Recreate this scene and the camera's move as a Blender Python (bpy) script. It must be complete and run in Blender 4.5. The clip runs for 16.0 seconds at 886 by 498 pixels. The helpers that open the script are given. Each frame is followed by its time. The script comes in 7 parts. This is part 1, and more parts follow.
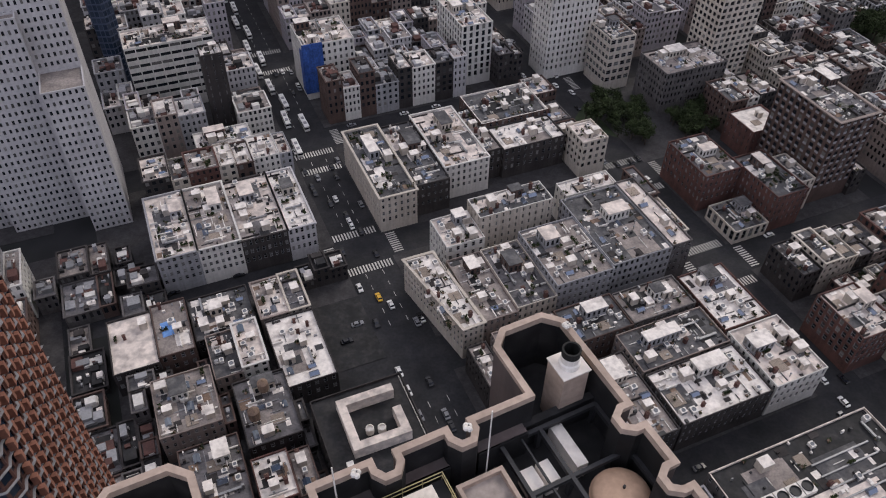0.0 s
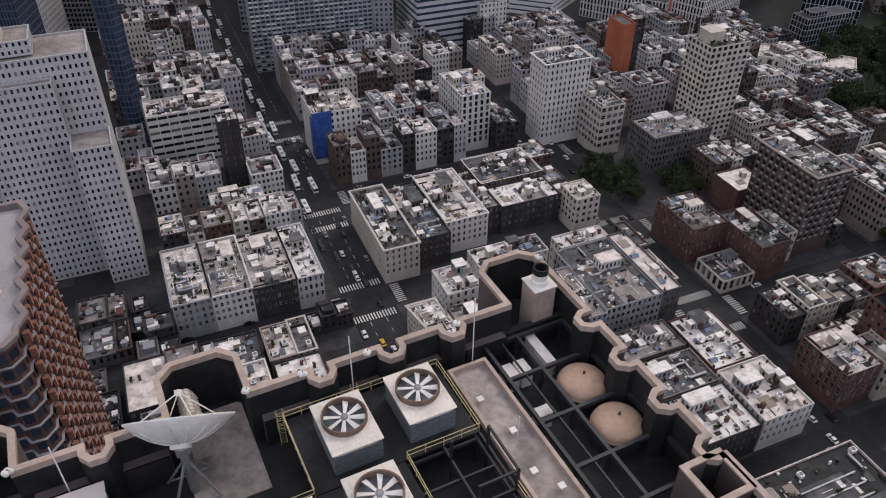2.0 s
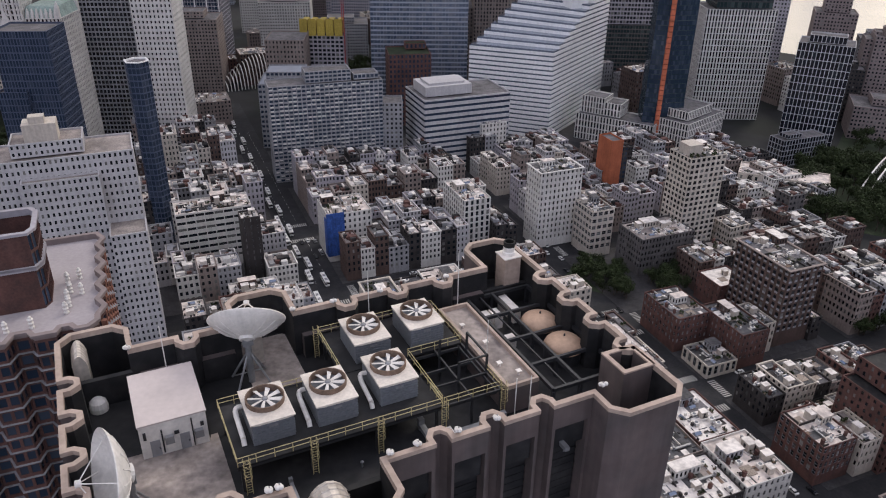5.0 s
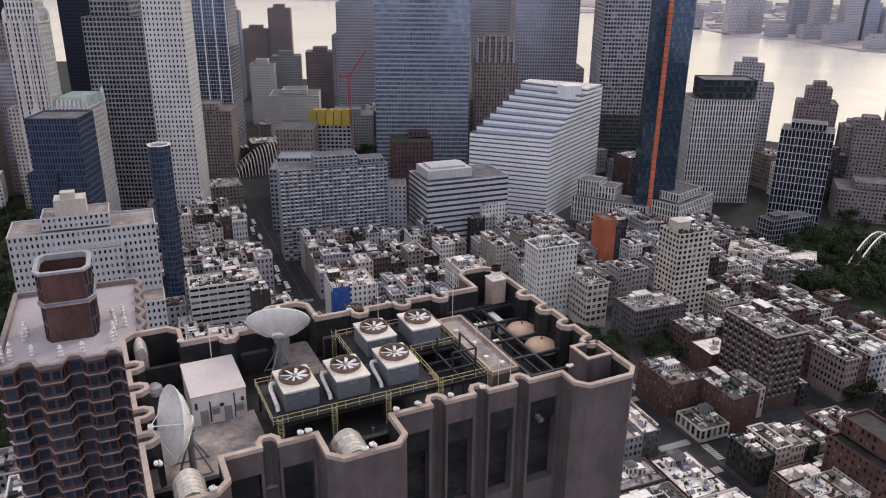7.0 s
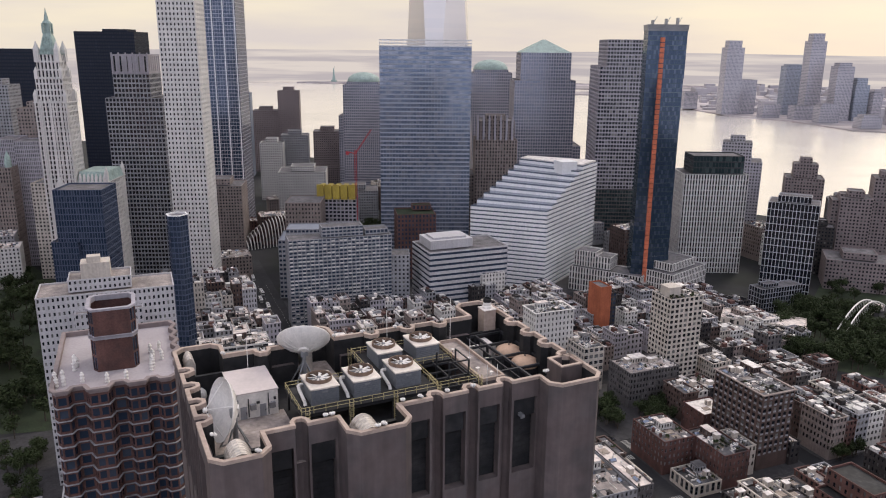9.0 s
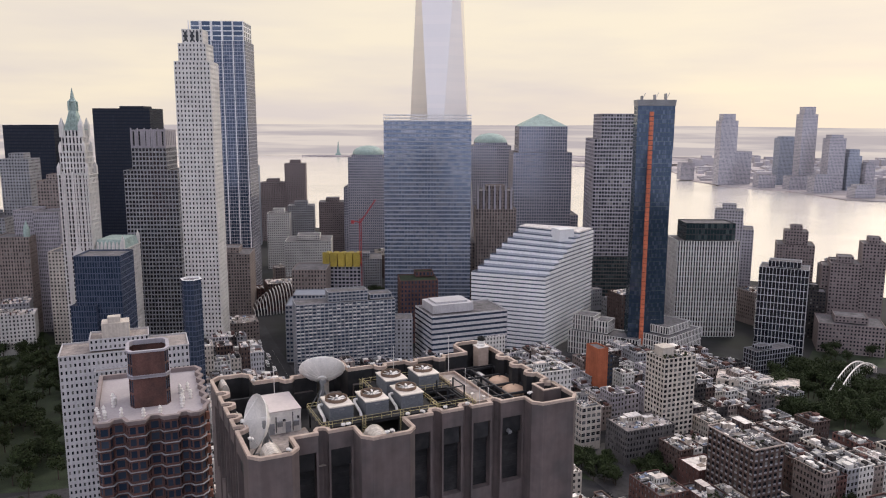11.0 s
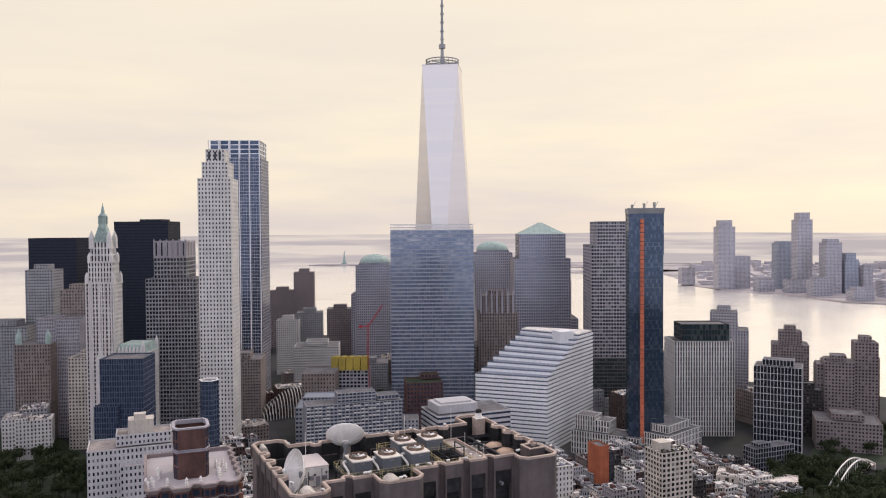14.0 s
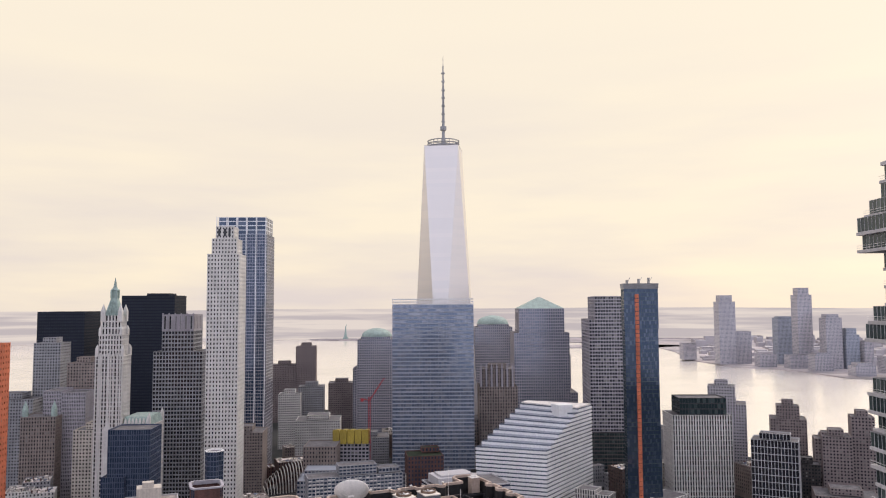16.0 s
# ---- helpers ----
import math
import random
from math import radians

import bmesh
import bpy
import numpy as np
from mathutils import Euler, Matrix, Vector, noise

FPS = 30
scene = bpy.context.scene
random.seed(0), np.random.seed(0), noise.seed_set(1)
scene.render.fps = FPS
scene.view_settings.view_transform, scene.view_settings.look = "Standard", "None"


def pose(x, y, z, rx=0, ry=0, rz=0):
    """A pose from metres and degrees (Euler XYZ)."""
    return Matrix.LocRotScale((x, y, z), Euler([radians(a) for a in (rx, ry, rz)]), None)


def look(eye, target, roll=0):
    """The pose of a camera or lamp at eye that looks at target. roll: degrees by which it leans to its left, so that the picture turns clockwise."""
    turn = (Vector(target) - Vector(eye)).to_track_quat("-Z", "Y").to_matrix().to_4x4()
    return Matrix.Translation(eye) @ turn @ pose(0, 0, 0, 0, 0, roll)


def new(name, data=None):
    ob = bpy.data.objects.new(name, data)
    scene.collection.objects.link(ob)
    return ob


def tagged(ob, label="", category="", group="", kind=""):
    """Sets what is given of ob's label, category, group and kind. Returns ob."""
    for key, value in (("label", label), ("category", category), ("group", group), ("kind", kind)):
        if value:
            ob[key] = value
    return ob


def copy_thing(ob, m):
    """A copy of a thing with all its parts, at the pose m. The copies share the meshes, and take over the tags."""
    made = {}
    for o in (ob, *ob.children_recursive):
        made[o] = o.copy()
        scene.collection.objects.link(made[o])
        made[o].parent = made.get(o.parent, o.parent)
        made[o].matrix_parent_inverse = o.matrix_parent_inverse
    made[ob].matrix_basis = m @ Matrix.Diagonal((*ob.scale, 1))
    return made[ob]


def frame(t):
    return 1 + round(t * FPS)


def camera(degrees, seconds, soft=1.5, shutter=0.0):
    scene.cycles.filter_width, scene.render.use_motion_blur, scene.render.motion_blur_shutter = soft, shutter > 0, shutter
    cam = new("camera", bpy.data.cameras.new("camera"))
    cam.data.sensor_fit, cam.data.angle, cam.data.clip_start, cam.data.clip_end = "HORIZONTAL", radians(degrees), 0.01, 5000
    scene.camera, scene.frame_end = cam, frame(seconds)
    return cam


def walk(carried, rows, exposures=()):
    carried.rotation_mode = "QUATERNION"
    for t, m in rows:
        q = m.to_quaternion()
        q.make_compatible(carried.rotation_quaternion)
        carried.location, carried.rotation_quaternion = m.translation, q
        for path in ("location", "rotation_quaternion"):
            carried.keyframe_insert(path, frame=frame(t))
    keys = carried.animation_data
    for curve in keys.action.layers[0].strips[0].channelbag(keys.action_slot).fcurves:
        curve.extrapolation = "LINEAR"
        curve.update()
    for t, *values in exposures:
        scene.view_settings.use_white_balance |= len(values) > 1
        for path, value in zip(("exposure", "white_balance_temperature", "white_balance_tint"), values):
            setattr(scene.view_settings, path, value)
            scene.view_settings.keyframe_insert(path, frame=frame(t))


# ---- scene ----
cam = camera(60.5, 16.0, soft=1.1)
PATH = [
    (0, (-2.723, -54.684, 214.879), (-2.679, -53.24, 213.496), 1.1),
    (0.5, (-2.499, -59.818, 214.824), (-2.457, -58.336, 213.482), 1.0),
    (1, (-2.38, -65.192, 214.687), (-2.341, -63.673, 213.387), 0.9),
    (1.5, (-2.266, -70.561, 214.525), (-2.228, -69.006, 213.268), 0.7),
    (2, (-2.12, -75.945, 214.348), (-2.085, -74.356, 213.135), 0.6),
    (2.5, (-1.93, -81.459, 214.176), (-1.897, -79.836, 213.007), 0.6),
    (3, (-1.715, -87.073, 214.058), (-1.684, -85.417, 212.937), 0.5),
    (3.5, (-1.513, -92.688, 214.001), (-1.485, -91.002, 212.926), 0.6),
    (4, (-1.304, -98.185, 213.906), (-1.279, -96.469, 212.88), 0.7),
    (6.5, (-0.236, -125.902, 212.912), (-0.224, -124.055, 212.143), 1.0),
    (7, (-0.014, -131.648, 212.849), (-0.006, -129.779, 212.138), 0.6),
    (7.5, (0.187, -137.588, 212.822), (0.193, -135.701, 212.16), 0.9),
    (8, (0.394, -143.551, 212.824), (0.397, -141.647, 212.213), 0.7),
    (8.5, (0.562, -149.422, 212.856), (0.563, -147.504, 212.291), 0.6),
    (9, (0.695, -155.228, 212.89), (0.694, -153.296, 212.373), 0.5),
    (11.5, (1.739, -184.321, 213.155), (1.726, -182.342, 212.867), 0.1),
    (12, (1.907, -190.127, 213.159), (1.891, -188.142, 212.919), -0.1),
    (12.5, (2.041, -195.9, 213.133), (2.023, -193.91, 212.939), -0.2),
    (13, (2.172, -201.626, 213.082), (2.152, -199.632, 212.936), -0.3),
    (13.5, (2.3, -207.333, 213.014), (2.279, -205.335, 212.915), -0.3),
    (14, (2.474, -213.013, 212.94), (2.452, -211.014, 212.888), -0.4),
    (14.5, (2.72, -218.689, 212.873), (2.697, -216.689, 212.868), -0.4),
    (15, (3.025, -224.36, 212.82), (3.002, -222.361, 212.864), -0.4),
    (15.5, (3.336, -230.022, 212.782), (3.312, -228.025, 212.875), -0.4),
    (16, (3.638, -235.683, 212.757), (3.613, -233.688, 212.901), -0.3),
]
walk(cam, [(t, look(eye, target, roll)) for t, eye, target, roll in PATH],
     exposures=[(0, -0.36, 6230, 9), (2.5, -0.32, 6200, 9), (7, -0.06, 6300, 9), (9, 0.0, 6430, 9), (12.5, 0.03, 6500, 10), (16, 0.07, 6530, 10)])

# ---- world, sun ----
world = bpy.data.worlds.new("overcast_evening")
scene.world = world
world.use_nodes = True
wn, wl = world.node_tree.nodes, world.node_tree.links
wn.clear()
w_out = wn.new("ShaderNodeOutputWorld")
w_bg = wn.new("ShaderNodeBackground")
w_bg.inputs["Strength"].default_value = 1.0
sky = wn.new("ShaderNodeTexSky")
sky.sky_type, sky.sun_disc = "NISHITA", False
sky.sun_elevation, sky.sun_rotation = radians(14), radians(38)
sky_dim = wn.new("ShaderNodeVectorMath")
sky_dim.operation = "SCALE"
sky_dim.inputs["Scale"].default_value = 0.05
wl.new(sky.outputs[0], sky_dim.inputs[0])
w_co = wn.new("ShaderNodeTexCoord")
w_map = wn.new("ShaderNodeMapping")
w_map.inputs["Scale"].default_value = (1.4, 1.4, 9.0)
wl.new(w_co.outputs["Generated"], w_map.inputs[0])
w_noise = wn.new("ShaderNodeTexNoise")
w_noise.inputs["Scale"].default_value, w_noise.inputs["Detail"].default_value = 1.6, 6
wl.new(w_map.outputs[0], w_noise.inputs[0])
w_ramp = wn.new("ShaderNodeValToRGB")
w_ramp.color_ramp.elements[0].position, w_ramp.color_ramp.elements[1].position = 0.36, 0.62
w_ramp.color_ramp.elements[0].color = (0.78, 0.69, 0.66, 1)
w_ramp.color_ramp.elements[1].color = (1.0, 0.87, 0.685, 1)
wl.new(w_noise.outputs[0], w_ramp.inputs[0])
# the cloud deck is whiter high up and thickest over the north-east
w_sep = wn.new("ShaderNodeSeparateXYZ")
wl.new(w_co.outputs["Generated"], w_sep.inputs[0])
w_up = wn.new("ShaderNodeMapRange")
w_up.inputs[1].default_value, w_up.inputs[2].default_value = 0.0, 0.35
wl.new(w_sep.outputs[2], w_up.inputs[0])
w_hi = wn.new("ShaderNodeMix")
w_hi.data_type = "RGBA"
wl.new(w_up.outputs[0], w_hi.inputs[0])
wl.new(w_ramp.outputs[0], w_hi.inputs[6])
w_hi.inputs[7].default_value = (1.0, 0.89, 0.725, 1)
w_top = wn.new("ShaderNodeMapRange")
w_top.inputs[1].default_value, w_top.inputs[2].default_value = 0.38, 0.7
wl.new(w_sep.outputs[2], w_top.inputs[0])
w_zen = wn.new("ShaderNodeMix")
w_zen.data_type = "RGBA"
wl.new(w_top.outputs[0], w_zen.inputs[0])
wl.new(w_hi.outputs[2], w_zen.inputs[6])
w_zen.inputs[7].default_value = (1.2, 1.14, 1.24, 1)
# the sky behind, away from the low sun, is a cooler white
w_behind = wn.new("ShaderNodeMapRange")
w_behind.inputs[1].default_value, w_behind.inputs[2].default_value = 0.15, -0.4
wl.new(w_sep.outputs[1], w_behind.inputs[0])
w_cool = wn.new("ShaderNodeMix")
w_cool.data_type = "RGBA"
wl.new(w_behind.outputs[0], w_cool.inputs[0])
wl.new(w_zen.outputs[2], w_cool.inputs[6])
w_cool.inputs[7].default_value = (1.04, 1.05, 1.24, 1)
w_mix = wn.new("ShaderNodeMix")
w_mix.data_type = "RGBA"
w_mix.inputs[0].default_value = 0.92
wl.new(sky_dim.outputs[0], w_mix.inputs[6])
wl.new(w_cool.outputs[2], w_mix.inputs[7])
wl.new(w_mix.outputs[2], w_bg.inputs[0])
wl.new(w_bg.outputs[0], w_out.inputs[0])
sun = new("sun", bpy.data.lights.new("sun", "SUN"))
sun.data.energy, sun.data.angle, sun.data.color = 1.35, radians(20), (1.0, 0.9, 0.78)
sun.matrix_world = look((0, 0, 0), (-0.45, -0.6, -0.65))


# ---- materials ----
def material(name, colour, rough=0.8, metal=0.0, grain=0.18, big=0.05, small=1.5, bump=0.0, other=None, amount=0.5,
             streak=0.0, vary=0.0, island=0.0, spec=0.4):
    """A surface with stains (big), grain (small), streaks down a wall and a change from piece to piece."""
    m = bpy.data.materials.new(name)
    m.use_nodes = True
    n, l = m.node_tree.nodes, m.node_tree.links
    p = n["Principled BSDF"]
    p.inputs["Roughness"].default_value, p.inputs["Metallic"].default_value = rough, metal
    p.inputs["Specular IOR Level"].default_value = spec
    geo = n.new("ShaderNodeNewGeometry")

    def noise_at(scale, stretch=(1, 1, 1), detail=4):
        mp = n.new("ShaderNodeMapping")
        mp.inputs["Scale"].default_value = stretch
        l.new(geo.outputs["Position"], mp.inputs[0])
        t = n.new("ShaderNodeTexNoise")
        t.inputs["Scale"].default_value, t.inputs["Detail"].default_value = scale, detail
        l.new(mp.outputs[0], t.inputs[0])
        return t.outputs[0]

    def level(value, lo, hi, a, b):
        r = n.new("ShaderNodeMapRange")
        for i, v in enumerate((lo, hi, a, b)):
            r.inputs[i + 1].default_value = v
        l.new(value, r.inputs[0])
        return r.outputs[0]

    def times(a, b):
        q = n.new("ShaderNodeMath")
        q.operation = "MULTIPLY"
        l.new(a, q.inputs[0]), l.new(b, q.inputs[1])
        return q.outputs[0]

    f = times(level(noise_at(big), 0.3, 0.7, 1 - grain * 1.4, 1 + grain), level(noise_at(small), 0.3, 0.7, 1 - grain, 1 + grain))
    if streak:
        f = times(f, level(noise_at(0.9, (1, 1, 0.06)), 0.35, 0.7, 1 - streak, 1 + streak * 0.5))
    if vary:
        info = n.new("ShaderNodeObjectInfo")
        f = times(f, level(info.outputs["Random"], 0, 1, 1 - vary, 1 + vary))
    if island:
        f = times(f, level(geo.outputs["Random Per Island"], 0, 1, 1 - island, 1 + island))
    base = n.new("ShaderNodeMix")
    base.data_type = "RGBA"
    base.inputs[6].default_value = (*colour, 1)
    base.inputs[7].default_value = (*(other or colour), 1)
    if other:
        l.new(level(noise_at(big * 2.3, detail=6), 0.5 - 0.1 * amount, 0.75 - 0.2 * amount, 0, 1), base.inputs[0])
    v = n.new("ShaderNodeVectorMath")
    v.operation = "SCALE"
    l.new(base.outputs[2], v.inputs[0]), l.new(f, v.inputs["Scale"])
    l.new(v.outputs[0], p.inputs["Base Color"])
    if bump:
        b = n.new("ShaderNodeBump")
        b.inputs["Strength"].default_value, b.inputs["Distance"].default_value = bump, 0.1
        l.new(noise_at(small * 2), b.inputs["Height"])
        l.new(b.outputs[0], p.inputs["Normal"])
    return m


def window_glass(name, dark=(0.012, 0.015, 0.02), blind=(0.22, 0.21, 0.2), share=0.72, rough=0.12, metal=0.0, per="island"):
    """Panes: most are dark rooms, some have blinds drawn."""
    m = bpy.data.materials.new(name)
    m.use_nodes = True
    n, l = m.node_tree.nodes, m.node_tree.links
    p = n["Principled BSDF"]
    p.inputs["Roughness"].default_value, p.inputs["Metallic"].default_value = rough, metal
    src = n.new("ShaderNodeNewGeometry").outputs["Random Per Island"] if per == "island" else n.new("ShaderNodeObjectInfo").outputs["Random"]
    r = n.new("ShaderNodeValToRGB")
    r.color_ramp.interpolation = "LINEAR"
    r.color_ramp.elements[0].color, r.color_ramp.elements[1].color = (*dark, 1), (*blind, 1)
    r.color_ramp.elements[0].position, r.color_ramp.elements[1].position = share, 1.0
    l.new(src, r.inputs[0]), l.new(r.outputs[0], p.inputs["Base Color"])
    return m


M = {}
M["asphalt"] = material("asphalt", (0.017, 0.017, 0.02), 0.85, grain=0.25, big=0.08, small=0.9, other=(0.026, 0.025, 0.028), bump=0.1)
M["pavement"] = material("concrete_pavement", (0.045, 0.042, 0.044), 0.85, grain=0.2, big=0.15, small=1.2, other=(0.032, 0.03, 0.032))
M["marking"] = material("road_paint", (0.5, 0.48, 0.45), 0.7, grain=0.3, small=2.0)
M["land"] = material("city_ground", (0.018, 0.018, 0.02), 0.9, grain=0.3, big=0.01, small=0.06, other=(0.013, 0.016, 0.012))
# the far shore's colour has the haze of distance mixed in
M["far_land"] = material("haze_tinted_shore", (0.42, 0.37, 0.37), 0.9, grain=0.3, big=0.002, small=0.012, other=(0.3, 0.28, 0.29))
M["grass"] = material("lawn", (0.025, 0.036, 0.016), 0.9, grain=0.3, big=0.1, small=1.0)
M["granite"] = material("flame_finished_granite", (0.125, 0.096, 0.093), 0.75, grain=0.14, big=0.09, small=0.5, streak=0.16, other=(0.1, 0.083, 0.082), bump=0.05)
M["coping"] = material("granite_coping", (0.42, 0.325, 0.27), 0.75, grain=0.14, big=0.2, small=1.5)
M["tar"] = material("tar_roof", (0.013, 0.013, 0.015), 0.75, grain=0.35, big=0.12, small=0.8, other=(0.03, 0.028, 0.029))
M["roof_cream"] = material("cream_coated_roof", (0.72, 0.63, 0.57), 0.8, grain=0.14, big=0.12, small=0.7, other=(0.46, 0.4, 0.37), amount=0.6)
M["roof_white"] = material("white_coated_roof", (0.8, 0.74, 0.69), 0.75, grain=0.1, big=0.15, small=0.9, other=(0.52, 0.47, 0.44), amount=0.4)
M["roof_grey"] = material("grey_gravel_roof", (0.145, 0.135, 0.142), 0.9, grain=0.25, big=0.12, small=1.2, other=(0.1, 0.095, 0.098))
M["roof_tan"] = material("tan_gravel_roof", (0.29, 0.25, 0.23), 0.9, grain=0.22, big=0.14, small=1.4, other=(0.22, 0.19, 0.18))
M["terrace_tan"] = material("stained_tan_terrace", (0.36, 0.305, 0.275), 0.9, grain=0.22, big=0.14, small=1.4, other=(0.2, 0.17, 0.16))
M["roof_slate"] = material("slate_grey_roof", (0.075, 0.073, 0.078), 0.85, grain=0.25, big=0.12, small=1.0, other=(0.13, 0.125, 0.125))
M["brick_red"] = material("red_brick", (0.115, 0.055, 0.047), 0.85, grain=0.2, big=0.15, small=2.5, streak=0.15, other=(0.085, 0.045, 0.04))
M["brick_brown"] = material("brown_brick", (0.09, 0.058, 0.05), 0.85, grain=0.2, big=0.15, small=2.5, streak=0.15)
M["brick_dark"] = material("sooty_brick", (0.042, 0.036, 0.036), 0.85, grain=0.25, big=0.15, small=2.5, streak=0.2)
M["brick_orange"] = material("orange_brick", (0.36, 0.105, 0.05), 0.85, grain=0.15, big=0.15, small=2.0, streak=0.15)
M["brick_balcony"] = material("salmon_brick", (0.3, 0.135, 0.095), 0.85, grain=0.15, big=0.15, small=2.0)
M["stone_white"] = material("white_glazed_stone", (0.62, 0.59, 0.56), 0.7, grain=0.08, big=0.06, small=0.8, streak=0.12)
M["stone_cream"] = material("cream_limestone", (0.52, 0.46, 0.40), 0.75, grain=0.1, big=0.08, small=0.9, streak=0.15)
M["stone_grey"] = material("grey_limestone", (0.3, 0.295, 0.31), 0.8, grain=0.12, big=0.07, small=0.9, streak=0.15)
M["stone_pale"] = material("pale_brick", (0.47, 0.45, 0.46), 0.8, grain=0.1, big=0.05, small=0.9, streak=0.1)
M["stone_tan"] = material("tan_stone", (0.26, 0.21, 0.19), 0.8, grain=0.12, big=0.07, small=0.9, streak=0.15)
M["stone_mauve"] = material("mauve_grey_concrete", (0.36, 0.335, 0.365), 0.8, grain=0.1, big=0.05, small=0.9, streak=0.12)
M["stone_dim"] = material("weathered_stone", (0.11, 0.1, 0.1), 0.85, grain=0.18, big=0.1, small=1.2, streak=0.2)
# both facade colours are paled to paint in haze over the river
M["far_stone"] = material("haze_tinted_pale_facade", (0.40, 0.375, 0.395), 0.8, grain=0.08, big=0.02, small=0.2)
M["far_blue"] = material("haze_tinted_blue_facade", (0.29, 0.31, 0.36), 0.6, grain=0.08, big=0.02, small=0.2)
M["band_white"] = material("white_spandrel", (0.8, 0.78, 0.77), 0.55, grain=0.06, big=0.04, small=0.5, streak=0.06)
M["steel_dark"] = material("dark_painted_steel", (0.03, 0.03, 0.034), 0.55, grain=0.2, small=2.0)
M["steel_grey"] = material("grey_steel", (0.28, 0.28, 0.29), 0.5, 0.4, grain=0.15, small=1.5)
M["rail_yellow"] = material("faded_yellow_paint", (0.55, 0.46, 0.24), 0.6, grain=0.2, small=3.0)
M["white_paint"] = material("white_painted_metal", (0.74, 0.70, 0.66), 0.5, grain=0.08, big=0.5, small=2.5, streak=0.08)
M["unit_top"] = material("cream_tower_casing", (0.68, 0.61, 0.54), 0.6, grain=0.1, big=0.4, small=3.0)
M["unit_side"] = material("grey_louvre_casing", (0.17, 0.18, 0.2), 0.6, grain=0.15, small=3.0)
M["dome"] = material("tan_dome_coating", (0.50, 0.335, 0.235), 0.6, grain=0.08, big=0.5, small=2.0, streak=0.08)
# near-black base stands for the shade inside fan and flue throats
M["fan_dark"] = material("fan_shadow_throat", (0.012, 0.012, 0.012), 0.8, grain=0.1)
M["copper"] = material("green_copper", (0.33, 0.415, 0.38), 0.7, grain=0.15, big=0.2, small=1.0, streak=0.2)
M["crane_red"] = material("red_crane_paint", (0.42, 0.04, 0.05), 0.6, grain=0.1)
M["hoist_orange"] = material("orange_hoist_netting", (0.5, 0.14, 0.07), 0.7, grain=0.2, small=0.6)
M["scaffold_yellow"] = material("yellow_formwork", (0.38, 0.28, 0.05), 0.7, grain=0.2, small=0.8)
M["net_blue"] = material("blue_scaffold_netting", (0.035, 0.09, 0.32), 0.8, grain=0.25, big=0.3, small=1.2, streak=0.25)
M["tarp_blue"] = material("blue_tarpaulin", (0.16, 0.32, 0.66), 0.5, grain=0.15, small=1.0)
M["tank_wood"] = material("weathered_tank_wood", (0.22, 0.15, 0.11), 0.85, grain=0.2, small=3.0, streak=0.3)
M["bark"] = material("bark", (0.07, 0.055, 0.045), 0.9, grain=0.3, small=4.0)
M["leaves"] = material("summer_foliage", (0.032, 0.044, 0.017), 0.85, grain=0.3, big=0.15, small=1.0, island=0.35, vary=0.25, spec=0.2)
M["leaves_rust"] = material("turning_foliage", (0.14, 0.07, 0.02), 0.85, grain=0.3, big=0.15, small=1.0, island=0.35, spec=0.2)
M["car_white"] = material("white_car_paint", (0.7, 0.68, 0.66), 0.3, grain=0.04)
M["car_black"] = material("black_car_paint", (0.02, 0.02, 0.022), 0.25, grain=0.04)
M["car_grey"] = material("grey_car_paint", (0.2, 0.2, 0.21), 0.3, grain=0.04)
M["car_yellow"] = material("yellow_cab_paint", (0.62, 0.36, 0.03), 0.35, grain=0.04)
M["tyre"] = material("tyre_rubber", (0.02, 0.02, 0.02), 0.9, grain=0.1)
M["plank"] = material("grey_deck_boards", (0.28, 0.23, 0.19), 0.8, grain=0.2, small=2.0, island=0.2)
M["roof_mauve"] = material("mauve_grey_gravel", (0.38, 0.34, 0.35), 0.9, grain=0.08, big=0.1, small=1.5)
M["room_roof"] = material("pinkish_sheet_roof", (0.55, 0.48, 0.46), 0.7, grain=0.05, big=0.2, small=1.5)
M["slab_black"] = material("black_steel_frame", (0.010, 0.014, 0.028), 0.85, grain=0.1, small=0.5)
# brown brick lightened, so far blocks carry haze in their colour
M["brick_mauve"] = material("hazy_brown_brick", (0.235, 0.19, 0.185), 0.85, grain=0.12, big=0.05, small=0.8)
M["navy_frame"] = material("navy_metal_frame", (0.06, 0.075, 0.12), 0.5, grain=0.1, big=0.05, small=0.8)
M["metal_louvre"] = material("galvanised_louvre", (0.58, 0.52, 0.46), 0.45, 0.35, grain=0.15, small=2.0, streak=0.2)
M["glass"] = window_glass("window_glass")
M["glass_each"] = window_glass("sash_window_glass", per="object", share=0.6)
M["glass_blue"] = window_glass("blue_curtain_glass", (0.045, 0.07, 0.12), (0.11, 0.14, 0.2), 0.5, 0.1, 0.55)
M["glass_pale"] = window_glass("pale_curtain_glass", (0.13, 0.17, 0.25), (0.3, 0.32, 0.38), 0.3, 0.14, 0.6)
M["glass_mirror"] = window_glass("mirror_glass", (0.71, 0.67, 0.65), (0.75, 0.7, 0.67), 0.1, 0.3, 0.6)
M["slab_glass"] = window_glass("dark_slab_glass", (0.006, 0.010, 0.022), (0.012, 0.018, 0.034), 0.8, 0.6, 0.0)
M["glass_black"] = window_glass("black_tower_glass", (0.008, 0.01, 0.018), (0.02, 0.025, 0.035), 0.7, 0.25, 0.0)
M["glass_green"] = window_glass("green_tinted_glass", (0.03, 0.05, 0.055), (0.1, 0.13, 0.13), 0.6, 0.1, 0.3)
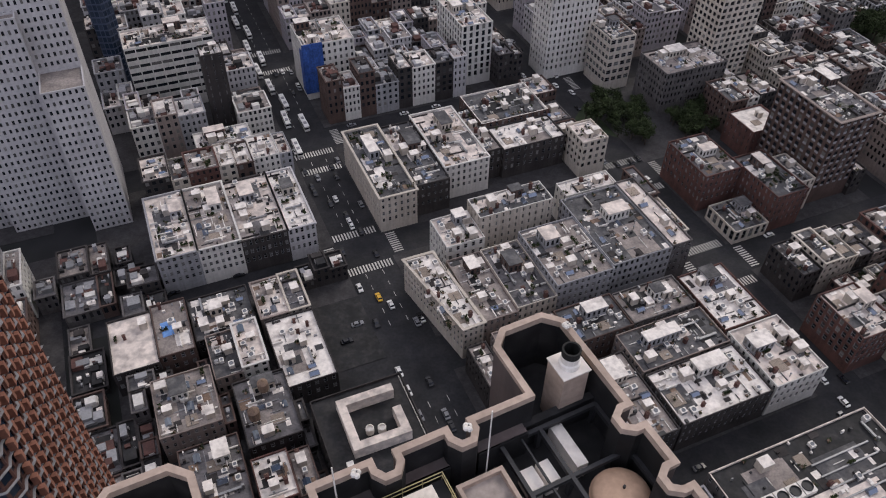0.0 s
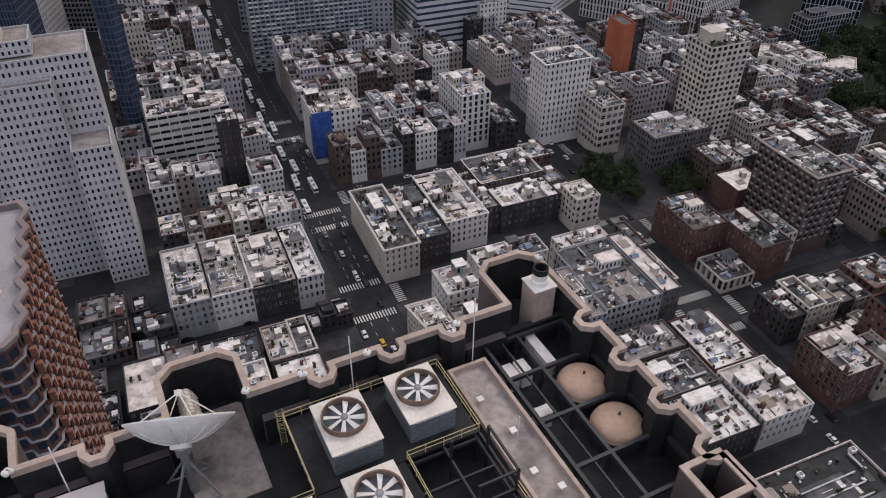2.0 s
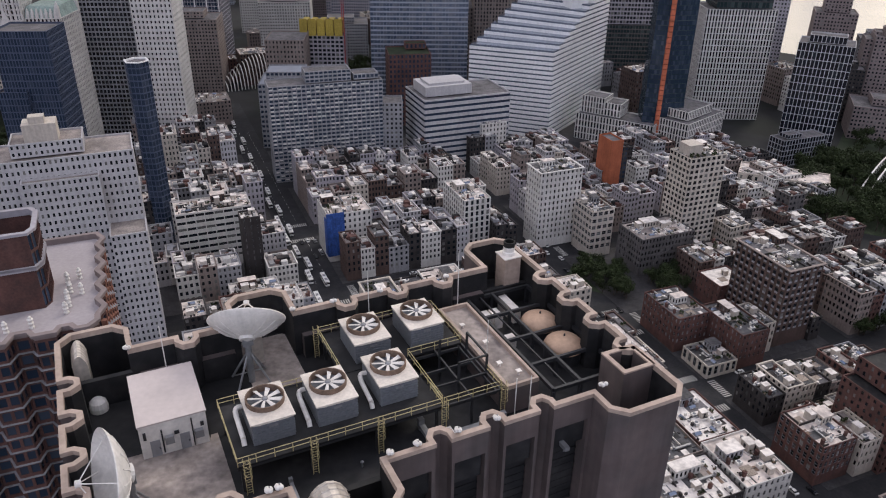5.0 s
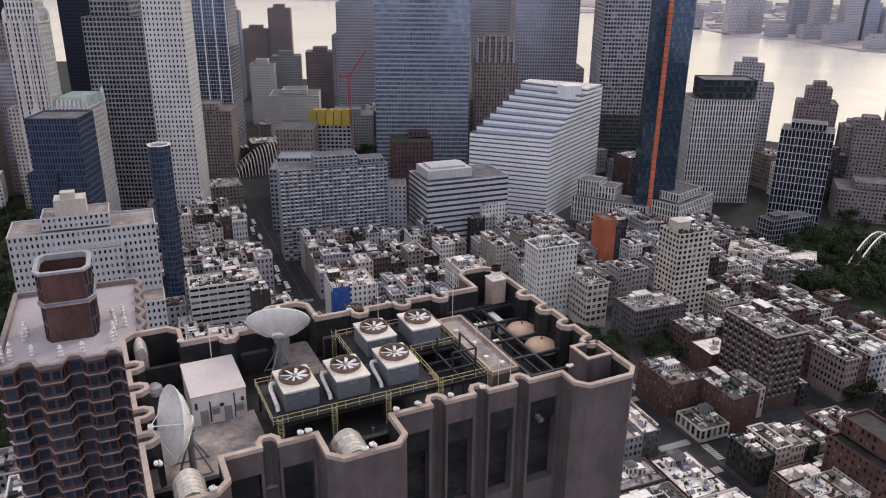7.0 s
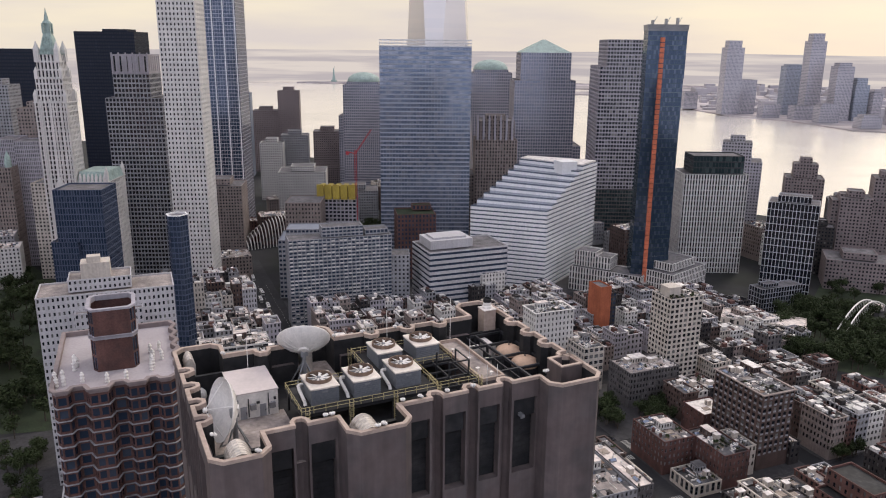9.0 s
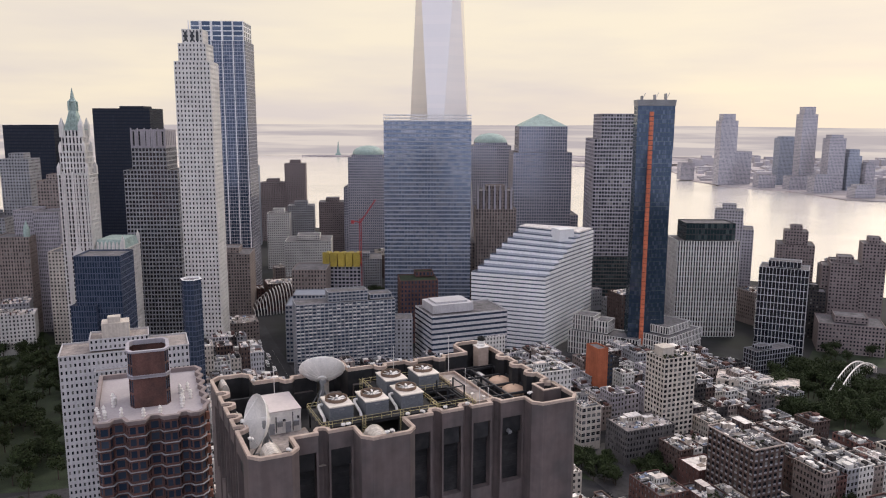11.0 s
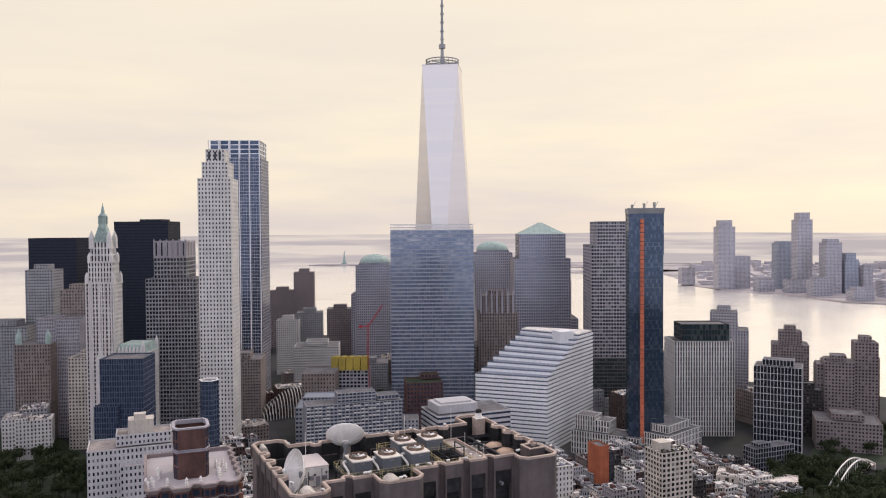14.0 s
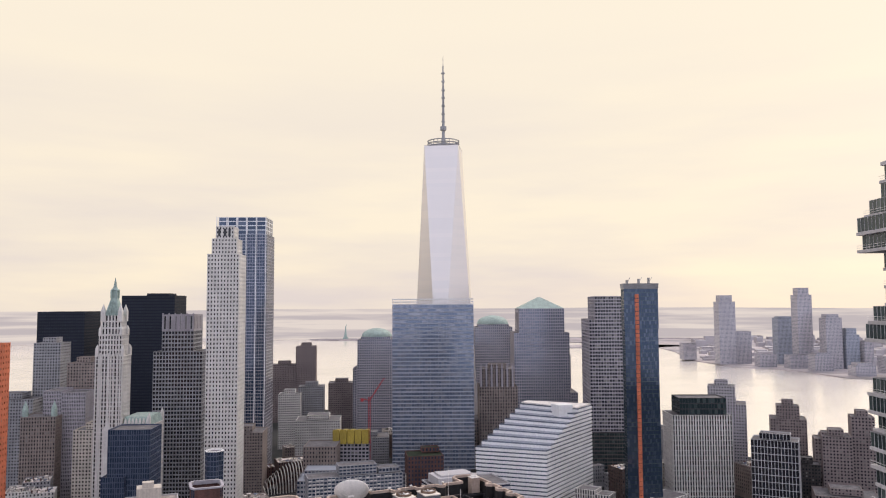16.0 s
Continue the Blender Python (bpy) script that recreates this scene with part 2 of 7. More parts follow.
# sky glare is put into the water's pale, part-metal base colour
m_water = material("river_water", (0.82, 0.77, 0.72), 0.26, 0.7, grain=0.05, big=0.002, small=0.01, spec=1.0)
nt = m_water.node_tree
wv = nt.nodes.new("ShaderNodeTexNoise")
wv.inputs["Scale"].default_value, wv.inputs["Detail"].default_value = 0.06, 5
wg = nt.nodes.new("ShaderNodeNewGeometry")
nt.links.new(wg.outputs["Position"], wv.inputs[0])
wb = nt.nodes.new("ShaderNodeBump")
wb.inputs["Strength"].default_value, wb.inputs["Distance"].default_value = 0.25, 1.0
nt.links.new(wv.outputs[0], wb.inputs["Height"])
nt.links.new(wb.outputs[0], nt.nodes["Principled BSDF"].inputs["Normal"])
M["water"] = m_water


# ---- mesh helpers ----
class Geo:
    """Vertices and faces of one part, with a material slot for each face."""

    def __init__(self):
        self.v, self.f, self.m = [], [], []

    def face(self, pts, slot=0):
        k = len(self.v)
        self.v.extend(tuple(p) for p in pts)
        self.f.append(tuple(range(k, k + len(pts))))
        self.m.append(slot)

    def solid(self, pts, faces, slot=0):
        k = len(self.v)
        self.v.extend(tuple(p) for p in pts)
        self.f.extend(tuple(k + i for i in q) for q in faces)
        self.m.extend([slot] * len(faces))

    def box(self, x0, y0, z0, x1, y1, z1, slot=0):
        self.solid([(x0, y0, z0), (x1, y0, z0), (x1, y1, z0), (x0, y1, z0), (x0, y0, z1), (x1, y0, z1), (x1, y1, z1), (x0, y1, z1)],
                   [(0, 3, 2, 1), (4, 5, 6, 7), (0, 1, 5, 4), (1, 2, 6, 5), (2, 3, 7, 6), (3, 0, 4, 7)], slot)

    def prism(self, plan, z0, z1, slot=0, top=None):
        n = len(plan)
        top = top or plan
        self.solid([(x, y, z0) for x, y in plan] + [(x, y, z1) for x, y in top],
                   [tuple(range(n - 1, -1, -1)), tuple(range(n, 2 * n))] + [(i, (i + 1) % n, n + (i + 1) % n, n + i) for i in range(n)], slot)

    def rod(self, a, b, r, n=6, slot=0, r2=None):
        a, b = Vector(a), Vector(b)
        r2 = r if r2 is None else r2
        q = (b - a).to_track_quat("Z", "Y")
        ring = [Vector((math.cos(k * math.tau / n), math.sin(k * math.tau / n), 0)) for k in range(n)]
        self.solid([a + q @ (p * r) for p in ring] + [b + q @ (p * r2) for p in ring],
                   [tuple(range(n - 1, -1, -1)), tuple(range(n, 2 * n))] + [(i, (i + 1) % n, n + (i + 1) % n, n + i) for i in range(n)], slot)

    def lathe(self, profile, n=24, slot=0, at=(0, 0, 0)):
        k = len(self.v)
        for r, z in profile:
            self.v.extend((at[0] + r * math.cos(i * math.tau / n), at[1] + r * math.sin(i * math.tau / n), at[2] + z) for i in range(n))
        for j in range(len(profile) - 1):
            for i in range(n):
                a, b = k + j * n + i, k + j * n + (i + 1) % n
                self.f.append((a, b, b + n, a + n))
                self.m.append(slot)

    def mesh(self, name, mats):
        me = bpy.data.meshes.new(name)
        me.from_pydata(self.v, [], self.f)
        for m in mats:
            me.materials.append(m)
        if len(mats) > 1:
            me.polygons.foreach_set("material_index", self.m)
        me.update()
        return me


def mats(names):
    return [M[n] for n in ([names] if isinstance(names, str) else names)]


def part(name, geo, names, parent, label="", m=None):
    ob = new(name, geo if isinstance(geo, bpy.types.Mesh) else geo.mesh(name, mats(names)))
    ob.parent = parent
    if m is not None:
        ob.matrix_basis = m
    return tagged(ob, label)


def thing(name, label, category, m, group="", kind=""):
    ob = new(name)
    ob.empty_display_size = 1
    ob.matrix_basis = m
    return tagged(ob, label, category, group, kind)


def setting(name, geo, names, label, category, smooth=False):
    ob = new(name, geo.mesh(name, mats(names)))
    return tagged(ob, label, category, kind="structure")


GRID = 22.0
CG, SG = math.cos(radians(GRID)), math.sin(radians(GRID))


def site(u, v, z=0.0, turn=0.0):
    """A pose in the street grid: u along the cross streets, v along the avenues."""
    return pose(u * CG - v * SG, u * SG + v * CG, z, 0, 0, GRID + turn)


def inset(plan, d):
    """The plan moved inwards by d on each side."""
    out, n = [], len(plan)
    for i in range(n):
        p0, p1, p2 = (Vector(plan[(i + k) % n]) for k in (-1, 0, 1))
        a, b = (p1 - p0).normalized(), (p2 - p1).normalized()
        na, nb = Vector((-a.y, a.x)), Vector((-b.y, b.x))
        k = na + nb
        out.append(tuple(p1 + k * (d / max(0.3, 1 + na.dot(nb)))))
    return out


def facade(wall, panes, p, q, z0, z1, cols, rows, wf, hf, deep, foot=0.0, slots=None):
    """A wall from p to q with recessed openings; panes takes (corner, side, w, h, deep) of each."""
    p, q = Vector((*p, 0)), Vector((*q, 0))
    along = (q - p)
    length = along.length
    along.normalize()
    back = Vector((-along.y, along.x, 0)) * deep
    up = Vector((0, 0, 1))

    def at(s, z):
        return p + along * s + up * z
    if cols < 1 or rows < 1:
        wall.face([at(0, z0), at(length, z0), at(length, z1), at(0, z1)])
        return
    zb = z0 + foot
    if foot > 0:
        wall.face([at(0, z0), at(length, z0), at(length, zb), at(0, zb)])
    sh, bw = (z1 - zb) / rows, length / cols
    ww, wh = bw * wf, sh * hf
    for r in range(rows):
        a = zb + r * sh + (sh - wh) * 0.55
        b = a + wh
        lo = zb + r * sh
        wall.face([at(0, lo), at(length, lo), at(length, a), at(0, a)])
        if b < lo + sh - 1e-4:
            wall.face([at(0, b), at(length, b), at(length, lo + sh), at(0, lo + sh)])
        x = 0.0
        for k in range(cols):
            s = k * bw + (bw - ww) / 2
            if s - x > 1e-4:
                wall.face([at(x, a), at(s, a), at(s, b), at(x, b)])
            x = s + ww
            A, B, C, D = at(s, a), at(x, a), at(x, b), at(s, b)
            wall.face([A, B, B + back, A + back])
            wall.face([B, C, C + back, B + back])
            wall.face([C, D, D + back, C + back])
            wall.face([D, A, A + back, D + back])
            panes.append((A + back, along, ww, wh))
        if length - x > 1e-4:
            wall.face([at(x, a), at(length, a), at(length, b), at(x, b)])


def shell(wall, panes, plan, z0, z1, bay=3.2, storey=3.6, wf=0.45, hf=0.55, deep=0.25, sides=None, foot=0.0):
    n = len(plan)
    for i in range(n):
        p, q = plan[i], plan[(i + 1) % n]
        length = math.dist(p, q)
        if sides is not None and i not in sides or length < bay * 0.7:
            facade(wall, panes, p, q, z0, z1, 0, 0, 0, 0, 0)
        else:
            facade(wall, panes, p, q, z0, z1, max(1, round(length / bay)), max(1, round((z1 - z0 - foot) / storey)), wf, hf, deep, foot)


def rim(geo, plan, z, drop, thick=0.4, lip=0.0, slot=0):
    """The parapet's coping and inner face on top of a wall."""
    inner = inset(plan, thick)
    outer = inset(plan, -lip) if lip else plan
    n = len(plan)
    for i in range(n):
        j = (i + 1) % n
        geo.face([(*outer[i], z), (*outer[j], z), (*inner[j], z), (*inner[i], z)], slot)
        geo.face([(*inner[i], z), (*inner[j], z), (*inner[j], z - drop), (*inner[i], z - drop)], slot)
        if lip:
            geo.face([(*outer[i], z - 0.5), (*outer[j], z - 0.5), (*outer[j], z), (*outer[i], z)], slot)
            geo.face([(*plan[i], z - 0.5), (*plan[j], z - 0.5), (*outer[j], z - 0.5), (*outer[i], z - 0.5)], slot)
    return inner


sash_cache = {}


def sash(w, h):
    """A sash window: pane, frame and meeting rail, facing -y, corner at the origin."""
    key = (round(w, 2), round(h, 2))
    if key not in sash_cache:
        g = Geo()
        g.face([(0, 0, 0), (w, 0, 0), (w, 0, h), (0, 0, h)], 0)
        t = min(0.12, w * 0.1)
        for x0, z0, x1, z1 in ((0, 0, t, h), (w - t, 0, w, h), (t, 0, w - t, t), (t, h - t, w - t, h), (t, h / 2 - t / 2, w - t, h / 2 + t / 2)):
            g.box(x0, -0.06, z0, x1, -0.005, z1, 1)
        sash_cache[key] = g.mesh("window", mats(("glass_each", "stone_grey")))
    return sash_cache[key]


def glaze(parent, panes, glass, each):
    """Windows: one object each on one mesh, or one joined part where there are too many."""
    if each and len(panes) <= 105:
        for corner, along, w, h in panes:
            m = Matrix.Translation(corner) @ Matrix.Rotation(math.atan2(along.y, along.x), 4, "Z")
            part("window", sash(w, h), None, parent, m=m)
    elif panes:
        g = Geo()
        for corner, along, w, h in panes:
            g.face([corner, corner + along * w, corner + along * w + Vector((0, 0, h)), corner + Vector((0, 0, h))])
        tagged(part("window_panes", g, glass, parent), kind="stuff")


# ---- rooftop pieces, shared meshes ----
def piece_meshes():
    out = {}
    g = Geo()
    g.box(-1, -0.8, 0.25, 1, 0.8, 1.5)
    for x in (-0.85, 0.7):
        g.box(x, -0.7, 0, x + 0.15, 0.7, 0.25)
    g.lathe([(0.62, 1.5), (0.62, 1.62), (0.5, 1.62), (0.5, 1.52), (0.001, 1.52)], 12, 1)
    g.box(-0.9, -0.83, 0.4, 0.9, -0.8, 1.3, 1)
    out["air_conditioner"] = g.mesh("air_conditioner", mats(("white_paint", "unit_side")))
    g = Geo()
    g.box(-1.6, -1.3, 0, 1.6, 1.3, 2.6)
    g.box(-1.75, -1.45, 2.6, 1.75, 1.45, 2.8, 1)
    g.box(-0.45, -1.34, 0.1, 0.45, -1.3, 2.1, 2)
    out["stair_bulkhead"] = g.mesh("stair_bulkhead", mats(("stone_cream", "roof_white", "steel_dark")))
    g = Geo()
    g.box(-1.5, -1.0, 0, 1.5, 1.0, 0.5, 0)
    g.solid([(-1.45, -0.95, 0.5), (1.45, -0.95, 0.5), (1.45, 0.95, 0.5), (-1.45, 0.95, 0.5), (-1.45, 0, 1.15), (1.45, 0, 1.15)],
            [(0, 1, 5, 4), (2, 3, 4, 5), (1, 2, 5), (3, 0, 4)], 1)
    out["skylight"] = g.mesh("skylight", mats(("steel_grey", "glass_pale")))
    g = Geo()
    g.rod((0, 0, 0), (0, 0, 1.1), 0.14, 8)
    g.lathe([(0.14, 1.0), (0.34, 1.15), (0.3, 1.35), (0.001, 1.5)], 10)
    out["roof_vent"] = g.mesh("roof_vent", mats("steel_grey"))
    g = Geo()
    g.box(-3.5, -0.35, 0.35, 3.5, 0.35, 0.95)
    g.box(2.8, -0.35, 0.95, 3.5, 0.35, 1.7)
    for x in (-3, 0, 3):
        g.box(x - 0.06, -0.3, 0, x + 0.06, 0.3, 0.35)
    out["duct"] = g.mesh("duct", mats("steel_grey"))
    g = Geo()
    comb = [(-2.0, 0.0)]
    for k in range(9):
        y = -2.0 + k * 0.44
        comb += [(y, 0.28), (y + 0.4, 0.28), (y + 0.4, 0.2), (y + 0.44, 0.2)]
    comb = comb[:-1] + [(comb[-1][0], 0.0)]
    k = len(comb)
    g.solid([(-2.2, y, z) for y, z in comb] + [(2.2, y, z) for y, z in comb],
            [tuple(range(k)), tuple(range(2 * k - 1, k - 1, -1))] + [(i, i + k, (i + 1) % k + k, (i + 1) % k) for i in range(k)])
    out["roof_deck"] = g.mesh("roof_deck", mats("plank"))
    g = Geo()
    rng = random.Random(4)
    g.box(-1.2, -0.35, 0, 1.2, 0.35, 0.6, 0)
    for k in range(60):
        c = Vector((rng.uniform(-1.2, 1.2), rng.uniform(-0.5, 0.5), rng.uniform(0.6, 1.5)))
        a, b = (Vector([rng.uniform(-0.3, 0.3) for _ in range(3)]) for _ in range(2))
        g.face([c - a, c + b, c + a, c - b], 1)
    out["planter"] = g.mesh("planter", mats(("plank", "leaves")))
    g = Geo()
    g.lathe([(1.7, 2.4), (1.75, 5.6), (0.001, 6.9)], 16)
    g.lathe([(0.001, 2.4), (1.7, 2.4)], 16)
    for x in (-1, 1):
        for y in (-1, 1):
            g.box(x - 0.12, y - 0.12, 0, x + 0.12, y + 0.12, 2.4, 1)
    out["water_tank"] = g.mesh("water_tank", mats(("tank_wood", "steel_dark")))
    g = Geo()
    g.box(-0.55, -0.5, 0, 0.55, 0.5, 1.9)
    g.box(-0.65, -0.6, 1.9, 0.65, 0.6, 2.1)
    for x in (-0.25, 0.25):
        g.rod((x, 0, 2.1), (x, 0, 2.6), 0.14, 6, 1)
    out["chimney"] = g.mesh("chimney", mats(("brick_red", "tank_wood")))
    return out


PIECES = piece_meshes()


def clutter(parent, x0, y0, x1, y1, z, seed, amount=1.0, kinds=None, join=False):
    """Bulkheads, units and vents over a roof, set out without overlaps."""
    rng = random.Random(seed)
    sizes = {"stair_bulkhead": 2.3, "air_conditioner": 1.5, "skylight": 1.9, "roof_vent": 0.7, "duct": 3.6, "roof_deck": 3.0, "planter": 1.4,
             "water_tank": 2.2, "chimney": 1.0}
    area = max(0.0, (x1 - x0) * (y1 - y0))
    bag = kinds or ["stair_bulkhead", "air_conditioner", "air_conditioner", "air_conditioner", "skylight", "roof_vent", "duct", "duct", "roof_deck", "roof_deck", "skylight",
                    "planter", "chimney"]
    put = []
    want = min(9 if join else 17, int(area / 18 * amount) + 1)
    joined, slots = Geo(), []
    for k in range(want * 3):
        if len(put) >= want:
            break
        kind = "stair_bulkhead" if k == 0 else rng.choice(bag)
        r = sizes[kind]
        if x1 - x0 < 2 * r + 0.4 or y1 - y0 < 2 * r + 0.4:
            continue
        x, y = rng.uniform(x0 + r, x1 - r), rng.uniform(y0 + r, y1 - r)
        if any(math.hypot(x - a, y - b) < (r + s) * 0.8 for a, b, s in put):
            continue
        put.append((x, y, r))
        sc = rng.uniform(0.85, 1.2)
        m = Matrix.LocRotScale((x, y, z), Euler((0, 0, rng.choice((0, 1, 2, 3)) * math.pi / 2)), (sc, sc, sc * rng.uniform(0.85, 1.25)))
        if not join:
            part(kind, PIECES[kind], None, parent, m=m)
            continue
        me = PIECES[kind]
        base = len(joined.v)
        joined.v.extend(tuple(m @ q.co) for q in me.vertices)
        for f in me.polygons:
            mt = me.materials[f.material_index]
            if mt not in slots:
                slots.append(mt)
            joined.f.append(tuple(base + i for i in f.vertices))
            joined.m.append(slots.index(mt))
    if joined.f:
        tagged(part("rooftop_clutter", joined.mesh("rooftop_clutter", slots), None, parent), kind="stuff")


def fittings(parent, x0, y0, x1, y1, z, seed, amount=1.0):
    """The small stuff of an old roof: pipes, kerbs, low walls, pots, boxes, hatches and patches, too many to count."""
    r = random.Random(seed * 3 + 1)
    w, d = x1 - x0, y1 - y0
    if w < 3 or d < 3:
        return
    g = Geo()
    for k in range(min(80, int(w * d / 9 * amount) + 3)):
        kind = r.random()
        cx, cy = r.uniform(x0, x1), r.uniform(y0, y1)
        if kind < 0.24:
            run, lie = r.uniform(1.5, 6), r.random() < 0.5
            a, b, h, slot = (run / 2, 0.1, 0.3, r.choice((0, 1, 2))) if lie else (0.1, run / 2, 0.3, r.choice((0, 1, 2)))
        elif kind < 0.36:
            run, lie = r.uniform(2, min(9, max(w, d) * 0.7)), r.random() < 0.6
            a, b, h, slot = (run / 2, 0.16, r.uniform(0.5, 1.1), r.choice((0, 3, 4))) if lie else (0.16, run / 2, r.uniform(0.5, 1.1), r.choice((0, 3, 4)))
        elif kind < 0.56:
            a, b, h, slot = r.uniform(0.5, 1.9), r.uniform(0.5, 2.1), r.uniform(0.06, 0.16), r.choice((1, 3, 3, 4, 5))
        elif kind < 0.66:
            for _ in range(12):
                c = Vector((cx + r.uniform(-0.8, 0.8), cy + r.uniform(-0.8, 0.8), z + r.uniform(0.3, 1.3)))
                p, q = (Vector([r.uniform(-0.4, 0.4) for _ in range(3)]) for _ in range(2))
                g.face([c - p, c + q, c + p, c - q], 6)
            a, b, h, slot = 0.4, 0.4, 0.5, 5
        else:
            a, b, h, slot = r.uniform(0.15, 0.6), r.uniform(0.15, 0.6), r.uniform(0.35, 1.5), r.choice((0, 0, 1, 2, 2, 3, 4))
        xa, xb, ya, yb = max(x0, cx - a), min(x1, cx + a), max(y0, cy - b), min(y1, cy + b)
        if xb - xa > 0.1 and yb - ya > 0.1:
            g.box(xa, ya, z, xb, yb, z + h, slot)
    tagged(part("roof_gear", g, ("white_paint", "steel_dark", "steel_grey", "roof_white", "brick_dark", "tank_wood", "leaves"), parent), kind="stuff")


def building(name, label, category, m, w, d, h, wall="brick_brown", roof="roof_cream", glass="glass", bay=3.0, storey=3.7, wf=0.42, hf=0.55,
             sides=(0, 3), each=False, foot=4.5, cornice=0.0, seed=1, amount=1.0, group="", plan=None, trim=None, kinds=None, deep=0.25, parapet=0.9, join=False, spandrel=None):
    """A block of floors with recessed windows, parapet, roof and rooftop pieces."""
    ob = thing(name, label, category, m, group)
    plan = plan or [(0, 0), (w, 0), (w, d), (0, d)]
    g, panes = Geo(), []
    shell(g, panes, plan, 0, h, bay, storey, wf, hf, deep, sides, min(foot, h * 0.25))
    part("wall", g, wall, ob)
    g = Geo()
    inner = rim(g, plan, h, parapet, 0.35, cornice)
    part("parapet", g, trim or wall, ob)
    g = Geo()
    g.face([(*p, h - parapet + 0.004) for p in inner])
    part("roof", g, roof, ob)
    glaze(ob, panes, glass, each)
    if spandrel:
        for corner, along, ww, wh in panes:
            g = Geo()
            g.box(0, -0.1, 0, ww, -0.07, wh * 0.36)
            part("spandrel_panel", g, spandrel, ob, m=Matrix.Translation(corner) @ Matrix.Rotation(math.atan2(along.y, along.x), 4, "Z"))
    if amount > 0.3 and w > 9 and d > 11:
        # re-coated patches, and a set-back roof room on the larger roofs
        r = random.Random(seed + 5)
        for k in range(1 + int(w * d / 300)):
            pw, pd = r.uniform(3, w * 0.5), r.uniform(3, d * 0.45)
            px, py = r.uniform(0.6, w - pw - 0.6), r.uniform(0.6, d - pd - 0.6)
            g = Geo()
            g.box(px, py, h - parapet, px + pw, py + pd, h - parapet + 0.03 + 0.012 * k)
            part("roof_patch", g, r.choice(["roof_cream", "roof_grey", "roof_tan", "roof_slate", "roof_white", "tar"]), ob)
        if amount >= 1.0 and not join:
            pw, pd, ph = r.uniform(4, w * 0.45), r.uniform(4, d * 0.3), r.uniform(2.8, 3.8)
            px, py = r.uniform(1.2, w - pw - 1.2), r.uniform(d * 0.45, d - pd - 1.2)
            pl = [(px, py), (px + pw, py), (px + pw, py + pd), (px, py + pd)]
            g, pn = Geo(), []
            shell(g, pn, pl, h - parapet, h + ph, 2.0, 3.2, 0.5, 0.5, 0.12, sides={0, 3})
            g.face([(*q, h + ph) for q in pl])
            part("roof_room", g, r.choice(["stone_white", "stone_cream", "stone_grey", "brick_brown"]), ob)
            glaze(ob, pn, "glass", False)
            g = Geo()
            g.prism(inset(pl, -0.2), h + ph, h + ph + 0.25)
            part("roof_room_top", g, r.choice(["roof_cream", "roof_white", "roof_slate"]), ob)
    if amount > 0:
        xs, ys = [p[0] for p in inner], [p[1] for p in inner]
        clutter(ob, min(xs) + 0.4, min(ys) + 0.4, max(xs) - 0.4, max(ys) - 0.4, h - parapet, seed, amount, kinds, join)
        if amount > 0.2:
            fittings(ob, min(xs) + 0.3, min(ys) + 0.3, max(xs) - 0.3, max(ys) - 0.3, h - parapet + 0.05, seed, min(1.0, amount))
    return ob


# ---- ground, water, distance ----
g = Geo()
g.face([(-4500, -1500, -3.0), (5000, -1500, -3.0), (5000, 4900, -3.0), (-4500, 4900, -3.0)])
setting("water", g, "water", "calm river and bay reflecting the pale evening sky", "water")
g = Geo()
g.prism([(1250, -800), (592, 697), (-29, 1169), (-582, 1543), (-1046, 1553), (-1700, 1150), (-1700, -800)][::-1], -4, 0)
ground = setting("ground", g, "land", "dark city ground between the blocks down to the shore", "ground")
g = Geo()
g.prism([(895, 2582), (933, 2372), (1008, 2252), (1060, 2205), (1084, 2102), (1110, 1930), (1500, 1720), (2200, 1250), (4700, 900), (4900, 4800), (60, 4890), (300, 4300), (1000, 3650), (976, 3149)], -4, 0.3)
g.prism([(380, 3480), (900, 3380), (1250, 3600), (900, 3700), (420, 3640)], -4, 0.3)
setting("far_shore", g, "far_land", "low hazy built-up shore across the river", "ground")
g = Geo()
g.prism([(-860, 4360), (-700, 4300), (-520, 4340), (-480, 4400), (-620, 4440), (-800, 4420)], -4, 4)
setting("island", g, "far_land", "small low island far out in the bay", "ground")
statue = Geo()
statue.box(-662, 4368, 4, -632, 4398, 14)
statue.prism([(-656, 4374), (-638, 4374), (-638, 4392), (-656, 4392)], 14, 47, top=[(-652, 4378), (-642, 4378), (-642, 4388), (-652, 4388)])
statue.lathe([(5, 47), (4.5, 60), (3, 72), (3.4, 76), (2, 80), (0.1, 82)], 10, at=(-647, 4383, 0))
statue.rod((-645, 4383, 72), (-641, 4383, 92), 1.2, 6)
ob = tagged(new("statue", statue.mesh("statue", mats("copper"))), "tiny green statue with raised arm on a stone pedestal", "statue")
# far hills and low shores under the horizon: glowing backdrop, haze painted in
hz = bpy.data.materials.new("haze_painted_horizon")
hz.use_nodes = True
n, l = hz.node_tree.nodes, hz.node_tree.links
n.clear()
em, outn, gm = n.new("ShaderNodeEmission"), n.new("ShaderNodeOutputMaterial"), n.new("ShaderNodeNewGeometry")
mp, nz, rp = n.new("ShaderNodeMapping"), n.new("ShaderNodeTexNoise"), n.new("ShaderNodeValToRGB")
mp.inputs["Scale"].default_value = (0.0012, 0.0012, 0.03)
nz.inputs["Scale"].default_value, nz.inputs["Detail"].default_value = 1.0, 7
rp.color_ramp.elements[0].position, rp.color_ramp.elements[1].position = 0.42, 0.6
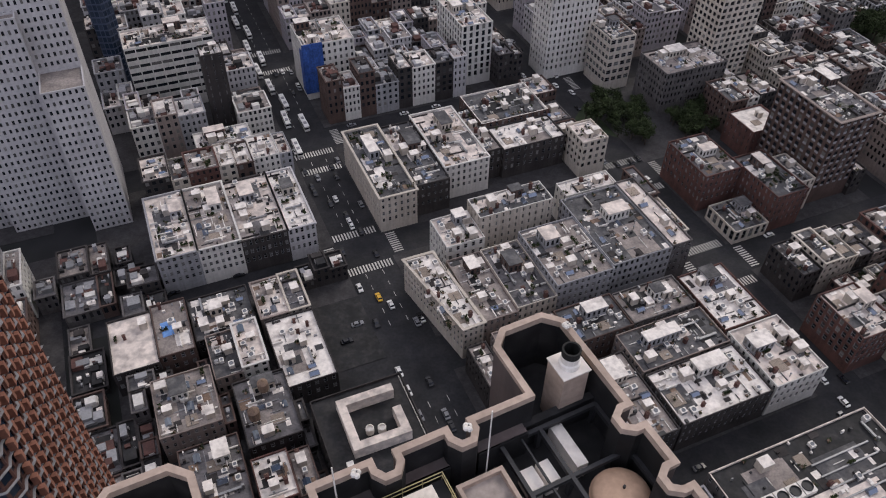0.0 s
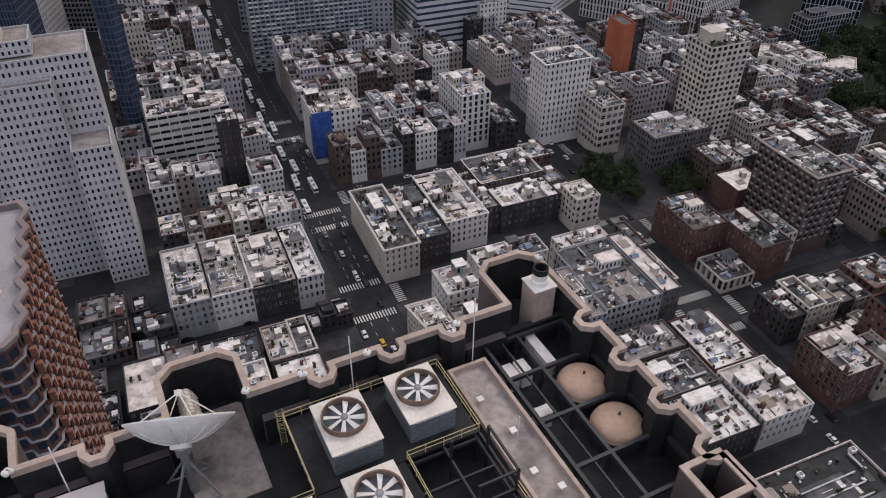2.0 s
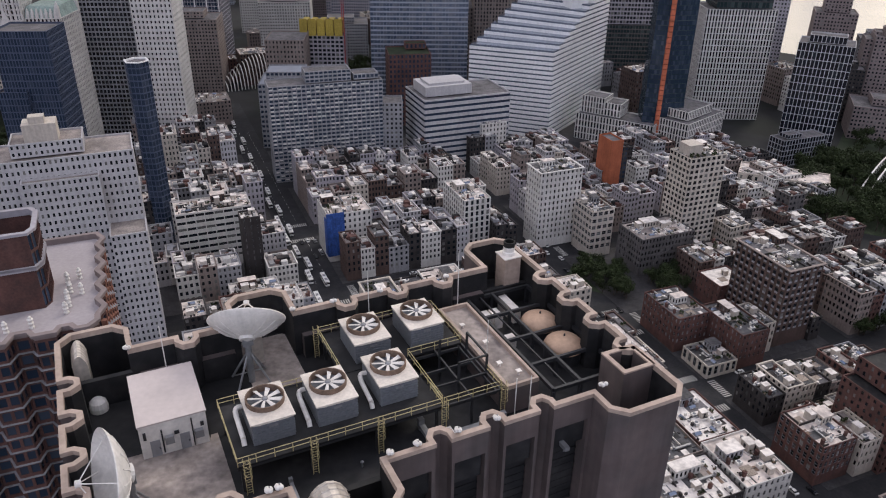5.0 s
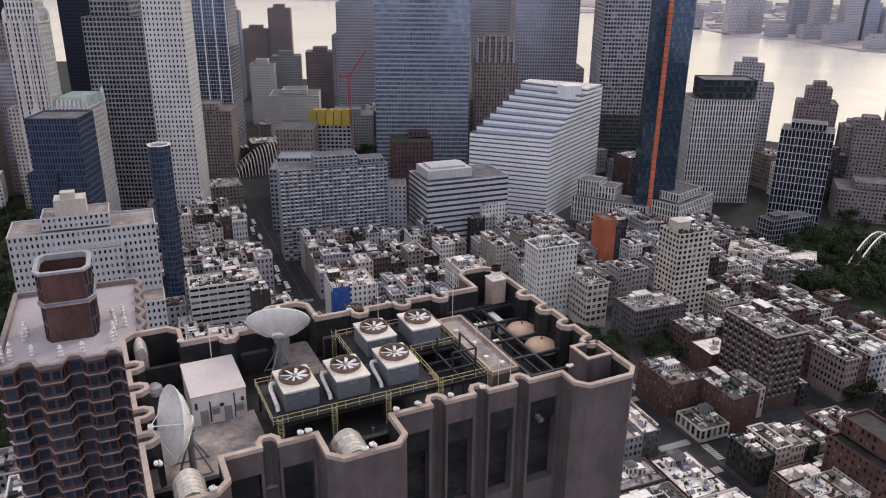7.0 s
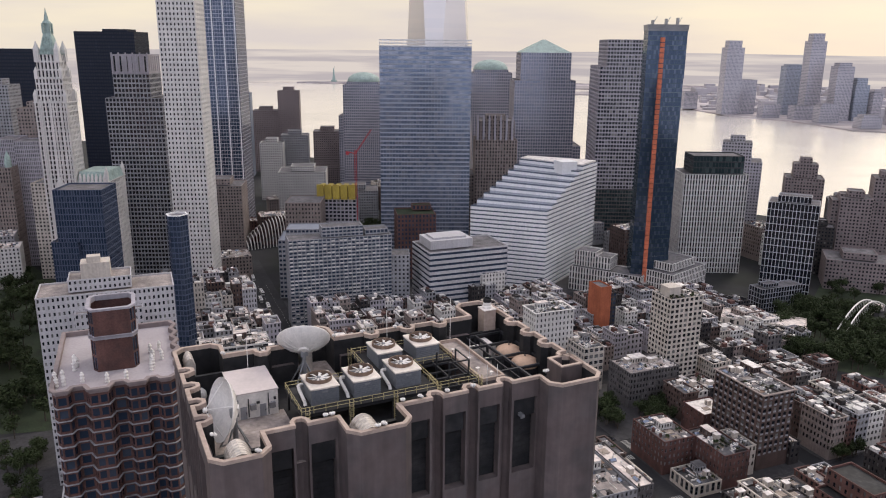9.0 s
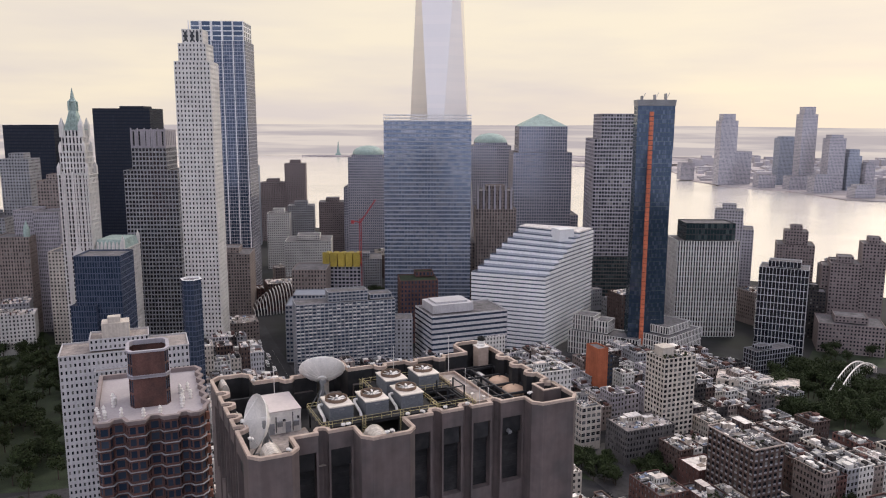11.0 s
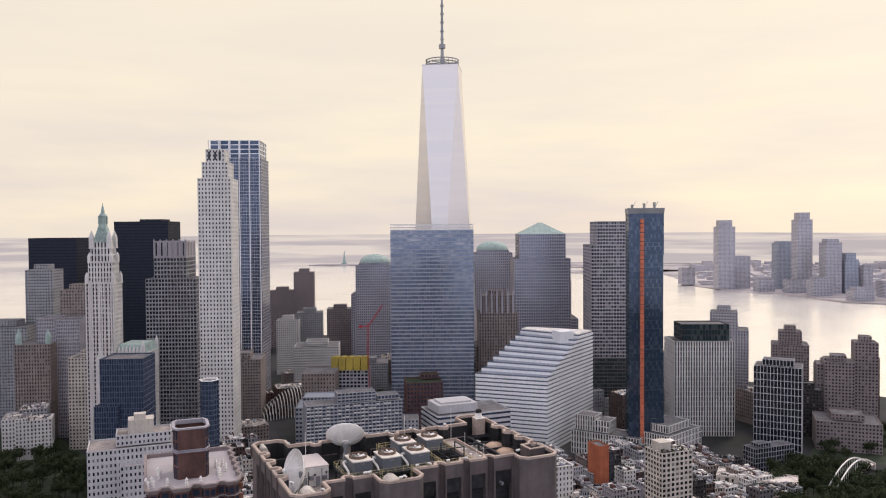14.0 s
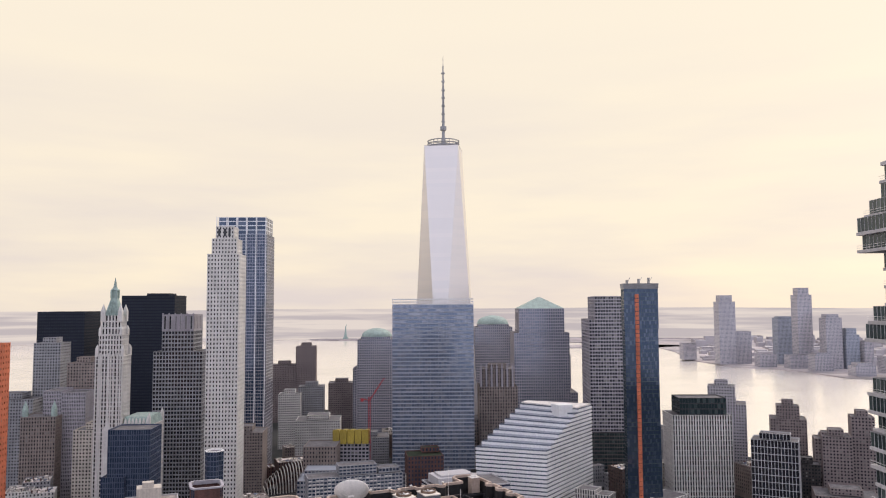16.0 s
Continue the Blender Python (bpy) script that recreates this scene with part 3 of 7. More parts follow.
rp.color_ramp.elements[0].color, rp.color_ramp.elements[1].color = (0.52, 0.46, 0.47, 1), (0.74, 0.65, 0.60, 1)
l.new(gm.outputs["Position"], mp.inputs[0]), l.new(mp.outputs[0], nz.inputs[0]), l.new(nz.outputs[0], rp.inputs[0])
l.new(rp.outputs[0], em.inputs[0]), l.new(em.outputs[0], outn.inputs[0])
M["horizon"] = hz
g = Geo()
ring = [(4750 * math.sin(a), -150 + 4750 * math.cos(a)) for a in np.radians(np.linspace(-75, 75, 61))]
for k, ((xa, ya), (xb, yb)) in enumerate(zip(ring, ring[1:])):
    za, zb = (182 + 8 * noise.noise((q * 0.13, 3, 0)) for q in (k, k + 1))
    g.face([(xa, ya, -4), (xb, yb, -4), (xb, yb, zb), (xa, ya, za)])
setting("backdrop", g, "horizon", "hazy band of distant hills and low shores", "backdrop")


# ---- pavements, kerbs and markings ----
def block_pavement(u0, u1, v0, v1):
    g = Geo()
    g.prism([(0, 0), (u1 - u0, 0), (u1 - u0, v1 - v0), (0, v1 - v0)], 0.0, 0.16)
    ob = setting("pavement", g, "pavement", "grey concrete pavement with a raised kerb", "pavement")
    ob.matrix_basis = site(u0, v0)


BLOCKS_V = [(-62, 26), (40, 98), (114, 160), (174, 240), (256, 320), (334, 400), (414, 480)]
for u0, u1 in ((-62, 27), (47, 158), (177, 256), (268, 345)):
    for v0, v1 in BLOCKS_V:
        block_pavement(u0, u1, v0, v1)
for v0, v1 in ((-62, 120), (135, 210), (225, 300)):
    block_pavement(-160, -78, v0, v1)
# the carriageways lie a little over the rough ground
g = Geo()
g.prism([(27, -62), (47, -62), (47, 620), (27, 620)], 0.0, 0.03)
road = setting("road", g, "asphalt", "dark worn asphalt avenue with traffic", "road")
road.matrix_basis = site(0, 0)
g = Geo()
g.prism([(158, -62), (177, -62), (177, 480), (158, 480)], 0.0, 0.03)
setting("road", g, "asphalt", "dark asphalt avenue beside brick blocks", "road").matrix_basis = site(0, 0)
for v0, v1 in ((26, 40), (98, 114), (160, 174), (240, 256), (320, 334), (400, 414)):
    g = Geo()
    for ua, ub in ((-160, 27), (47, 158), (177, 345)):
        g.prism([(ua, v0), (ub, v0), (ub, v1), (ua, v1)], 0.0, 0.026)
    setting("road", g, "asphalt", "narrow asphalt cross street in deep shade", "road").matrix_basis = site(0, 0)


def crosswalk(u, v, w, d, along_u=True):
    ob = thing("crosswalk", "worn white ladder crosswalk painted on asphalt", "crosswalk", site(u, v, 0.035), "crosswalks")
    g = Geo()
    k = 0.0
    span = w if along_u else d
    while k < span - 0.5:
        if along_u:
            g.box(k, 0, 0, k + 0.6, d, 0.006)
        else:
            g.box(0, k, 0, w, k + 0.6, 0.006)
        k += 1.25
    part("stripes", g, "marking", ob)


for v in (94, 116, 155, 176, 223, 236, 315, 336):
    if v > 120:
        crosswalk(27.5, v, 19, 4)
    if v in (94, 116, 155, 176):
        crosswalk(158.5, v - (0 if v > 120 else 2), 18, 4)
for v in (99, 161, 241):
    if v > 120:
        crosswalk(48.5, v + 0.5, 4, 12.5, False)
        crosswalk(22, v + 0.5, 4, 12.5, False)
    crosswalk(153, v + 0.5, 4, 12.5, False)
    crosswalk(178.5, v + 0.5, 4, 12.5, False)
g = Geo()
for u in (33.5, 40.5):
    for k in range(90):
        v = -50 + k * 6.5
        if not any(a - 6 < v < b + 6 for a, b in ((26, 40), (98, 114), (160, 174), (240, 256), (320, 334))):
            g.box(u - 0.09, v, 0.032, u + 0.09, v + 2.6, 0.04)
ob = setting("lane_marking", g, "marking", "dashed white lane lines on the avenue", "road marking")
ob.matrix_basis = site(0, 0)


# ---- the windowless telephone tower ----
TOP, DECK = 163.0, 156.4
LL = 25.5
tower_m = pose(0, 0, 0, 0, 0, LL)
T1, T2, T3 = (-56.0, -48.2), (-38.0, -28.6), (-5.0, 4.6)
FRONT, BACK, OUT = -47.6, -18.4, 5.6


def notched(p, q, spots, half=0.9, deep=1.7):
    """Points from p towards q with slots that go into the building (to the left of the way)."""
    p, q = Vector(p), Vector(q)
    d = (q - p).normalized()
    nrm = Vector((-d.y, d.x))
    out = [tuple(p)]
    for s in spots:
        c = p + d * s
        for a, b in ((-half, 0), (-half, deep * 0.6), (-half * 0.45, deep), (half * 0.45, deep), (half, deep * 0.6), (half, 0)):
            out.append(tuple(c + d * a + nrm * b))
    return out


def chamfer_turret(a, b, base, tip, c=1.5):
    return [(a, base), (a, tip + (c if tip < base else -c)), (a + c, tip), (b - c, tip), (b, tip + (c if tip < base else -c)), (b, base)]


plan = []
plan += chamfer_turret(*T1, FRONT, FRONT - OUT)
plan += notched((T1[1], FRONT), (T2[0], FRONT), (5.1,))[1:]
plan += chamfer_turret(*T2, FRONT, FRONT - OUT)
plan += notched((T2[1], FRONT), (T3[0], FRONT), (6.0, 11.9, 17.8))[1:]
plan += chamfer_turret(*T3, FRONT, FRONT - OUT + 1.4)
plan += notched((T3[1], FRONT), (T3[1], BACK), (6.0, 11.9, 17.7, 23.6))[1:]
plan += [(b, a) for b, a in reversed(chamfer_turret(-2.6, T3[1], BACK, BACK + 7.0))]
plan += notched((-2.6, BACK), (-29.0, BACK), (6.5, 13.0, 20.0))[1:]
plan += [(b, a) for b, a in reversed(chamfer_turret(-36.6, -29.0, BACK, BACK + 6.3))]
plan += notched((-36.6, BACK), (T1[1], BACK), (5.6,))[1:]
plan += [(b, a) for b, a in reversed(chamfer_turret(*T1, BACK, BACK + OUT))]
plan += notched((T1[0], BACK), (T1[0], FRONT), (4.5, 10.5, 16.5, 22.0))[1:]
tower = thing("telephone_tower", "tall windowless brown granite tower with slotted turrets", "skyscraper", tower_m)
wallg, holes = Geo(), []
count = len(plan)
for i in range(count):
    p, q = plan[i], plan[(i + 1) % count]
    length = math.dist(p, q)
    on_face = abs(p[1] - q[1]) < 0.01 and (abs(p[1] - FRONT) < 0.02 or abs(p[1] - BACK) < 0.02) or abs(p[0] - q[0]) < 0.01 and (abs(p[0] - T1[0]) < 0.02 and FRONT <= min(p[1], q[1]) and max(p[1], q[1]) <= BACK)
    facade(wallg, holes, p, q, 0, 145, 0, 0, 0, 0, 0)
    if on_face and 3.0 < length < 9.0:
        facade(wallg, holes, p, q, 145, 161.2, 1, 1, 0.84, 0.78, 1.4)
        facade(wallg, holes, p, q, 161.2, TOP, 0, 0, 0, 0, 0)
    else:
        facade(wallg, holes, p, q, 145, TOP, 0, 0, 0, 0, 0)
part("wall", wallg, "granite", tower)
for corner, along, w, h in holes:
    g = Geo()
    for k in range(12):
        g.box(0, 0, k * h / 12, w, 0.12, k * h / 12 + 0.28)
    g.box(0, 0.12, 0, w, 0.2, h)
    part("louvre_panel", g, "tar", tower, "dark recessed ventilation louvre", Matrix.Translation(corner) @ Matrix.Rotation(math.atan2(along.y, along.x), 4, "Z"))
g = Geo()
inner = rim(g, plan, TOP, 0.7, 0.5, 0.1)
part("coping", g, "coping", tower, "tan granite coping following the slots")
# the shade of the deep parapet well is put into the lining's colour
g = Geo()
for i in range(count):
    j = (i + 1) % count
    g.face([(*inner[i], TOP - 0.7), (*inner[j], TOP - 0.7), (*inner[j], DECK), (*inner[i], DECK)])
part("parapet_lining", g, "tar", tower, "inner face of the parapet, coloured dark for deep shade")
g = Geo()
g.face([(*p, DECK) for p in inner])
part("roof", g, "tar", tower, "dark tar roof with stains")


def on_roof(u, v, z=DECK, turn=0.0):
    return tower_m @ pose(u, v, z, 0, 0, turn)


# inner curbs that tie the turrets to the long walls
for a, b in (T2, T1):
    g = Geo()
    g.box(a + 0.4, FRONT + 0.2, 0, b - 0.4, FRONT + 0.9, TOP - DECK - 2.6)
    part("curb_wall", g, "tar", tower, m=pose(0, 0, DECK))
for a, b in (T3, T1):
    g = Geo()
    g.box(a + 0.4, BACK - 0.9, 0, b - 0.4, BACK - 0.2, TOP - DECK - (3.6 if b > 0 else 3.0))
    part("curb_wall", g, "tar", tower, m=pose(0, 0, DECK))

# tan service terraces behind the long walls
for u0, u1, v0, v1, z, nm in ((-54.4, -41.4, -46.4, -29.5, 0.12, "terrace"), (-36.0, -29.6, -24.6, -13.4, 0.12, "terrace")):
    g = Geo()
    g.box(min(u0, u1), min(v0, v1), 0, max(u0, u1), max(v0, v1), z)
    part(nm, g, "terrace_tan", tower, "tan gravel roof terrace", pose(0, 0, DECK))

# machine platform
PLAT = 160.0
platform = thing("machine_platform", "black steel cooling platform with yellow handrails", "platform", on_roof(0, 0, DECK))
H = PLAT - DECK
g = Geo()
for u0, u1, v0, v1 in ((-41, -18.9, -39.6, -29.7), (-27, -11.6, -29.6, -20.8)):
    g.box(u0, v0, H - 0.25, u1, v1, H)
part("deck", g, "tar", platform)
for u in (-40.6, -33.5, -26.4, -19.4, -12.0):
    for v in (-39.2, -30.0, -21.2):
        if u > -19 and v < -35 or u < -28 and v > -25:
            continue
        g = Geo()
        g.box(u - 0.15, v - 0.15, 0, u + 0.15, v + 0.15, H - 0.25)
        part("column", g, "steel_dark", platform)
for v in (-39.4, -33.2, -30.0, -24.0, -21.0):
    g = Geo()
    g.box(-41 if v < -29 else -27, v - 0.1, H - 0.6, -12, v + 0.1, H - 0.25)
    part("beam", g, "steel_dark", platform)
for u in (-40.8, -33, -26.6, -19.2, -12):
    g = Geo()
    g.box(u - 0.1, -39.4, H - 0.62, u + 0.1, -29.8 if u < -27 else -21, H - 0.27)
    part("beam", g, "steel_dark", platform)


def handrail(parent, pts, name="handrail", colour="rail_yellow", high=1.1, r=0.045):
    g = Geo()
    for a, b in zip(pts, pts[1:]):
        a, b = Vector(a), Vector(b)
        for z in (0.55, high):
            g.rod(a + Vector((0, 0, z)), b + Vector((0, 0, z)), r, 5)
        k = max(1, round((b - a).length / 1.8))
        for i in range(k + 1):
            c = a.lerp(b, i / k)
            g.rod(c, c + Vector((0, 0, high)), r, 5)
    part(name, g, colour, parent)


handrail(platform, [(-41, -39.6, H), (-18.9, -39.6, H), (-18.9, -36.5, H)])
handrail(platform, [(-41, -39.6, H), (-41, -29.7, H), (-27, -29.7, H), (-27, -20.8, H), (-11.6, -20.8, H), (-11.6, -29.6, H), (-18.7, -29.6, H), (-18.7, -39.2, H)])
handrail(platform, [(-18.7, -39.6, H), (-11.6, -39.6, H), (-11.6, -36, H)])
g = Geo()
for v in (-39.6, -36.2):
    g.box(-18.9, v - 0.1, H - 0.25, -11.4, v + 0.1, H)
for u in (-15.2, -11.6):
    g.box(u - 0.1, -39.6, H - 0.25, u + 0.1, -29.7, H)
    g.box(u - 0.12, -39.7, 0, u + 0.12, -39.46, H)
    g.box(u - 0.12, -36.3, 0, u + 0.12, -36.06, H + 2.4)
    g.box(u - 0.12, -31.3, 0, u + 0.12, -31.06, H + 2.4)
g.box(-15.3, -36.3, H + 2.3, -11.5, -36.1, H + 2.5)
g.box(-11.7, -36.3, H + 2.3, -11.5, -31.1, H + 2.5)
part("open_frame", g, "steel_dark", platform, "open black steel frame over a pit")
for u, v in ((-33.4, -39.9), (-26.2, -39.9), (-18.8, -39.9), (-11.4, -39.9), (-40.2, -39.9), (-27.2, -20.4), (-20, -20.4)):
    g = Geo()
    for s in (-0.28, 0.28):
        g.rod((u + s, v, 0), (u + s, v, H + 1.2), 0.04, 5)
    for k in range(int(H / 0.33) + 3):
        g.rod((u - 0.28, v, 0.3 + k * 0.33), (u + 0.28, v, 0.3 + k * 0.33), 0.03, 4)
    for k in range(5):
        z = H - 1.2 + k * 0.55
        for j in range(6):
            a0, a1 = math.pi + j * math.pi / 6, math.pi + (j + 1) * math.pi / 6
            g.rod((u + 0.4 * math.cos(a0), v + 0.7 * math.sin(a0), z), (u + 0.4 * math.cos(a1), v + 0.7 * math.sin(a1), z), 0.025, 4)
    part("caged_ladder", g, "rail_yellow", platform, "faded yellow caged ladder")


def cooling_tower(m):
    ob = thing("cooling_tower", "cream cooling tower with a large eight-bladed fan", "cooling tower", m, "cooling towers on the roof")
    g = Geo()
    g.box(-2.15, -2.9, 0, 2.15, 2.9, 2.5)
    part("casing", g, "unit_side", ob)
    for k in range(6):
        g = Geo()
        g.box(-2.2, -2.96, 0.35 + k * 0.33, 2.2, -2.9, 0.5 + k * 0.33)
        part("louvre_slat", g, "unit_side", ob)
        g = Geo()
        g.box(2.15, -2.8, 0.35 + k * 0.33, 2.2, 2.8, 0.5 + k * 0.33)
        part("louvre_slat", g, "unit_side", ob)
    g = Geo()
    n = 28
    sq = []
    for i in range(n):
        a = i * math.tau / n
        c, s = math.cos(a), math.sin(a)
        k = 1 / max(abs(c) / 2.3, abs(s) / 3.05)
        sq.append((c * k, s * k))
    cir = [(1.92 * math.cos(i * math.tau / n), 1.92 * math.sin(i * math.tau / n) + 0.35) for i in range(n)]
    for i in range(n):
        j = (i + 1) % n
        g.face([(*sq[i], 2.75), (*sq[j], 2.75), (*cir[j], 2.75), (*cir[i], 2.75)])
        g.face([(*sq[i], 2.5), (*sq[j], 2.5), (*sq[j], 2.75), (*sq[i], 2.75)])
    for c, s in ((1, 1), (-1, 1), (-1, -1), (1, -1)):
        g.face([(c * 2.3, s * 3.05, 2.745), (c * 2.3, s * 1.6, 2.745), (c * 1.5, s * 3.05, 2.745)])
    part("top_plate", g, "unit_top", ob, "cream steel top plate")
    g = Geo()
    g.lathe([(2.02, 2.74), (2.02, 3.35), (1.9, 3.35), (1.9, 2.3)], 32, at=(0, 0.35, 0))
    part("fan_ring", g, "tank_wood", ob, "dull brown fan ring")
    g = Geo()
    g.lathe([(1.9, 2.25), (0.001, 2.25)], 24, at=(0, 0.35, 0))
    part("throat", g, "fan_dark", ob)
    g = Geo()
    g.lathe([(0.34, 2.8), (0.34, 3.1), (0.2, 3.2), (0.001, 3.22)], 12, at=(0, 0.35, 0))
    fan = part("fan", g, "steel_grey", ob)
    for k in range(8):
        g = Geo()
        g.solid([(0.25, -0.12, 2.98), (1.8, -0.22, 2.92), (1.8, 0.22, 3.08), (0.25, 0.12, 3.02), (0.25, -0.12, 2.94), (1.8, -0.26, 2.88), (1.8, 0.26, 3.04), (0.25, 0.12, 2.98)],
                [(0, 1, 2, 3), (7, 6, 5, 4), (0, 4, 5, 1), (2, 6, 7, 3), (1, 5, 6, 2)])
        part("fan_blade", g, "white_paint", fan, m=pose(0, 0.35, 0, 0, 0, 22 + k * 45))
    g = Geo()
    g.box(-0.45, -3.0, 1.9, 0.45, -2.965, 2.2)
    part("name_plate", g, "steel_grey", ob)
    return ob


first = cooling_tower(on_roof(-36.7, -34.4, PLAT))
for u, v in ((-29.9, -34.4), (-22.8, -34.0), (-22.6, -25.6), (-15.5, -25.3)):
    copy_thing(first, on_roof(u, v, PLAT))
for u, v in ((-39.4, -33.0), (-32.6, -33.0), (-25.6, -33.0)):
    ob = thing("white_pipe", "thick white insulated pipe bending down to the deck", "pipe", on_roof(u, v, PLAT), "white pipes")
    g = Geo()
    pts = [(0.7, 0.6, 1.5), (0, 0.5, 1.6), (-0.25, 0.2, 1.5), (-0.3, -0.4, 1.2), (-0.3, -3.4, 0.6), (-0.3, -3.8, 0.0)]
    for a, b in zip(pts, pts[1:]):
        g.rod(a, b, 0.27, 10)
    part("pipe_run", g, "white_paint", ob)

# tan rimmed slab between the platform and the steel grid
slab = thing("roof_slab", "tan rimmed roof slab with pipe stubs", "roof slab", on_roof(-11.0, -40, DECK + 1.2))
g = Geo()
g.box(0, 0, -1.2, 4.2, 18, 2.2)
part("base", g, "granite", slab)
g = Geo()
rim(g, [(0, 0), (4.2, 0), (4.2, 18), (0, 18)], 2.75, 0.55, 0.35, 0.0)
for a, b, c, d in ((0, 0, 4.2, 0.001), (4.199, 0, 4.2, 18), (0, 17.999, 4.2, 18), (0, 0, 0.001, 18)):
    g.box(a, b, 2.2, c, d, 2.75)
part("rim", g, "coping", slab)
g = Geo()
g.face([(0.35, 0.35, 2.206), (3.85, 0.35, 2.206), (3.85, 17.65, 2.206), (0.35, 17.65, 2.206)])
part("surface", g, "terrace_tan", slab, "stained tan gravel surface")
for x, y in ((1.2, 13.5), (2.1, 9.0), (1.5, 4.5), (2.8, 2.2)):
    g = Geo()
    g.rod((x, y, 2.2), (x, y, 2.6), 0.2, 10)
    g.box(x - 0.3, y - 0.3, 2.6, x + 0.3, y + 0.3, 2.7)
    part("pipe_stub", g, "roof_white", slab)

# black steel grid with two domed tanks
grid = thing("steel_grid", "black open steel beam grid on posts", "steel frame", on_roof(-6.0, -41.8, DECK))
GX, GY, GZ = (0.4, 4.2, 9.9, 10.0), (0.5, 5.6, 11.2, 17.0, 22.0), 2.4
for x in GX[:3]:
    g = Geo()
    g.box(x - 0.18, GY[0], GZ, x + 0.18, GY[-1], GZ + 0.5)
    part("beam", g, "steel_dark", grid)
for y in GY:
    g = Geo()
    g.box(GX[0], y - 0.18, GZ + 0.02, GX[-1], y + 0.18, GZ + 0.48)
    part("beam", g, "steel_dark", grid)
for x in GX[:3]:
    for y in GY:
        g = Geo()
        g.box(x - 0.2, y - 0.2, 0, x + 0.2, y + 0.2, GZ)
        part("post", g, "steel_dark", grid)
for x in (2.3,):
    g = Geo()
    g.box(x - 0.08, GY[0], GZ + 0.1, x + 0.08, GY[-1], GZ + 0.35)
    part("joist", g, "steel_dark", grid)
for x0, y0, w, d in ((0.9, 17.6, 1.2, 2.0), (2.4, 17.6, 1.2, 2.0), (5.4, 17.8, 1.1, 4.4), (0.9, 12.2, 1.6, 1.2)):
    ob = thing("roof_hatch", "cream metal cover sheet between black beams", "hatch", on_roof(-6.0 + x0, -41.8 + y0, DECK))
    g = Geo()
    g.box(0, 0, 0, w, d, 2.0)
    part("cover", g, "roof_white", ob)
for u, v in ((1.1, -27.7), (1.1, -33.4)):
    ob = thing("domed_tank", "tan dome-topped tank between black steel beams", "tank", on_roof(u, v, DECK), "domed tanks")
    g = Geo()
    g.lathe([(2.45, 0), (2.45, 1.9)], 32)
    part("drum", g, "steel_dark", ob)
    g = Geo()
    g.lathe([(2.55, 1.85), (2.55, 1.95)] + [(2.5 * math.cos(a), 1.95 + 1.4 * math.sin(a)) for a in np.linspace(0.0, 1.5, 9)] + [(0.001, 3.36)], 32)
    dm = part("dome", g, "dome", ob, "smooth tan dome")
    for poly in dm.data.polygons:
        poly.use_smooth = True
    g = Geo()
    g.rod((0, 0, 3.3), (0, 0, 3.65), 0.12, 8)
    part("finial", g, "steel_dark", ob)

stack = thing("exhaust_stack", "tan square shaft with a round white flue", "chimney", on_roof(0.6, -19.0, DECK + 1.2))
g = Geo()
g.box(0, 0, -1.2, 2.5, 2.5, 5.9)
part("shaft", g, "coping", stack)
g = Geo()
g.box(-0.12, -0.12, 5.9, 2.62, 2.62, 6.05)
part("cap", g, "roof_white", stack)
g = Geo()
g.lathe([(0.95, 6.05), (0.95, 6.5), (0.8, 6.6), (0.8, 8.0), (0.68, 8.0), (0.68, 6.4)], 20, at=(1.25, 1.25, 0))
part("flue", g, "white_paint", stack)
# shade-black lining inside the flue, lapping over its lip
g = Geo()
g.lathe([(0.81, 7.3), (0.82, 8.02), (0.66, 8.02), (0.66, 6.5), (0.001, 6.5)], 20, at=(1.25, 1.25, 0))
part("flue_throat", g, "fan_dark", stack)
ob = thing("square_shaft", "open square granite ventilation shaft in a turret", "shaft", on_roof(0.1, -46.2, DECK + 1.2))
g = Geo()
for a in ((0, 0, 4.2, 0.45), (0, 3.75, 4.2, 4.2), (0, 0.45, 0.45, 3.75), (3.75, 0.45, 4.2, 3.75)):
    g.box(a[0], a[1], -1.2, a[2], a[3], 5.2)
part("shaft_wall", g, "granite", ob)
g = Geo()
for a in ((-0.05, -0.05, 4.25, 0.5), (-0.05, 3.7, 4.25, 4.25), (-0.05, 0.5, 0.5, 3.7), (3.7, 0.5, 4.25, 3.7)):
    g.box(a[0], a[1], 5.2, a[2], a[3], 5.4)
part("shaft_coping", g, "coping", ob)

# white plant room
room = thing("plant_room", "white metal plant room with pale flat roof and doors", "plant room", on_roof(-49.2, -30.5, DECK))
g = Geo()
g.box(0, 0, 0, 6.8, 9.3, 4.3)
part("body", g, "white_paint", room)
g = Geo()
g.box(-0.1, -0.1, 4.3, 6.9, 9.4, 4.48)
part("roof", g, "room_roof", room, "pale pinkish flat metal roof")
for x in (0.9, 3.9):
    g = Geo()
    g.box(x, -0.06, 0.1, x + 1.0, 0, 2.2)
    leaf = part("door", g, "stone_grey", room)
    g = Geo()
    g.box(x + 0.82, -0.13, 1.0, x + 0.9, -0.06, 1.25)
    part("handle", g, "steel_dark", leaf)
for x, z in ((2.4, 1.6), (5.4, 1.4)):
    g = Geo()
    g.box(x, -0.5, z, x + 0.9, 0, z + 0.9)
    part("wall_unit", g, "steel_grey", room)
for x, z, w2, h2 in ((0.35, 2.6, 0.3, 0.9), (2.1, 0.4, 0.16, 3.0), (3.4, 2.4, 0.5, 0.4), (5.2, 0.3, 0.12, 3.6), (6.1, 2.6, 0.35, 0.5)):
    g = Geo()
    g.box(x, -0.14, z, x + w2, 0, z + h2)
    part("wall_box", g, "steel_dark", room)
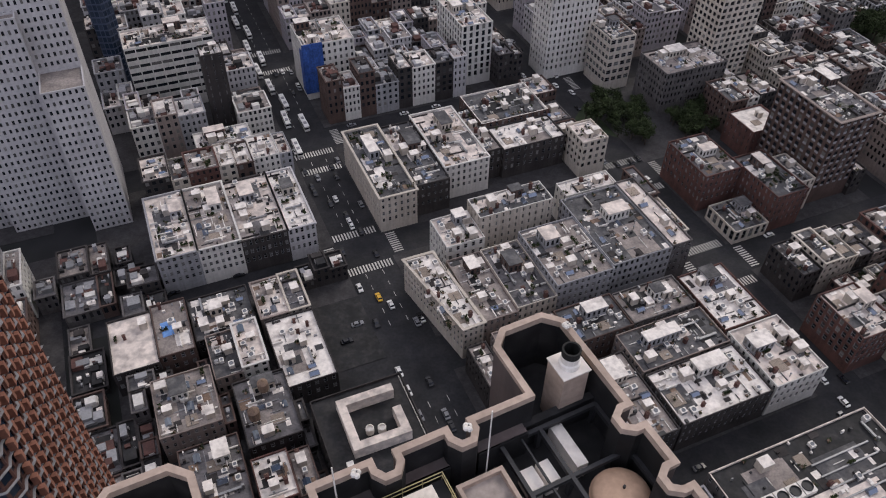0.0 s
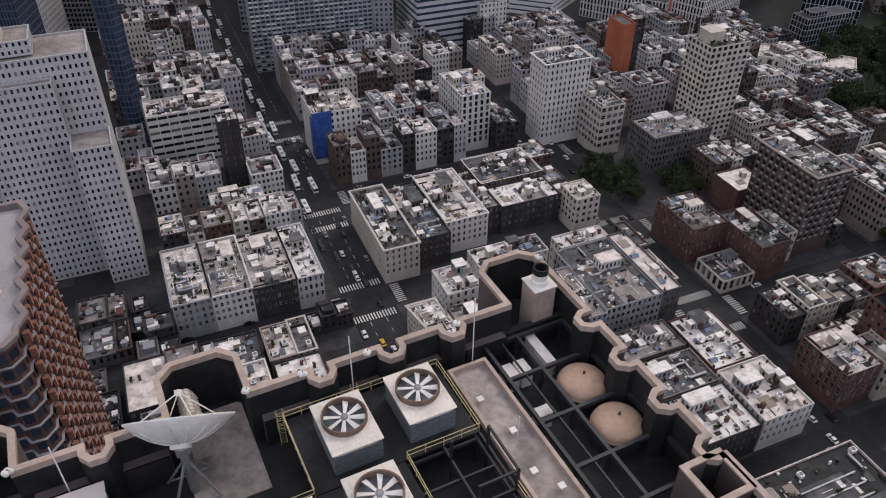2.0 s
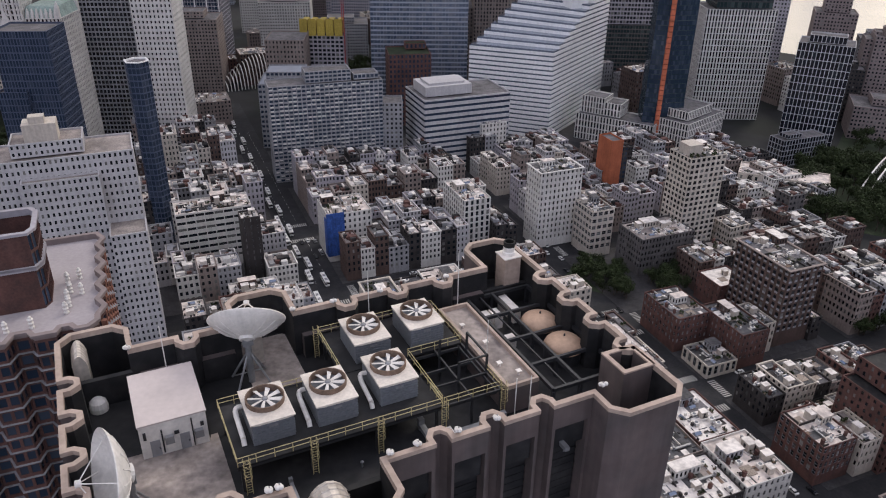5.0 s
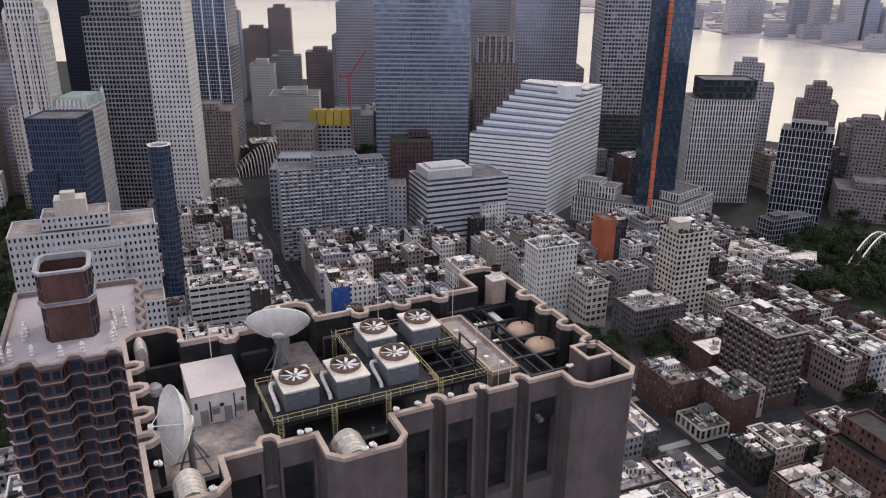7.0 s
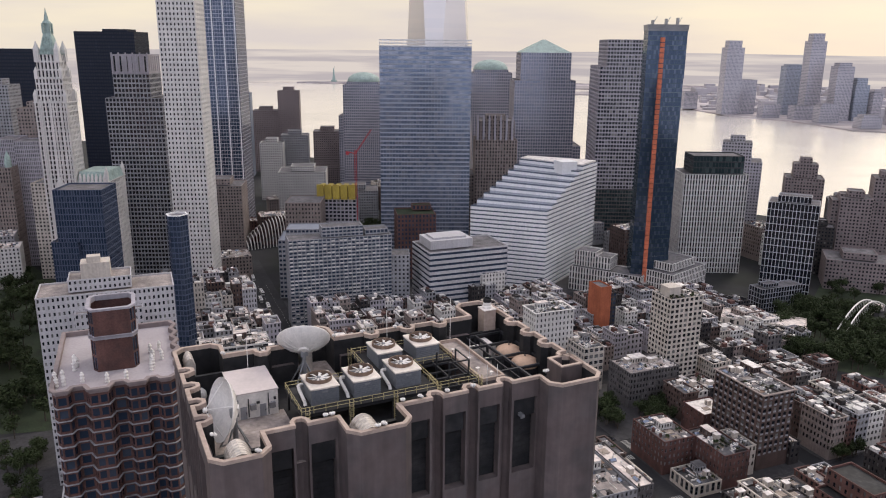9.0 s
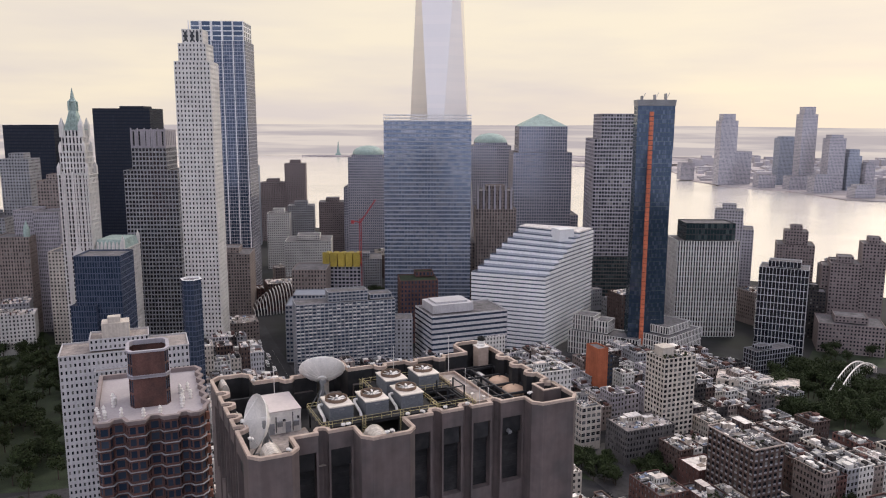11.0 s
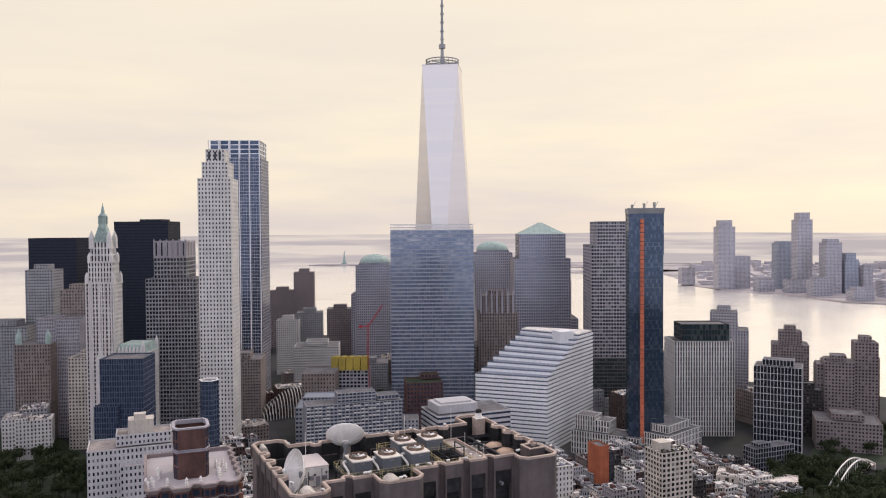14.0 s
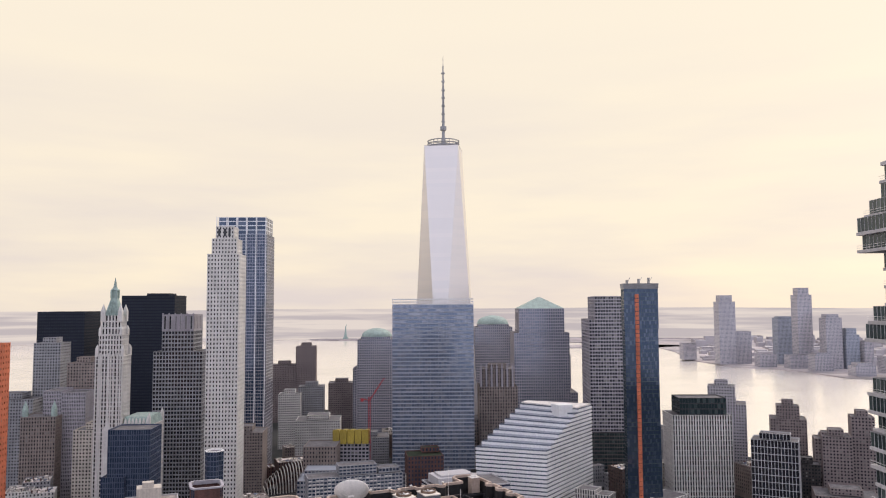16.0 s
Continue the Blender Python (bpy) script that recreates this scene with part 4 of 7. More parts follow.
for k in range(5):
    g = Geo()
    g.rod((6.95, 0.6 + k * 1.9, 0), (6.95, 0.6 + k * 1.9, 4.7), 0.05, 5)
    part("conduit", g, "steel_dark", room)


def satellite_dish(m, axis, size, label):
    ob = thing("satellite_dish", label, "satellite dish", m)
    q = Vector(axis).normalized().to_track_quat("Z", "X").to_matrix().to_4x4()
    head = Matrix.Translation((0, 0, 6.4)) @ q
    g = Geo()
    prof = [(size * t, 0.9 * size * 0.5 * t * t) for t in np.linspace(0.02, 1, 12)]
    g.lathe(prof + [(size * 1.01, 0.45 * size + 0.06)] + [(r, z - 0.08) for r, z in reversed(prof)], 36)
    d = part("reflector", g, "white_paint", ob, "white ribbed reflector", head)
    for poly in d.data.polygons:
        poly.use_smooth = True
    g = Geo()
    for k in range(16):
        a = k * math.tau / 16
        for (r0, z0), (r1, z1) in zip(prof[::3], prof[3::3]):
            g.rod((r0 * math.cos(a), r0 * math.sin(a), z0 - 0.12), (r1 * math.cos(a), r1 * math.sin(a), z1 - 0.12), 0.06, 4)
    g.lathe([(size * 0.2, 0.05), (size * 0.2, -0.4), (0.001, -0.6)], 16)
    part("back_ribs", g, "white_paint", d)
    g = Geo()
    for k in range(4):
        a = k * math.tau / 4 + 0.5
        g.rod((size * 0.86 * math.cos(a), size * 0.86 * math.sin(a), 0.36 * size), (0.12 * math.cos(a), 0.12 * math.sin(a), 0.92 * size), 0.06, 5)
    part("feed_struts", g, "white_paint", d)
    g = Geo()
    g.lathe([(0.001, 0.86), (0.35, 0.88), (0.35, 0.98), (0.001, 1.0)], 12)
    g.v = [(x, y, z * size) for x, y, z in g.v]
    part("feed_horn", g, "white_paint", d)
    g = Geo()
    g.rod((0, 0, 0), (0, 0, 5.8), 0.4, 12)
    g.box(-0.6, -0.45, 5.3, 0.6, 0.45, 6.4)
    for x, y in ((-2, -1.6), (2, -1.6), (-2, 1.8), (2, 1.8)):
        g.rod((x, y, 0), (0, 0, 4.5), 0.14, 6)
        g.rod((x, y, 0.1), (-x, y, 0.1), 0.1, 5)
    part("pedestal", g, "steel_grey", ob, "grey lattice pedestal")
    return ob


satellite_dish(on_roof(-35.8, -21.9, DECK + 0.12), (0.22, 0.73, 0.645), 4.5, "large white satellite dish tilted up on a lattice pedestal")
satellite_dish(on_roof(-50.6, -39.3, DECK + 0.12), (-0.954, -0.165, 0.24), 4.5, "large white satellite dish turned edge-on beside the parapet")

# arched louvre housings in the turrets and small fittings
for u, v, w, d, nm in ((-36.4, -52.2, 3.6, 4.4, "tan ribbed louvre housing in a turret"), (-53.6, -52.0, 3.2, 4.2, "tan ribbed louvre housing in a turret"),
                       (-35.2, -18.8, 1.7, 3.0, "cream ribbed duct housing in a turret"), (-54.6, -18.0, 1.6, 3.6, "white rounded duct in a turret")):
    ob = thing("louvre_housing", nm, "duct", on_roof(u, v, DECK))
    g = Geo()
    rise = 6.5
    prof = [(0, 0), (0, rise - 1.5), (w * 0.12, rise - 0.75), (w * 0.3, rise - 0.2), (w * 0.5, rise), (w * 0.7, rise - 0.2), (w * 0.88, rise - 0.75), (w, rise - 1.5), (w, 0)]
    k = len(prof)
    g.solid([(x, 0, z) for x, z in prof] + [(x, d, z) for x, z in prof], [tuple(range(k)), tuple(range(2 * k - 1, k - 1, -1))] + [(i, i + k, i + 1 + k, i + 1) for i in range(k - 1)])
    part("casing", g, "metal_louvre", ob)
    for j in range(6):
        g = Geo()
        for (xa, za), (xb, zb) in zip(prof[1:], prof[2:-1]):
            g.rod((xa, d * (j + 0.5) / 6, za), (xb, d * (j + 0.5) / 6, zb), 0.09, 4)
        part("rib", g, "metal_louvre", ob)
rng = random.Random(11)
g = Geo()
g.lathe([(0.001, -0.26), (0.2, -0.16), (0.26, 0), (0.2, 0.16), (0.001, 0.26)], 8)
drum_mesh = g.mesh("antenna_drum", mats("white_paint"))
g = Geo()
g.rod((0, 0, -0.25), (0, 0, 0.6), 0.06, 5)
pole_mesh = g.mesh("pole", mats("steel_grey"))
for u, v in ((-48.6, -19.2), (-29.4, -19.0), (-24.3, -19.2), (-18, -19.3), (-8.6, -19.4), (-28.0, -47.3), (-25.2, -47.3), (-20.8, -47.2), (-16.5, -47.2), (-34.0, -53.0), (-33.0, -52.8), (-50, -53.0), (-54.5, -46.5), (-38.6, -47.2), (-39.5, -47.2), (4.2, -14.0), (-3.6, -47.2)):
    ob = thing("antenna_cluster", "cluster of small white round antennas on the parapet", "antenna", on_roof(u, v, TOP + 0.2, rng.uniform(0, 90)), "parapet antennas")
    part("pole", pole_mesh, None, ob)
    for k in range(4):
        part("antenna_drum", drum_mesh, None, ob, m=pose(0.3 * math.cos(k * 1.26) * (0.6 + 0.2 * k), 0.26 * math.sin(k * 1.26), 0.1 + 0.1 * k))
for u, v, s in ((-52.8, -19.8, 1.0), (-44.0, -22.6, 0.6)):
    ob = thing("radome", "small white dome on the dark roof", "radome", on_roof(u, v, DECK))
    g = Geo()
    g.lathe([(s, 0), (s * 1.05, s * 0.6), (s * 0.9, s * 1.2), (s * 0.5, s * 1.6), (0.001, s * 1.75)], 16)
    part("shell", g, "white_paint", ob)
for k in range(26):
    u, v = rng.uniform(-46, -8), rng.choice((-45.5, -43.5, -42, -41))
    if -38 < u < -29 and v < -44:
        continue
    ob = tagged(new("roof_unit", PIECES[rng.choice(["air_conditioner", "roof_vent", "duct", "roof_vent"])]), "small weathered metal unit on the dark roof", "roof unit", "roof units")
    ob.matrix_basis = on_roof(u, v, DECK + (0.12 if -47.5 < u < -41.6 and v < -35 else 0), rng.choice((0, 90))) @ Matrix.Scale(rng.uniform(0.5, 0.9), 4)
for u, v, hgt in ((-12.4, -44, 4.6), (-10.6, -44, 4.4), (-8, -21.6, 8), (-20, -20.2, 7), (-45, -20.6, 6), (-9.8, -33, 4.6)):
    ob = thing("mast", "thin grey whip mast on the roof", "mast", on_roof(u, v, DECK), "roof masts")
    g = Geo()
    g.rod((0, 0, 0), (0, 0, hgt + 3.7), 0.06, 6)
    part("pole", g, "white_paint", ob)


# ---- blocks near the tower, in street-grid metres ----
TAKEN = []


def block_house(label, u0, u1, v0, v1, h, wall="brick_brown", roof="roof_cream", name="loft_building", category="building", each=True, **more):
    TAKEN.append((u0, u1, v0, v1))
    sides = more.pop("sides", (0, 3) if u0 > -30 else (0, 1))
    return building(name, label, category, site(u0, v0, 0.16), u1 - u0, v1 - v0, h, wall, roof, each=each, sides=sides, seed=int(u0 * 7 + v0 * 3 + 1000), **more)


block_house("cream stone loft building with a planted grey roof", 47.5, 63.6, 174.5, 224, 18.5, "stone_cream", "roof_slate", bay=2.6, storey=3.6, wf=0.38, cornice=0.6,
            kinds=["planter", "planter", "roof_deck", "skylight", "air_conditioner"], amount=1.6)
block_house("dark brick building behind black scaffold netting", 63.7, 80, 178.5, 224, 16.5, "brick_dark", "roof_slate", bay=2.8, hf=0.4)
block_house("white building with setback roof terraces", 80, 101, 184, 226, 18, "stone_white", "roof_cream", bay=2.6, cornice=0.3)
block_house("narrow sooty brick building with cluttered roof", 101, 110, 190, 224, 16, "brick_dark", "roof_tan")
block_house("low brick building with a broad cream roof", 110, 141, 188, 206, 16, "brick_dark", "roof_white", amount=0.5)
block_house("grey-roofed building with a pale raised parapet", 108, 142, 207, 232, 18, "brick_brown", "roof_slate", trim="roof_white", amount=0.9)
block_house("cream stone corner loft with rows of windows", 51.6, 59.6, 101, 140, 16.5, "stone_cream", "roof_white", plan=[(0, 0), (8, 0.4), (4.6, 39), (-7, 39)], bay=2.2, storey=3.5, wf=0.45, cornice=0.7, amount=1.4)
block_house("white rendered house with flat cream roof", 62, 78, 140, 157, 16.5, "stone_white", "roof_cream")
block_house("cream building with a dark sunken roof", 78, 110, 145, 157, 22, "stone_cream", "roof_slate", trim="stone_white", wf=0.25)
block_house("small white house with roof terrace", 119, 143, 149, 158, 17, "stone_white", "roof_white")
block_house("low lofts with patched tan roofs", 60, 74, 103, 136, 14, "stone_tan", "roof_tan", bay=2.3, amount=1.6)
block_house("low lofts with grey roofs and skylights", 74, 90, 104, 136, 14.5, "stone_cream", "roof_grey", bay=2.3, amount=1.6)
block_house("grey stone loft with a tan planted roof terrace", 90, 114, 105, 136, 18.5, "stone_grey", "roof_tan", bay=2.3, wf=0.5, amount=1.6,
            kinds=["planter", "planter", "planter", "roof_deck", "skylight", "air_conditioner"])
block_house("grey stone loft with a dark flat roof", 114, 140, 106, 146, 19, "stone_grey", "roof_slate", bay=2.3, wf=0.5, amount=1.0, kinds=["roof_vent", "skylight", "air_conditioner"])
block_house("corner loft with a long pale roof", 140, 149, 106, 147, 19.5, "stone_dim", "roof_cream", bay=2.4, wf=0.5, amount=0.25)
block_house("red brick corner building with cluttered roof", 178, 197, 136, 163, 19, "brick_red", "roof_grey", bay=2.7, amount=1.6)
block_house("red brick apartment building with roof garden", 197, 213, 114, 143, 19, "brick_red", "roof_slate", bay=2.7, wf=0.35, amount=1.4, kinds=["planter", "planter", "skylight", "air_conditioner"])
block_house("low pale stone arcade with round-arched bays", 179, 196, 113, 131, 7, "stone_cream", "roof_slate", bay=3.4, storey=5.0, wf=0.6, hf=0.7, foot=0.5)
block_house("red brick shed with a wedge of cream roof", 222, 241, 158, 176, 15.5, "brick_red", "roof_white", amount=0.1, wf=0.2)
TAKEN.append((160, 205, 178, 238))
TAKEN.append((200, 225, 164, 204))
# the tall brown brick corner building with paired windows
big = block_house("tall brown brick building with pale window bays and cornice", 226, 247, 122, 157, 43, "brick_brown", "roof_grey", bay=3.4, storey=3.7, wf=0.58, hf=0.78,
                  cornice=0.9, trim="stone_tan", amount=1.8, foot=8, spandrel="stone_grey")
block_house("white apartment building with dark upright window bays", 124, 141, 266, 298, 34, "stone_white", "roof_cream", bay=3.2, wf=0.5, hf=0.75)
block_house("tall white stone corner building with many windows", 168, 196, 256, 273, 49, "stone_white", "roof_slate", bay=2.7, storey=3.6, wf=0.38, cornice=0.8, amount=1.6)
block_house("white loft with wide window bays", 191, 206, 234, 253, 30, "stone_cream", "roof_slate", bay=3.4, storey=4.0, wf=0.72, hf=0.55, amount=1.5)
block_house("brown stone warehouse with rows of arched windows", 206, 242, 205, 228, 23, "stone_dim", "roof_tan", bay=2.3, wf=0.45, amount=1.2)
tall = block_house("cream apartment tower with dark corner windows", 241, 266, 217, 236, 62, "stone_cream", "roof_slate", bay=3.4, storey=3.4, wf=0.62, hf=0.6, amount=2.0,
                   kinds=["planter", "planter", "air_conditioner"], name="apartment_tower", category="tower")
g = Geo()
g.box(3, 6, 61, 12, 15, 67)
g.box(2.6, 5.6, 67, 12.4, 15.4, 67.4)
part("penthouse", g, "stone_cream", tall)
scaf = block_house("white corner building partly wrapped in blue netting", 47, 73, 283, 308, 30, "stone_white", "roof_cream", bay=3.0, amount=1.2)
g = Geo()
g.box(-0.9, -0.9, 4, 9.5, -0.4, 31)
g.box(-0.9, -0.9, 4, -0.4, 5.0, 27)
part("scaffold_netting", g, "net_blue", scaf, "blue scaffold netting hung over the facade")
block_house("brick loft with a white gridded front", 173, 190, 44, 66, 19, "brick_red", "roof_cream", bay=2.6, wf=0.6, hf=0.7, storey=3.8)
block_house("white ribbon-window office block with terraces", -33, 8, 300, 319, 36, "stone_white", "roof_cream", bay=5.0, storey=4.0, wf=0.9, hf=0.42, each=False, sides=(0, 1, 3))
block_house("small white corner building with dark windows", -14, 10.8, 240, 254, 14, "stone_white", "roof_white", bay=2.8, sides=(0, 1, 3))
block_house("blank dark stair tower", -2, 8, 270, 280, 42, "brick_dark", "roof_white", wf=0.15, amount=0.5)
for ua, ub, wall, roof in ((-40, -25, "stone_grey", "roof_cream"), (-25, -9, "stone_white", "roof_tan"), (-9, 9, "brick_dark", "roof_cream"), (9, 20, "stone_pale", "roof_white")):
    block_house("loft building with pale cluttered roof and even windows", ua, ub, 172, 210, 17 + 0.6 * (ua % 3), wall, roof, bay=2.4, wf=0.5, amount=1.7, cornice=0.4, group="lofts in a row")
block_house("low building with a broad cream roof", -61, -46, 130, 155, 11.5, "brick_dark", "roof_cream", amount=0.15)
tarp = block_house("low building with a blue tarpaulin on its roof", -46, -34, 132, 157, 11.5, "brick_brown", "roof_tan", amount=0.4)
g = Geo()
g.prism([(2.5, 9), (7.8, 9.4), (7.4, 16.4), (2.2, 16)], 10.7, 11.0, top=[(3, 10), (7.2, 10.2), (7, 15.6), (2.8, 15.2)])
part("tarpaulin", g, "tarp_blue", tarp, "crumpled blue tarpaulin")
block_house("low sooty brick building with a patched dark roof", -33.5, -12, 136, 157, 9.5, "brick_dark", "roof_slate", amount=1.8)
block_house("low building with a broad white roof", -10, 7.5, 104, 135, 11, "brick_dark", "roof_white", amount=0.5)
block_house("brown loft with a cluttered cream roof", -50, -31, 98, 121, 14, "stone_tan", "roof_tan", bay=2.3, amount=1.8)
block_house("grey building with a skylit roof", -46, -28, 62, 92, 14, "brick_brown", "roof_grey", amount=1.4)
block_house("low brick building with water tank", -26, -9, 86, 112, 12, "brick_dark", "roof_grey", amount=1.5, kinds=["water_tank", "skylight", "roof_deck", "air_conditioner"])
ring = block_house("dark-roofed building with a thick cream wall ring on top", -5, 25, 58, 92, 17, "brick_dark", "tar", bay=2.5, amount=0.0)
for x0, y0, x1, y1 in ((7, 10, 25, 12.6), (7, 26, 25, 28.6), (7, 12.6, 9.6, 26), (22.4, 12.6, 25, 20)):
    g = Geo()
    g.box(x0, y0, 16.1, x1, y1, 20.5)
    part("ring_wall", g, "roof_cream", ring, "thick cream coated wall")
for x, y in ((14, 17), (17.5, 16)):
    g = Geo()
    g.lathe([(1.3, 16.1), (1.3, 18.4), (1.0, 18.6), (1.0, 17.8), (0.001, 17.8)], 16, at=(x, y, 0))
    part("drum_fan", g, "white_paint", ring)
for y in (3, 6.5):
    g = Geo()
    g.box(4, y, 16.1, 6, y + 2.4, 18)
    part("air_conditioner", g, "white_paint", ring)
handrail(ring, [(0.6, 0.6, 16.1), (29, 0.6, 16.1), (29, 33, 16.1)], colour="white_paint")
yard = block_house("dark roof with a pale kerb and a row of fans", 96, 156, -6, 25, 15, "stone_dim", "tar", trim="roof_cream", amount=0.4)
for k in range(4):
    g = Geo()
    g.box(8 + k * 4.4, 14, 14.1, 12 + k * 4.4, 18.4, 16.0)
    part("fan_unit", g, "white_paint", yard)
    g = Geo()
    g.lathe([(1.7, 16.0), (1.7, 16.4), (1.5, 16.4), (1.5, 16.02), (0.001, 16.02)], 18, 0, at=(10 + k * 4.4, 16.2, 0))
    part("fan_ring", g, "steel_dark", yard)
g = Geo()
for k in range(5):
    g.box(30 + k * 0.0, 5 + k * 4, 14.1, 52, 5.5 + k * 4, 14.7)
part("roof_rails", g, "steel_grey", yard)
TAKEN.append((7.5, 27, 98, 146))
g = Geo()
g.box(0, 0, 0.17, 19, 32, 0.22)
ob = setting("parking_lot", g, "tar", "dark asphalt car park between brick walls", "car park")
ob.matrix_basis = site(8, 112)
for k, (ua, ub, va, vb, hh, wl_, rf) in enumerate(((60, 84, 41, 70, 16, "brick_brown", "roof_cream"), (84, 98, 41, 74, 14, "brick_dark", "roof_tan"), (99, 134, 41, 62, 15, "brick_dark", "roof_white"),
                                                 (99, 134, 63, 80, 15, "stone_tan", "roof_slate"), (135, 156, 41, 66, 16, "stone_white", "roof_cream"), (136, 156, 68, 96, 14, "brick_red", "roof_white"),
                                                 (108, 134, 82, 97, 15, "stone_dim", "roof_tan"), (60, 84, 72, 97, 15, "stone_tan", "roof_tan"), (84, 107, 81, 97, 16, "brick_brown", "roof_slate"))):
    block_house("low loft building with pale roof and terraces", ua, ub, va, vb, hh, wl_, rf, bay=2.5, amount=1.8, group="low lofts")

# ---- the balconied apartment tower beside the telephone tower ----
RX, RY, RH = 27.0, 37.0, 142.0
flat = thing("balcony_tower", "dark brick apartment tower with stacked white-edged balconies", "tower", site(-81, 18))
TAKEN.append((-90, -50, 10, 60))
bays = [(2.4, 2.4), (3.2, 1.0), (5.4, 1.0), (6.2, 2.6), (8.6, 2.6), (9.6, 0), (13.2, 0), (14.2, 2.4), (16.6, 2.4), (17.4, 0.8), (20.6, 0.8), (21.2, 2.2), (23.0, 2.2), (23.8, 0.8), (25.6, 0.8), (RX, 2.4)]
rplan = bays + [(RX + (1.2 if k % 2 else 0), 2.6 + (k + 0.5) * (RY - 4) / 12) for k in range(12)] + [(RX, RY), (2.4, RY)]
g, panes = Geo(), []
shell(g, panes, rplan, 0, RH, 1.7, 2.95, 0.72, 0.6, 0.2, sides=set(range(len(rplan) - 2)))
part("wall", g, "brick_red", flat, "dark red-brown brick")
glaze(flat, panes, "glass_blue", False)
for k in range(46):
    z = 5 + k * 2.98
    g = Geo()
    out = inset(rplan, -0.35)
    for i in range(len(rplan) - 3):
        g.solid([(*rplan[i], z), (*rplan[i + 1], z), (*out[i + 1], z), (*out[i], z), (*rplan[i], z + 0.16), (*rplan[i + 1], z + 0.16), (*out[i + 1], z + 0.16), (*out[i], z + 0.16)],
                [(4, 5, 6, 7), (0, 1, 2, 3), (3, 2, 6, 7)])
    part("balcony_edge", g, "stone_grey", flat, "pale concrete balcony edge")
g = Geo()
for k in range(11):
    y = 4.2 + k * (RY - 6) / 11
    for j in range(46):
        z = 5.4 + j * 2.98
        g.box(RX + 0.3, y + 0.35, z - 0.2, RX + 1.25, y + 1.2, z + 1.7)
tagged(part("balcony_panel", g, "brick_balcony", flat, "salmon brick balcony fronts"), kind="stuff")
g = Geo()
rin = rim(g, rplan, RH + 1.2, 1.2, 0.4, 0.5)
for i in range(len(rplan)):
    j = (i + 1) % len(rplan)
    g.face([(*rplan[i], RH), (*rplan[j], RH), (*rplan[j], RH + 1.2), (*rplan[i], RH + 1.2)])
part("parapet", g, "brick_mauve", flat, "dull red parapet band")
g = Geo()
g.face([(*p, RH) for p in rin])
part("roof", g, "roof_mauve", flat, "mauve grey gravel roof")
pent = Geo()
pplan = [(10.0, 13.0), (11.0, 11.2), (18.6, 11.2), (19.6, 13.0), (19.6, 20), (18.6, 21.8), (11.0, 21.8), (10.0, 20)]
pp = []
shell(pent, pp, pplan, RH, RH + 14.5, 1.2, 3.4, 0.86, 0.86, 0.15, sides={0, 2, 3, 7})
part("penthouse", pent, "brick_red", flat, "dark red brick penthouse with glazed corners")
glaze(flat, pp, "glass_blue", False)
g = Geo()
for z in (RH + 7.2, RH + 13.5):
    rim(g, pplan, z + 1.2, 1.2, 0.5, 0.35)
    o = inset(pplan, -0.35)
    if z < RH + 10:
        g.prism(o, z + 0.4, z + 1.1)
part("penthouse_band", g, "stone_mauve", flat, "pale bands round the penthouse")
vent_mesh = Geo()
for k in range(3):
    vent_mesh.lathe([(0.42, k * 0.75), (0.5, k * 0.75 + 0.3), (0.3, k * 0.75 + 0.5), (0.28, k * 0.75 + 0.75)], 8)
vent_mesh.lathe([(0.28, 2.25), (0.001, 2.5)], 8)
vm = vent_mesh.mesh("roof_fan", mats("white_paint"))
for x, y in ((3, 6), (4.4, 6.3), (2.5, 9), (4, 9.5), (8, 6.8), (13, 4.8), (16.8, 5), (22, 8), (22.4, 10), (22.1, 12.4), (22.5, 15), (24.4, 14), (22, 19), (24, 20), (6, 14), (6.4, 16), (5.8, 18)):
    part("roof_fan", vm, None, flat, "small white roof fan", m=pose(x, y, RH))

# ---- pale slab tower on the broad avenue ----
slab = thing("pale_office_tower", "tall pale grey stepped office tower with small windows", "tower", site(-108, 226))
TAKEN.append((-125, -40, 205, 275))
for x0, x1, y0, y1, hh in ((0, 61, 10, 34, 98), (46, 61, -6, 10, 66), (16, 46, 5, 10, 90), (14, 42, 14, 30, 104)):
    plan4 = [(x0, y0), (x1, y0), (x1, y1), (x0, y1)]
    g, panes = Geo(), []
    z0 = 0 if hh < 100 else 98
    shell(g, panes, plan4, z0, hh, 2.1, 3.5, 0.42, 0.5, 0.25, sides={0, 1, 3})
    part("wall", g, "stone_pale", slab)
    glaze(slab, panes, "glass", False)
    g = Geo()
    ii = rim(g, plan4, hh, 0.8, 0.4, 0.15)
    part("parapet", g, "stone_pale", slab)
    g = Geo()
    g.face([(*p, hh - 0.796) for p in ii])
    part("roof", g, "roof_tan", slab)
g = Geo()
g.box(20, 16, 103, 33, 26, 111)
g.box(23, 17, 111, 29, 22, 114)
part("water_tank_house", g, "stone_cream", slab)

# ---- blocks further off ----
rng = random.Random(5)
WALLS = ["brick_red", "brick_brown", "brick_dark", "stone_tan", "stone_white", "stone_cream", "stone_dim", "stone_grey", "stone_white", "brick_brown"]
WALLS_PALE = ["stone_white", "stone_pale", "stone_grey", "stone_cream", "brick_brown", "stone_mauve", "stone_tan", "brick_dark"]
ROOFS = ["roof_cream", "roof_white", "roof_grey", "roof_tan", "roof_slate", "roof_cream", "roof_tan"]


FAR, FAR_MATS = Geo(), []


def far_slot(name):
    if name not in FAR_MATS:
        FAR_MATS.append(name)
    return FAR_MATS.index(name)


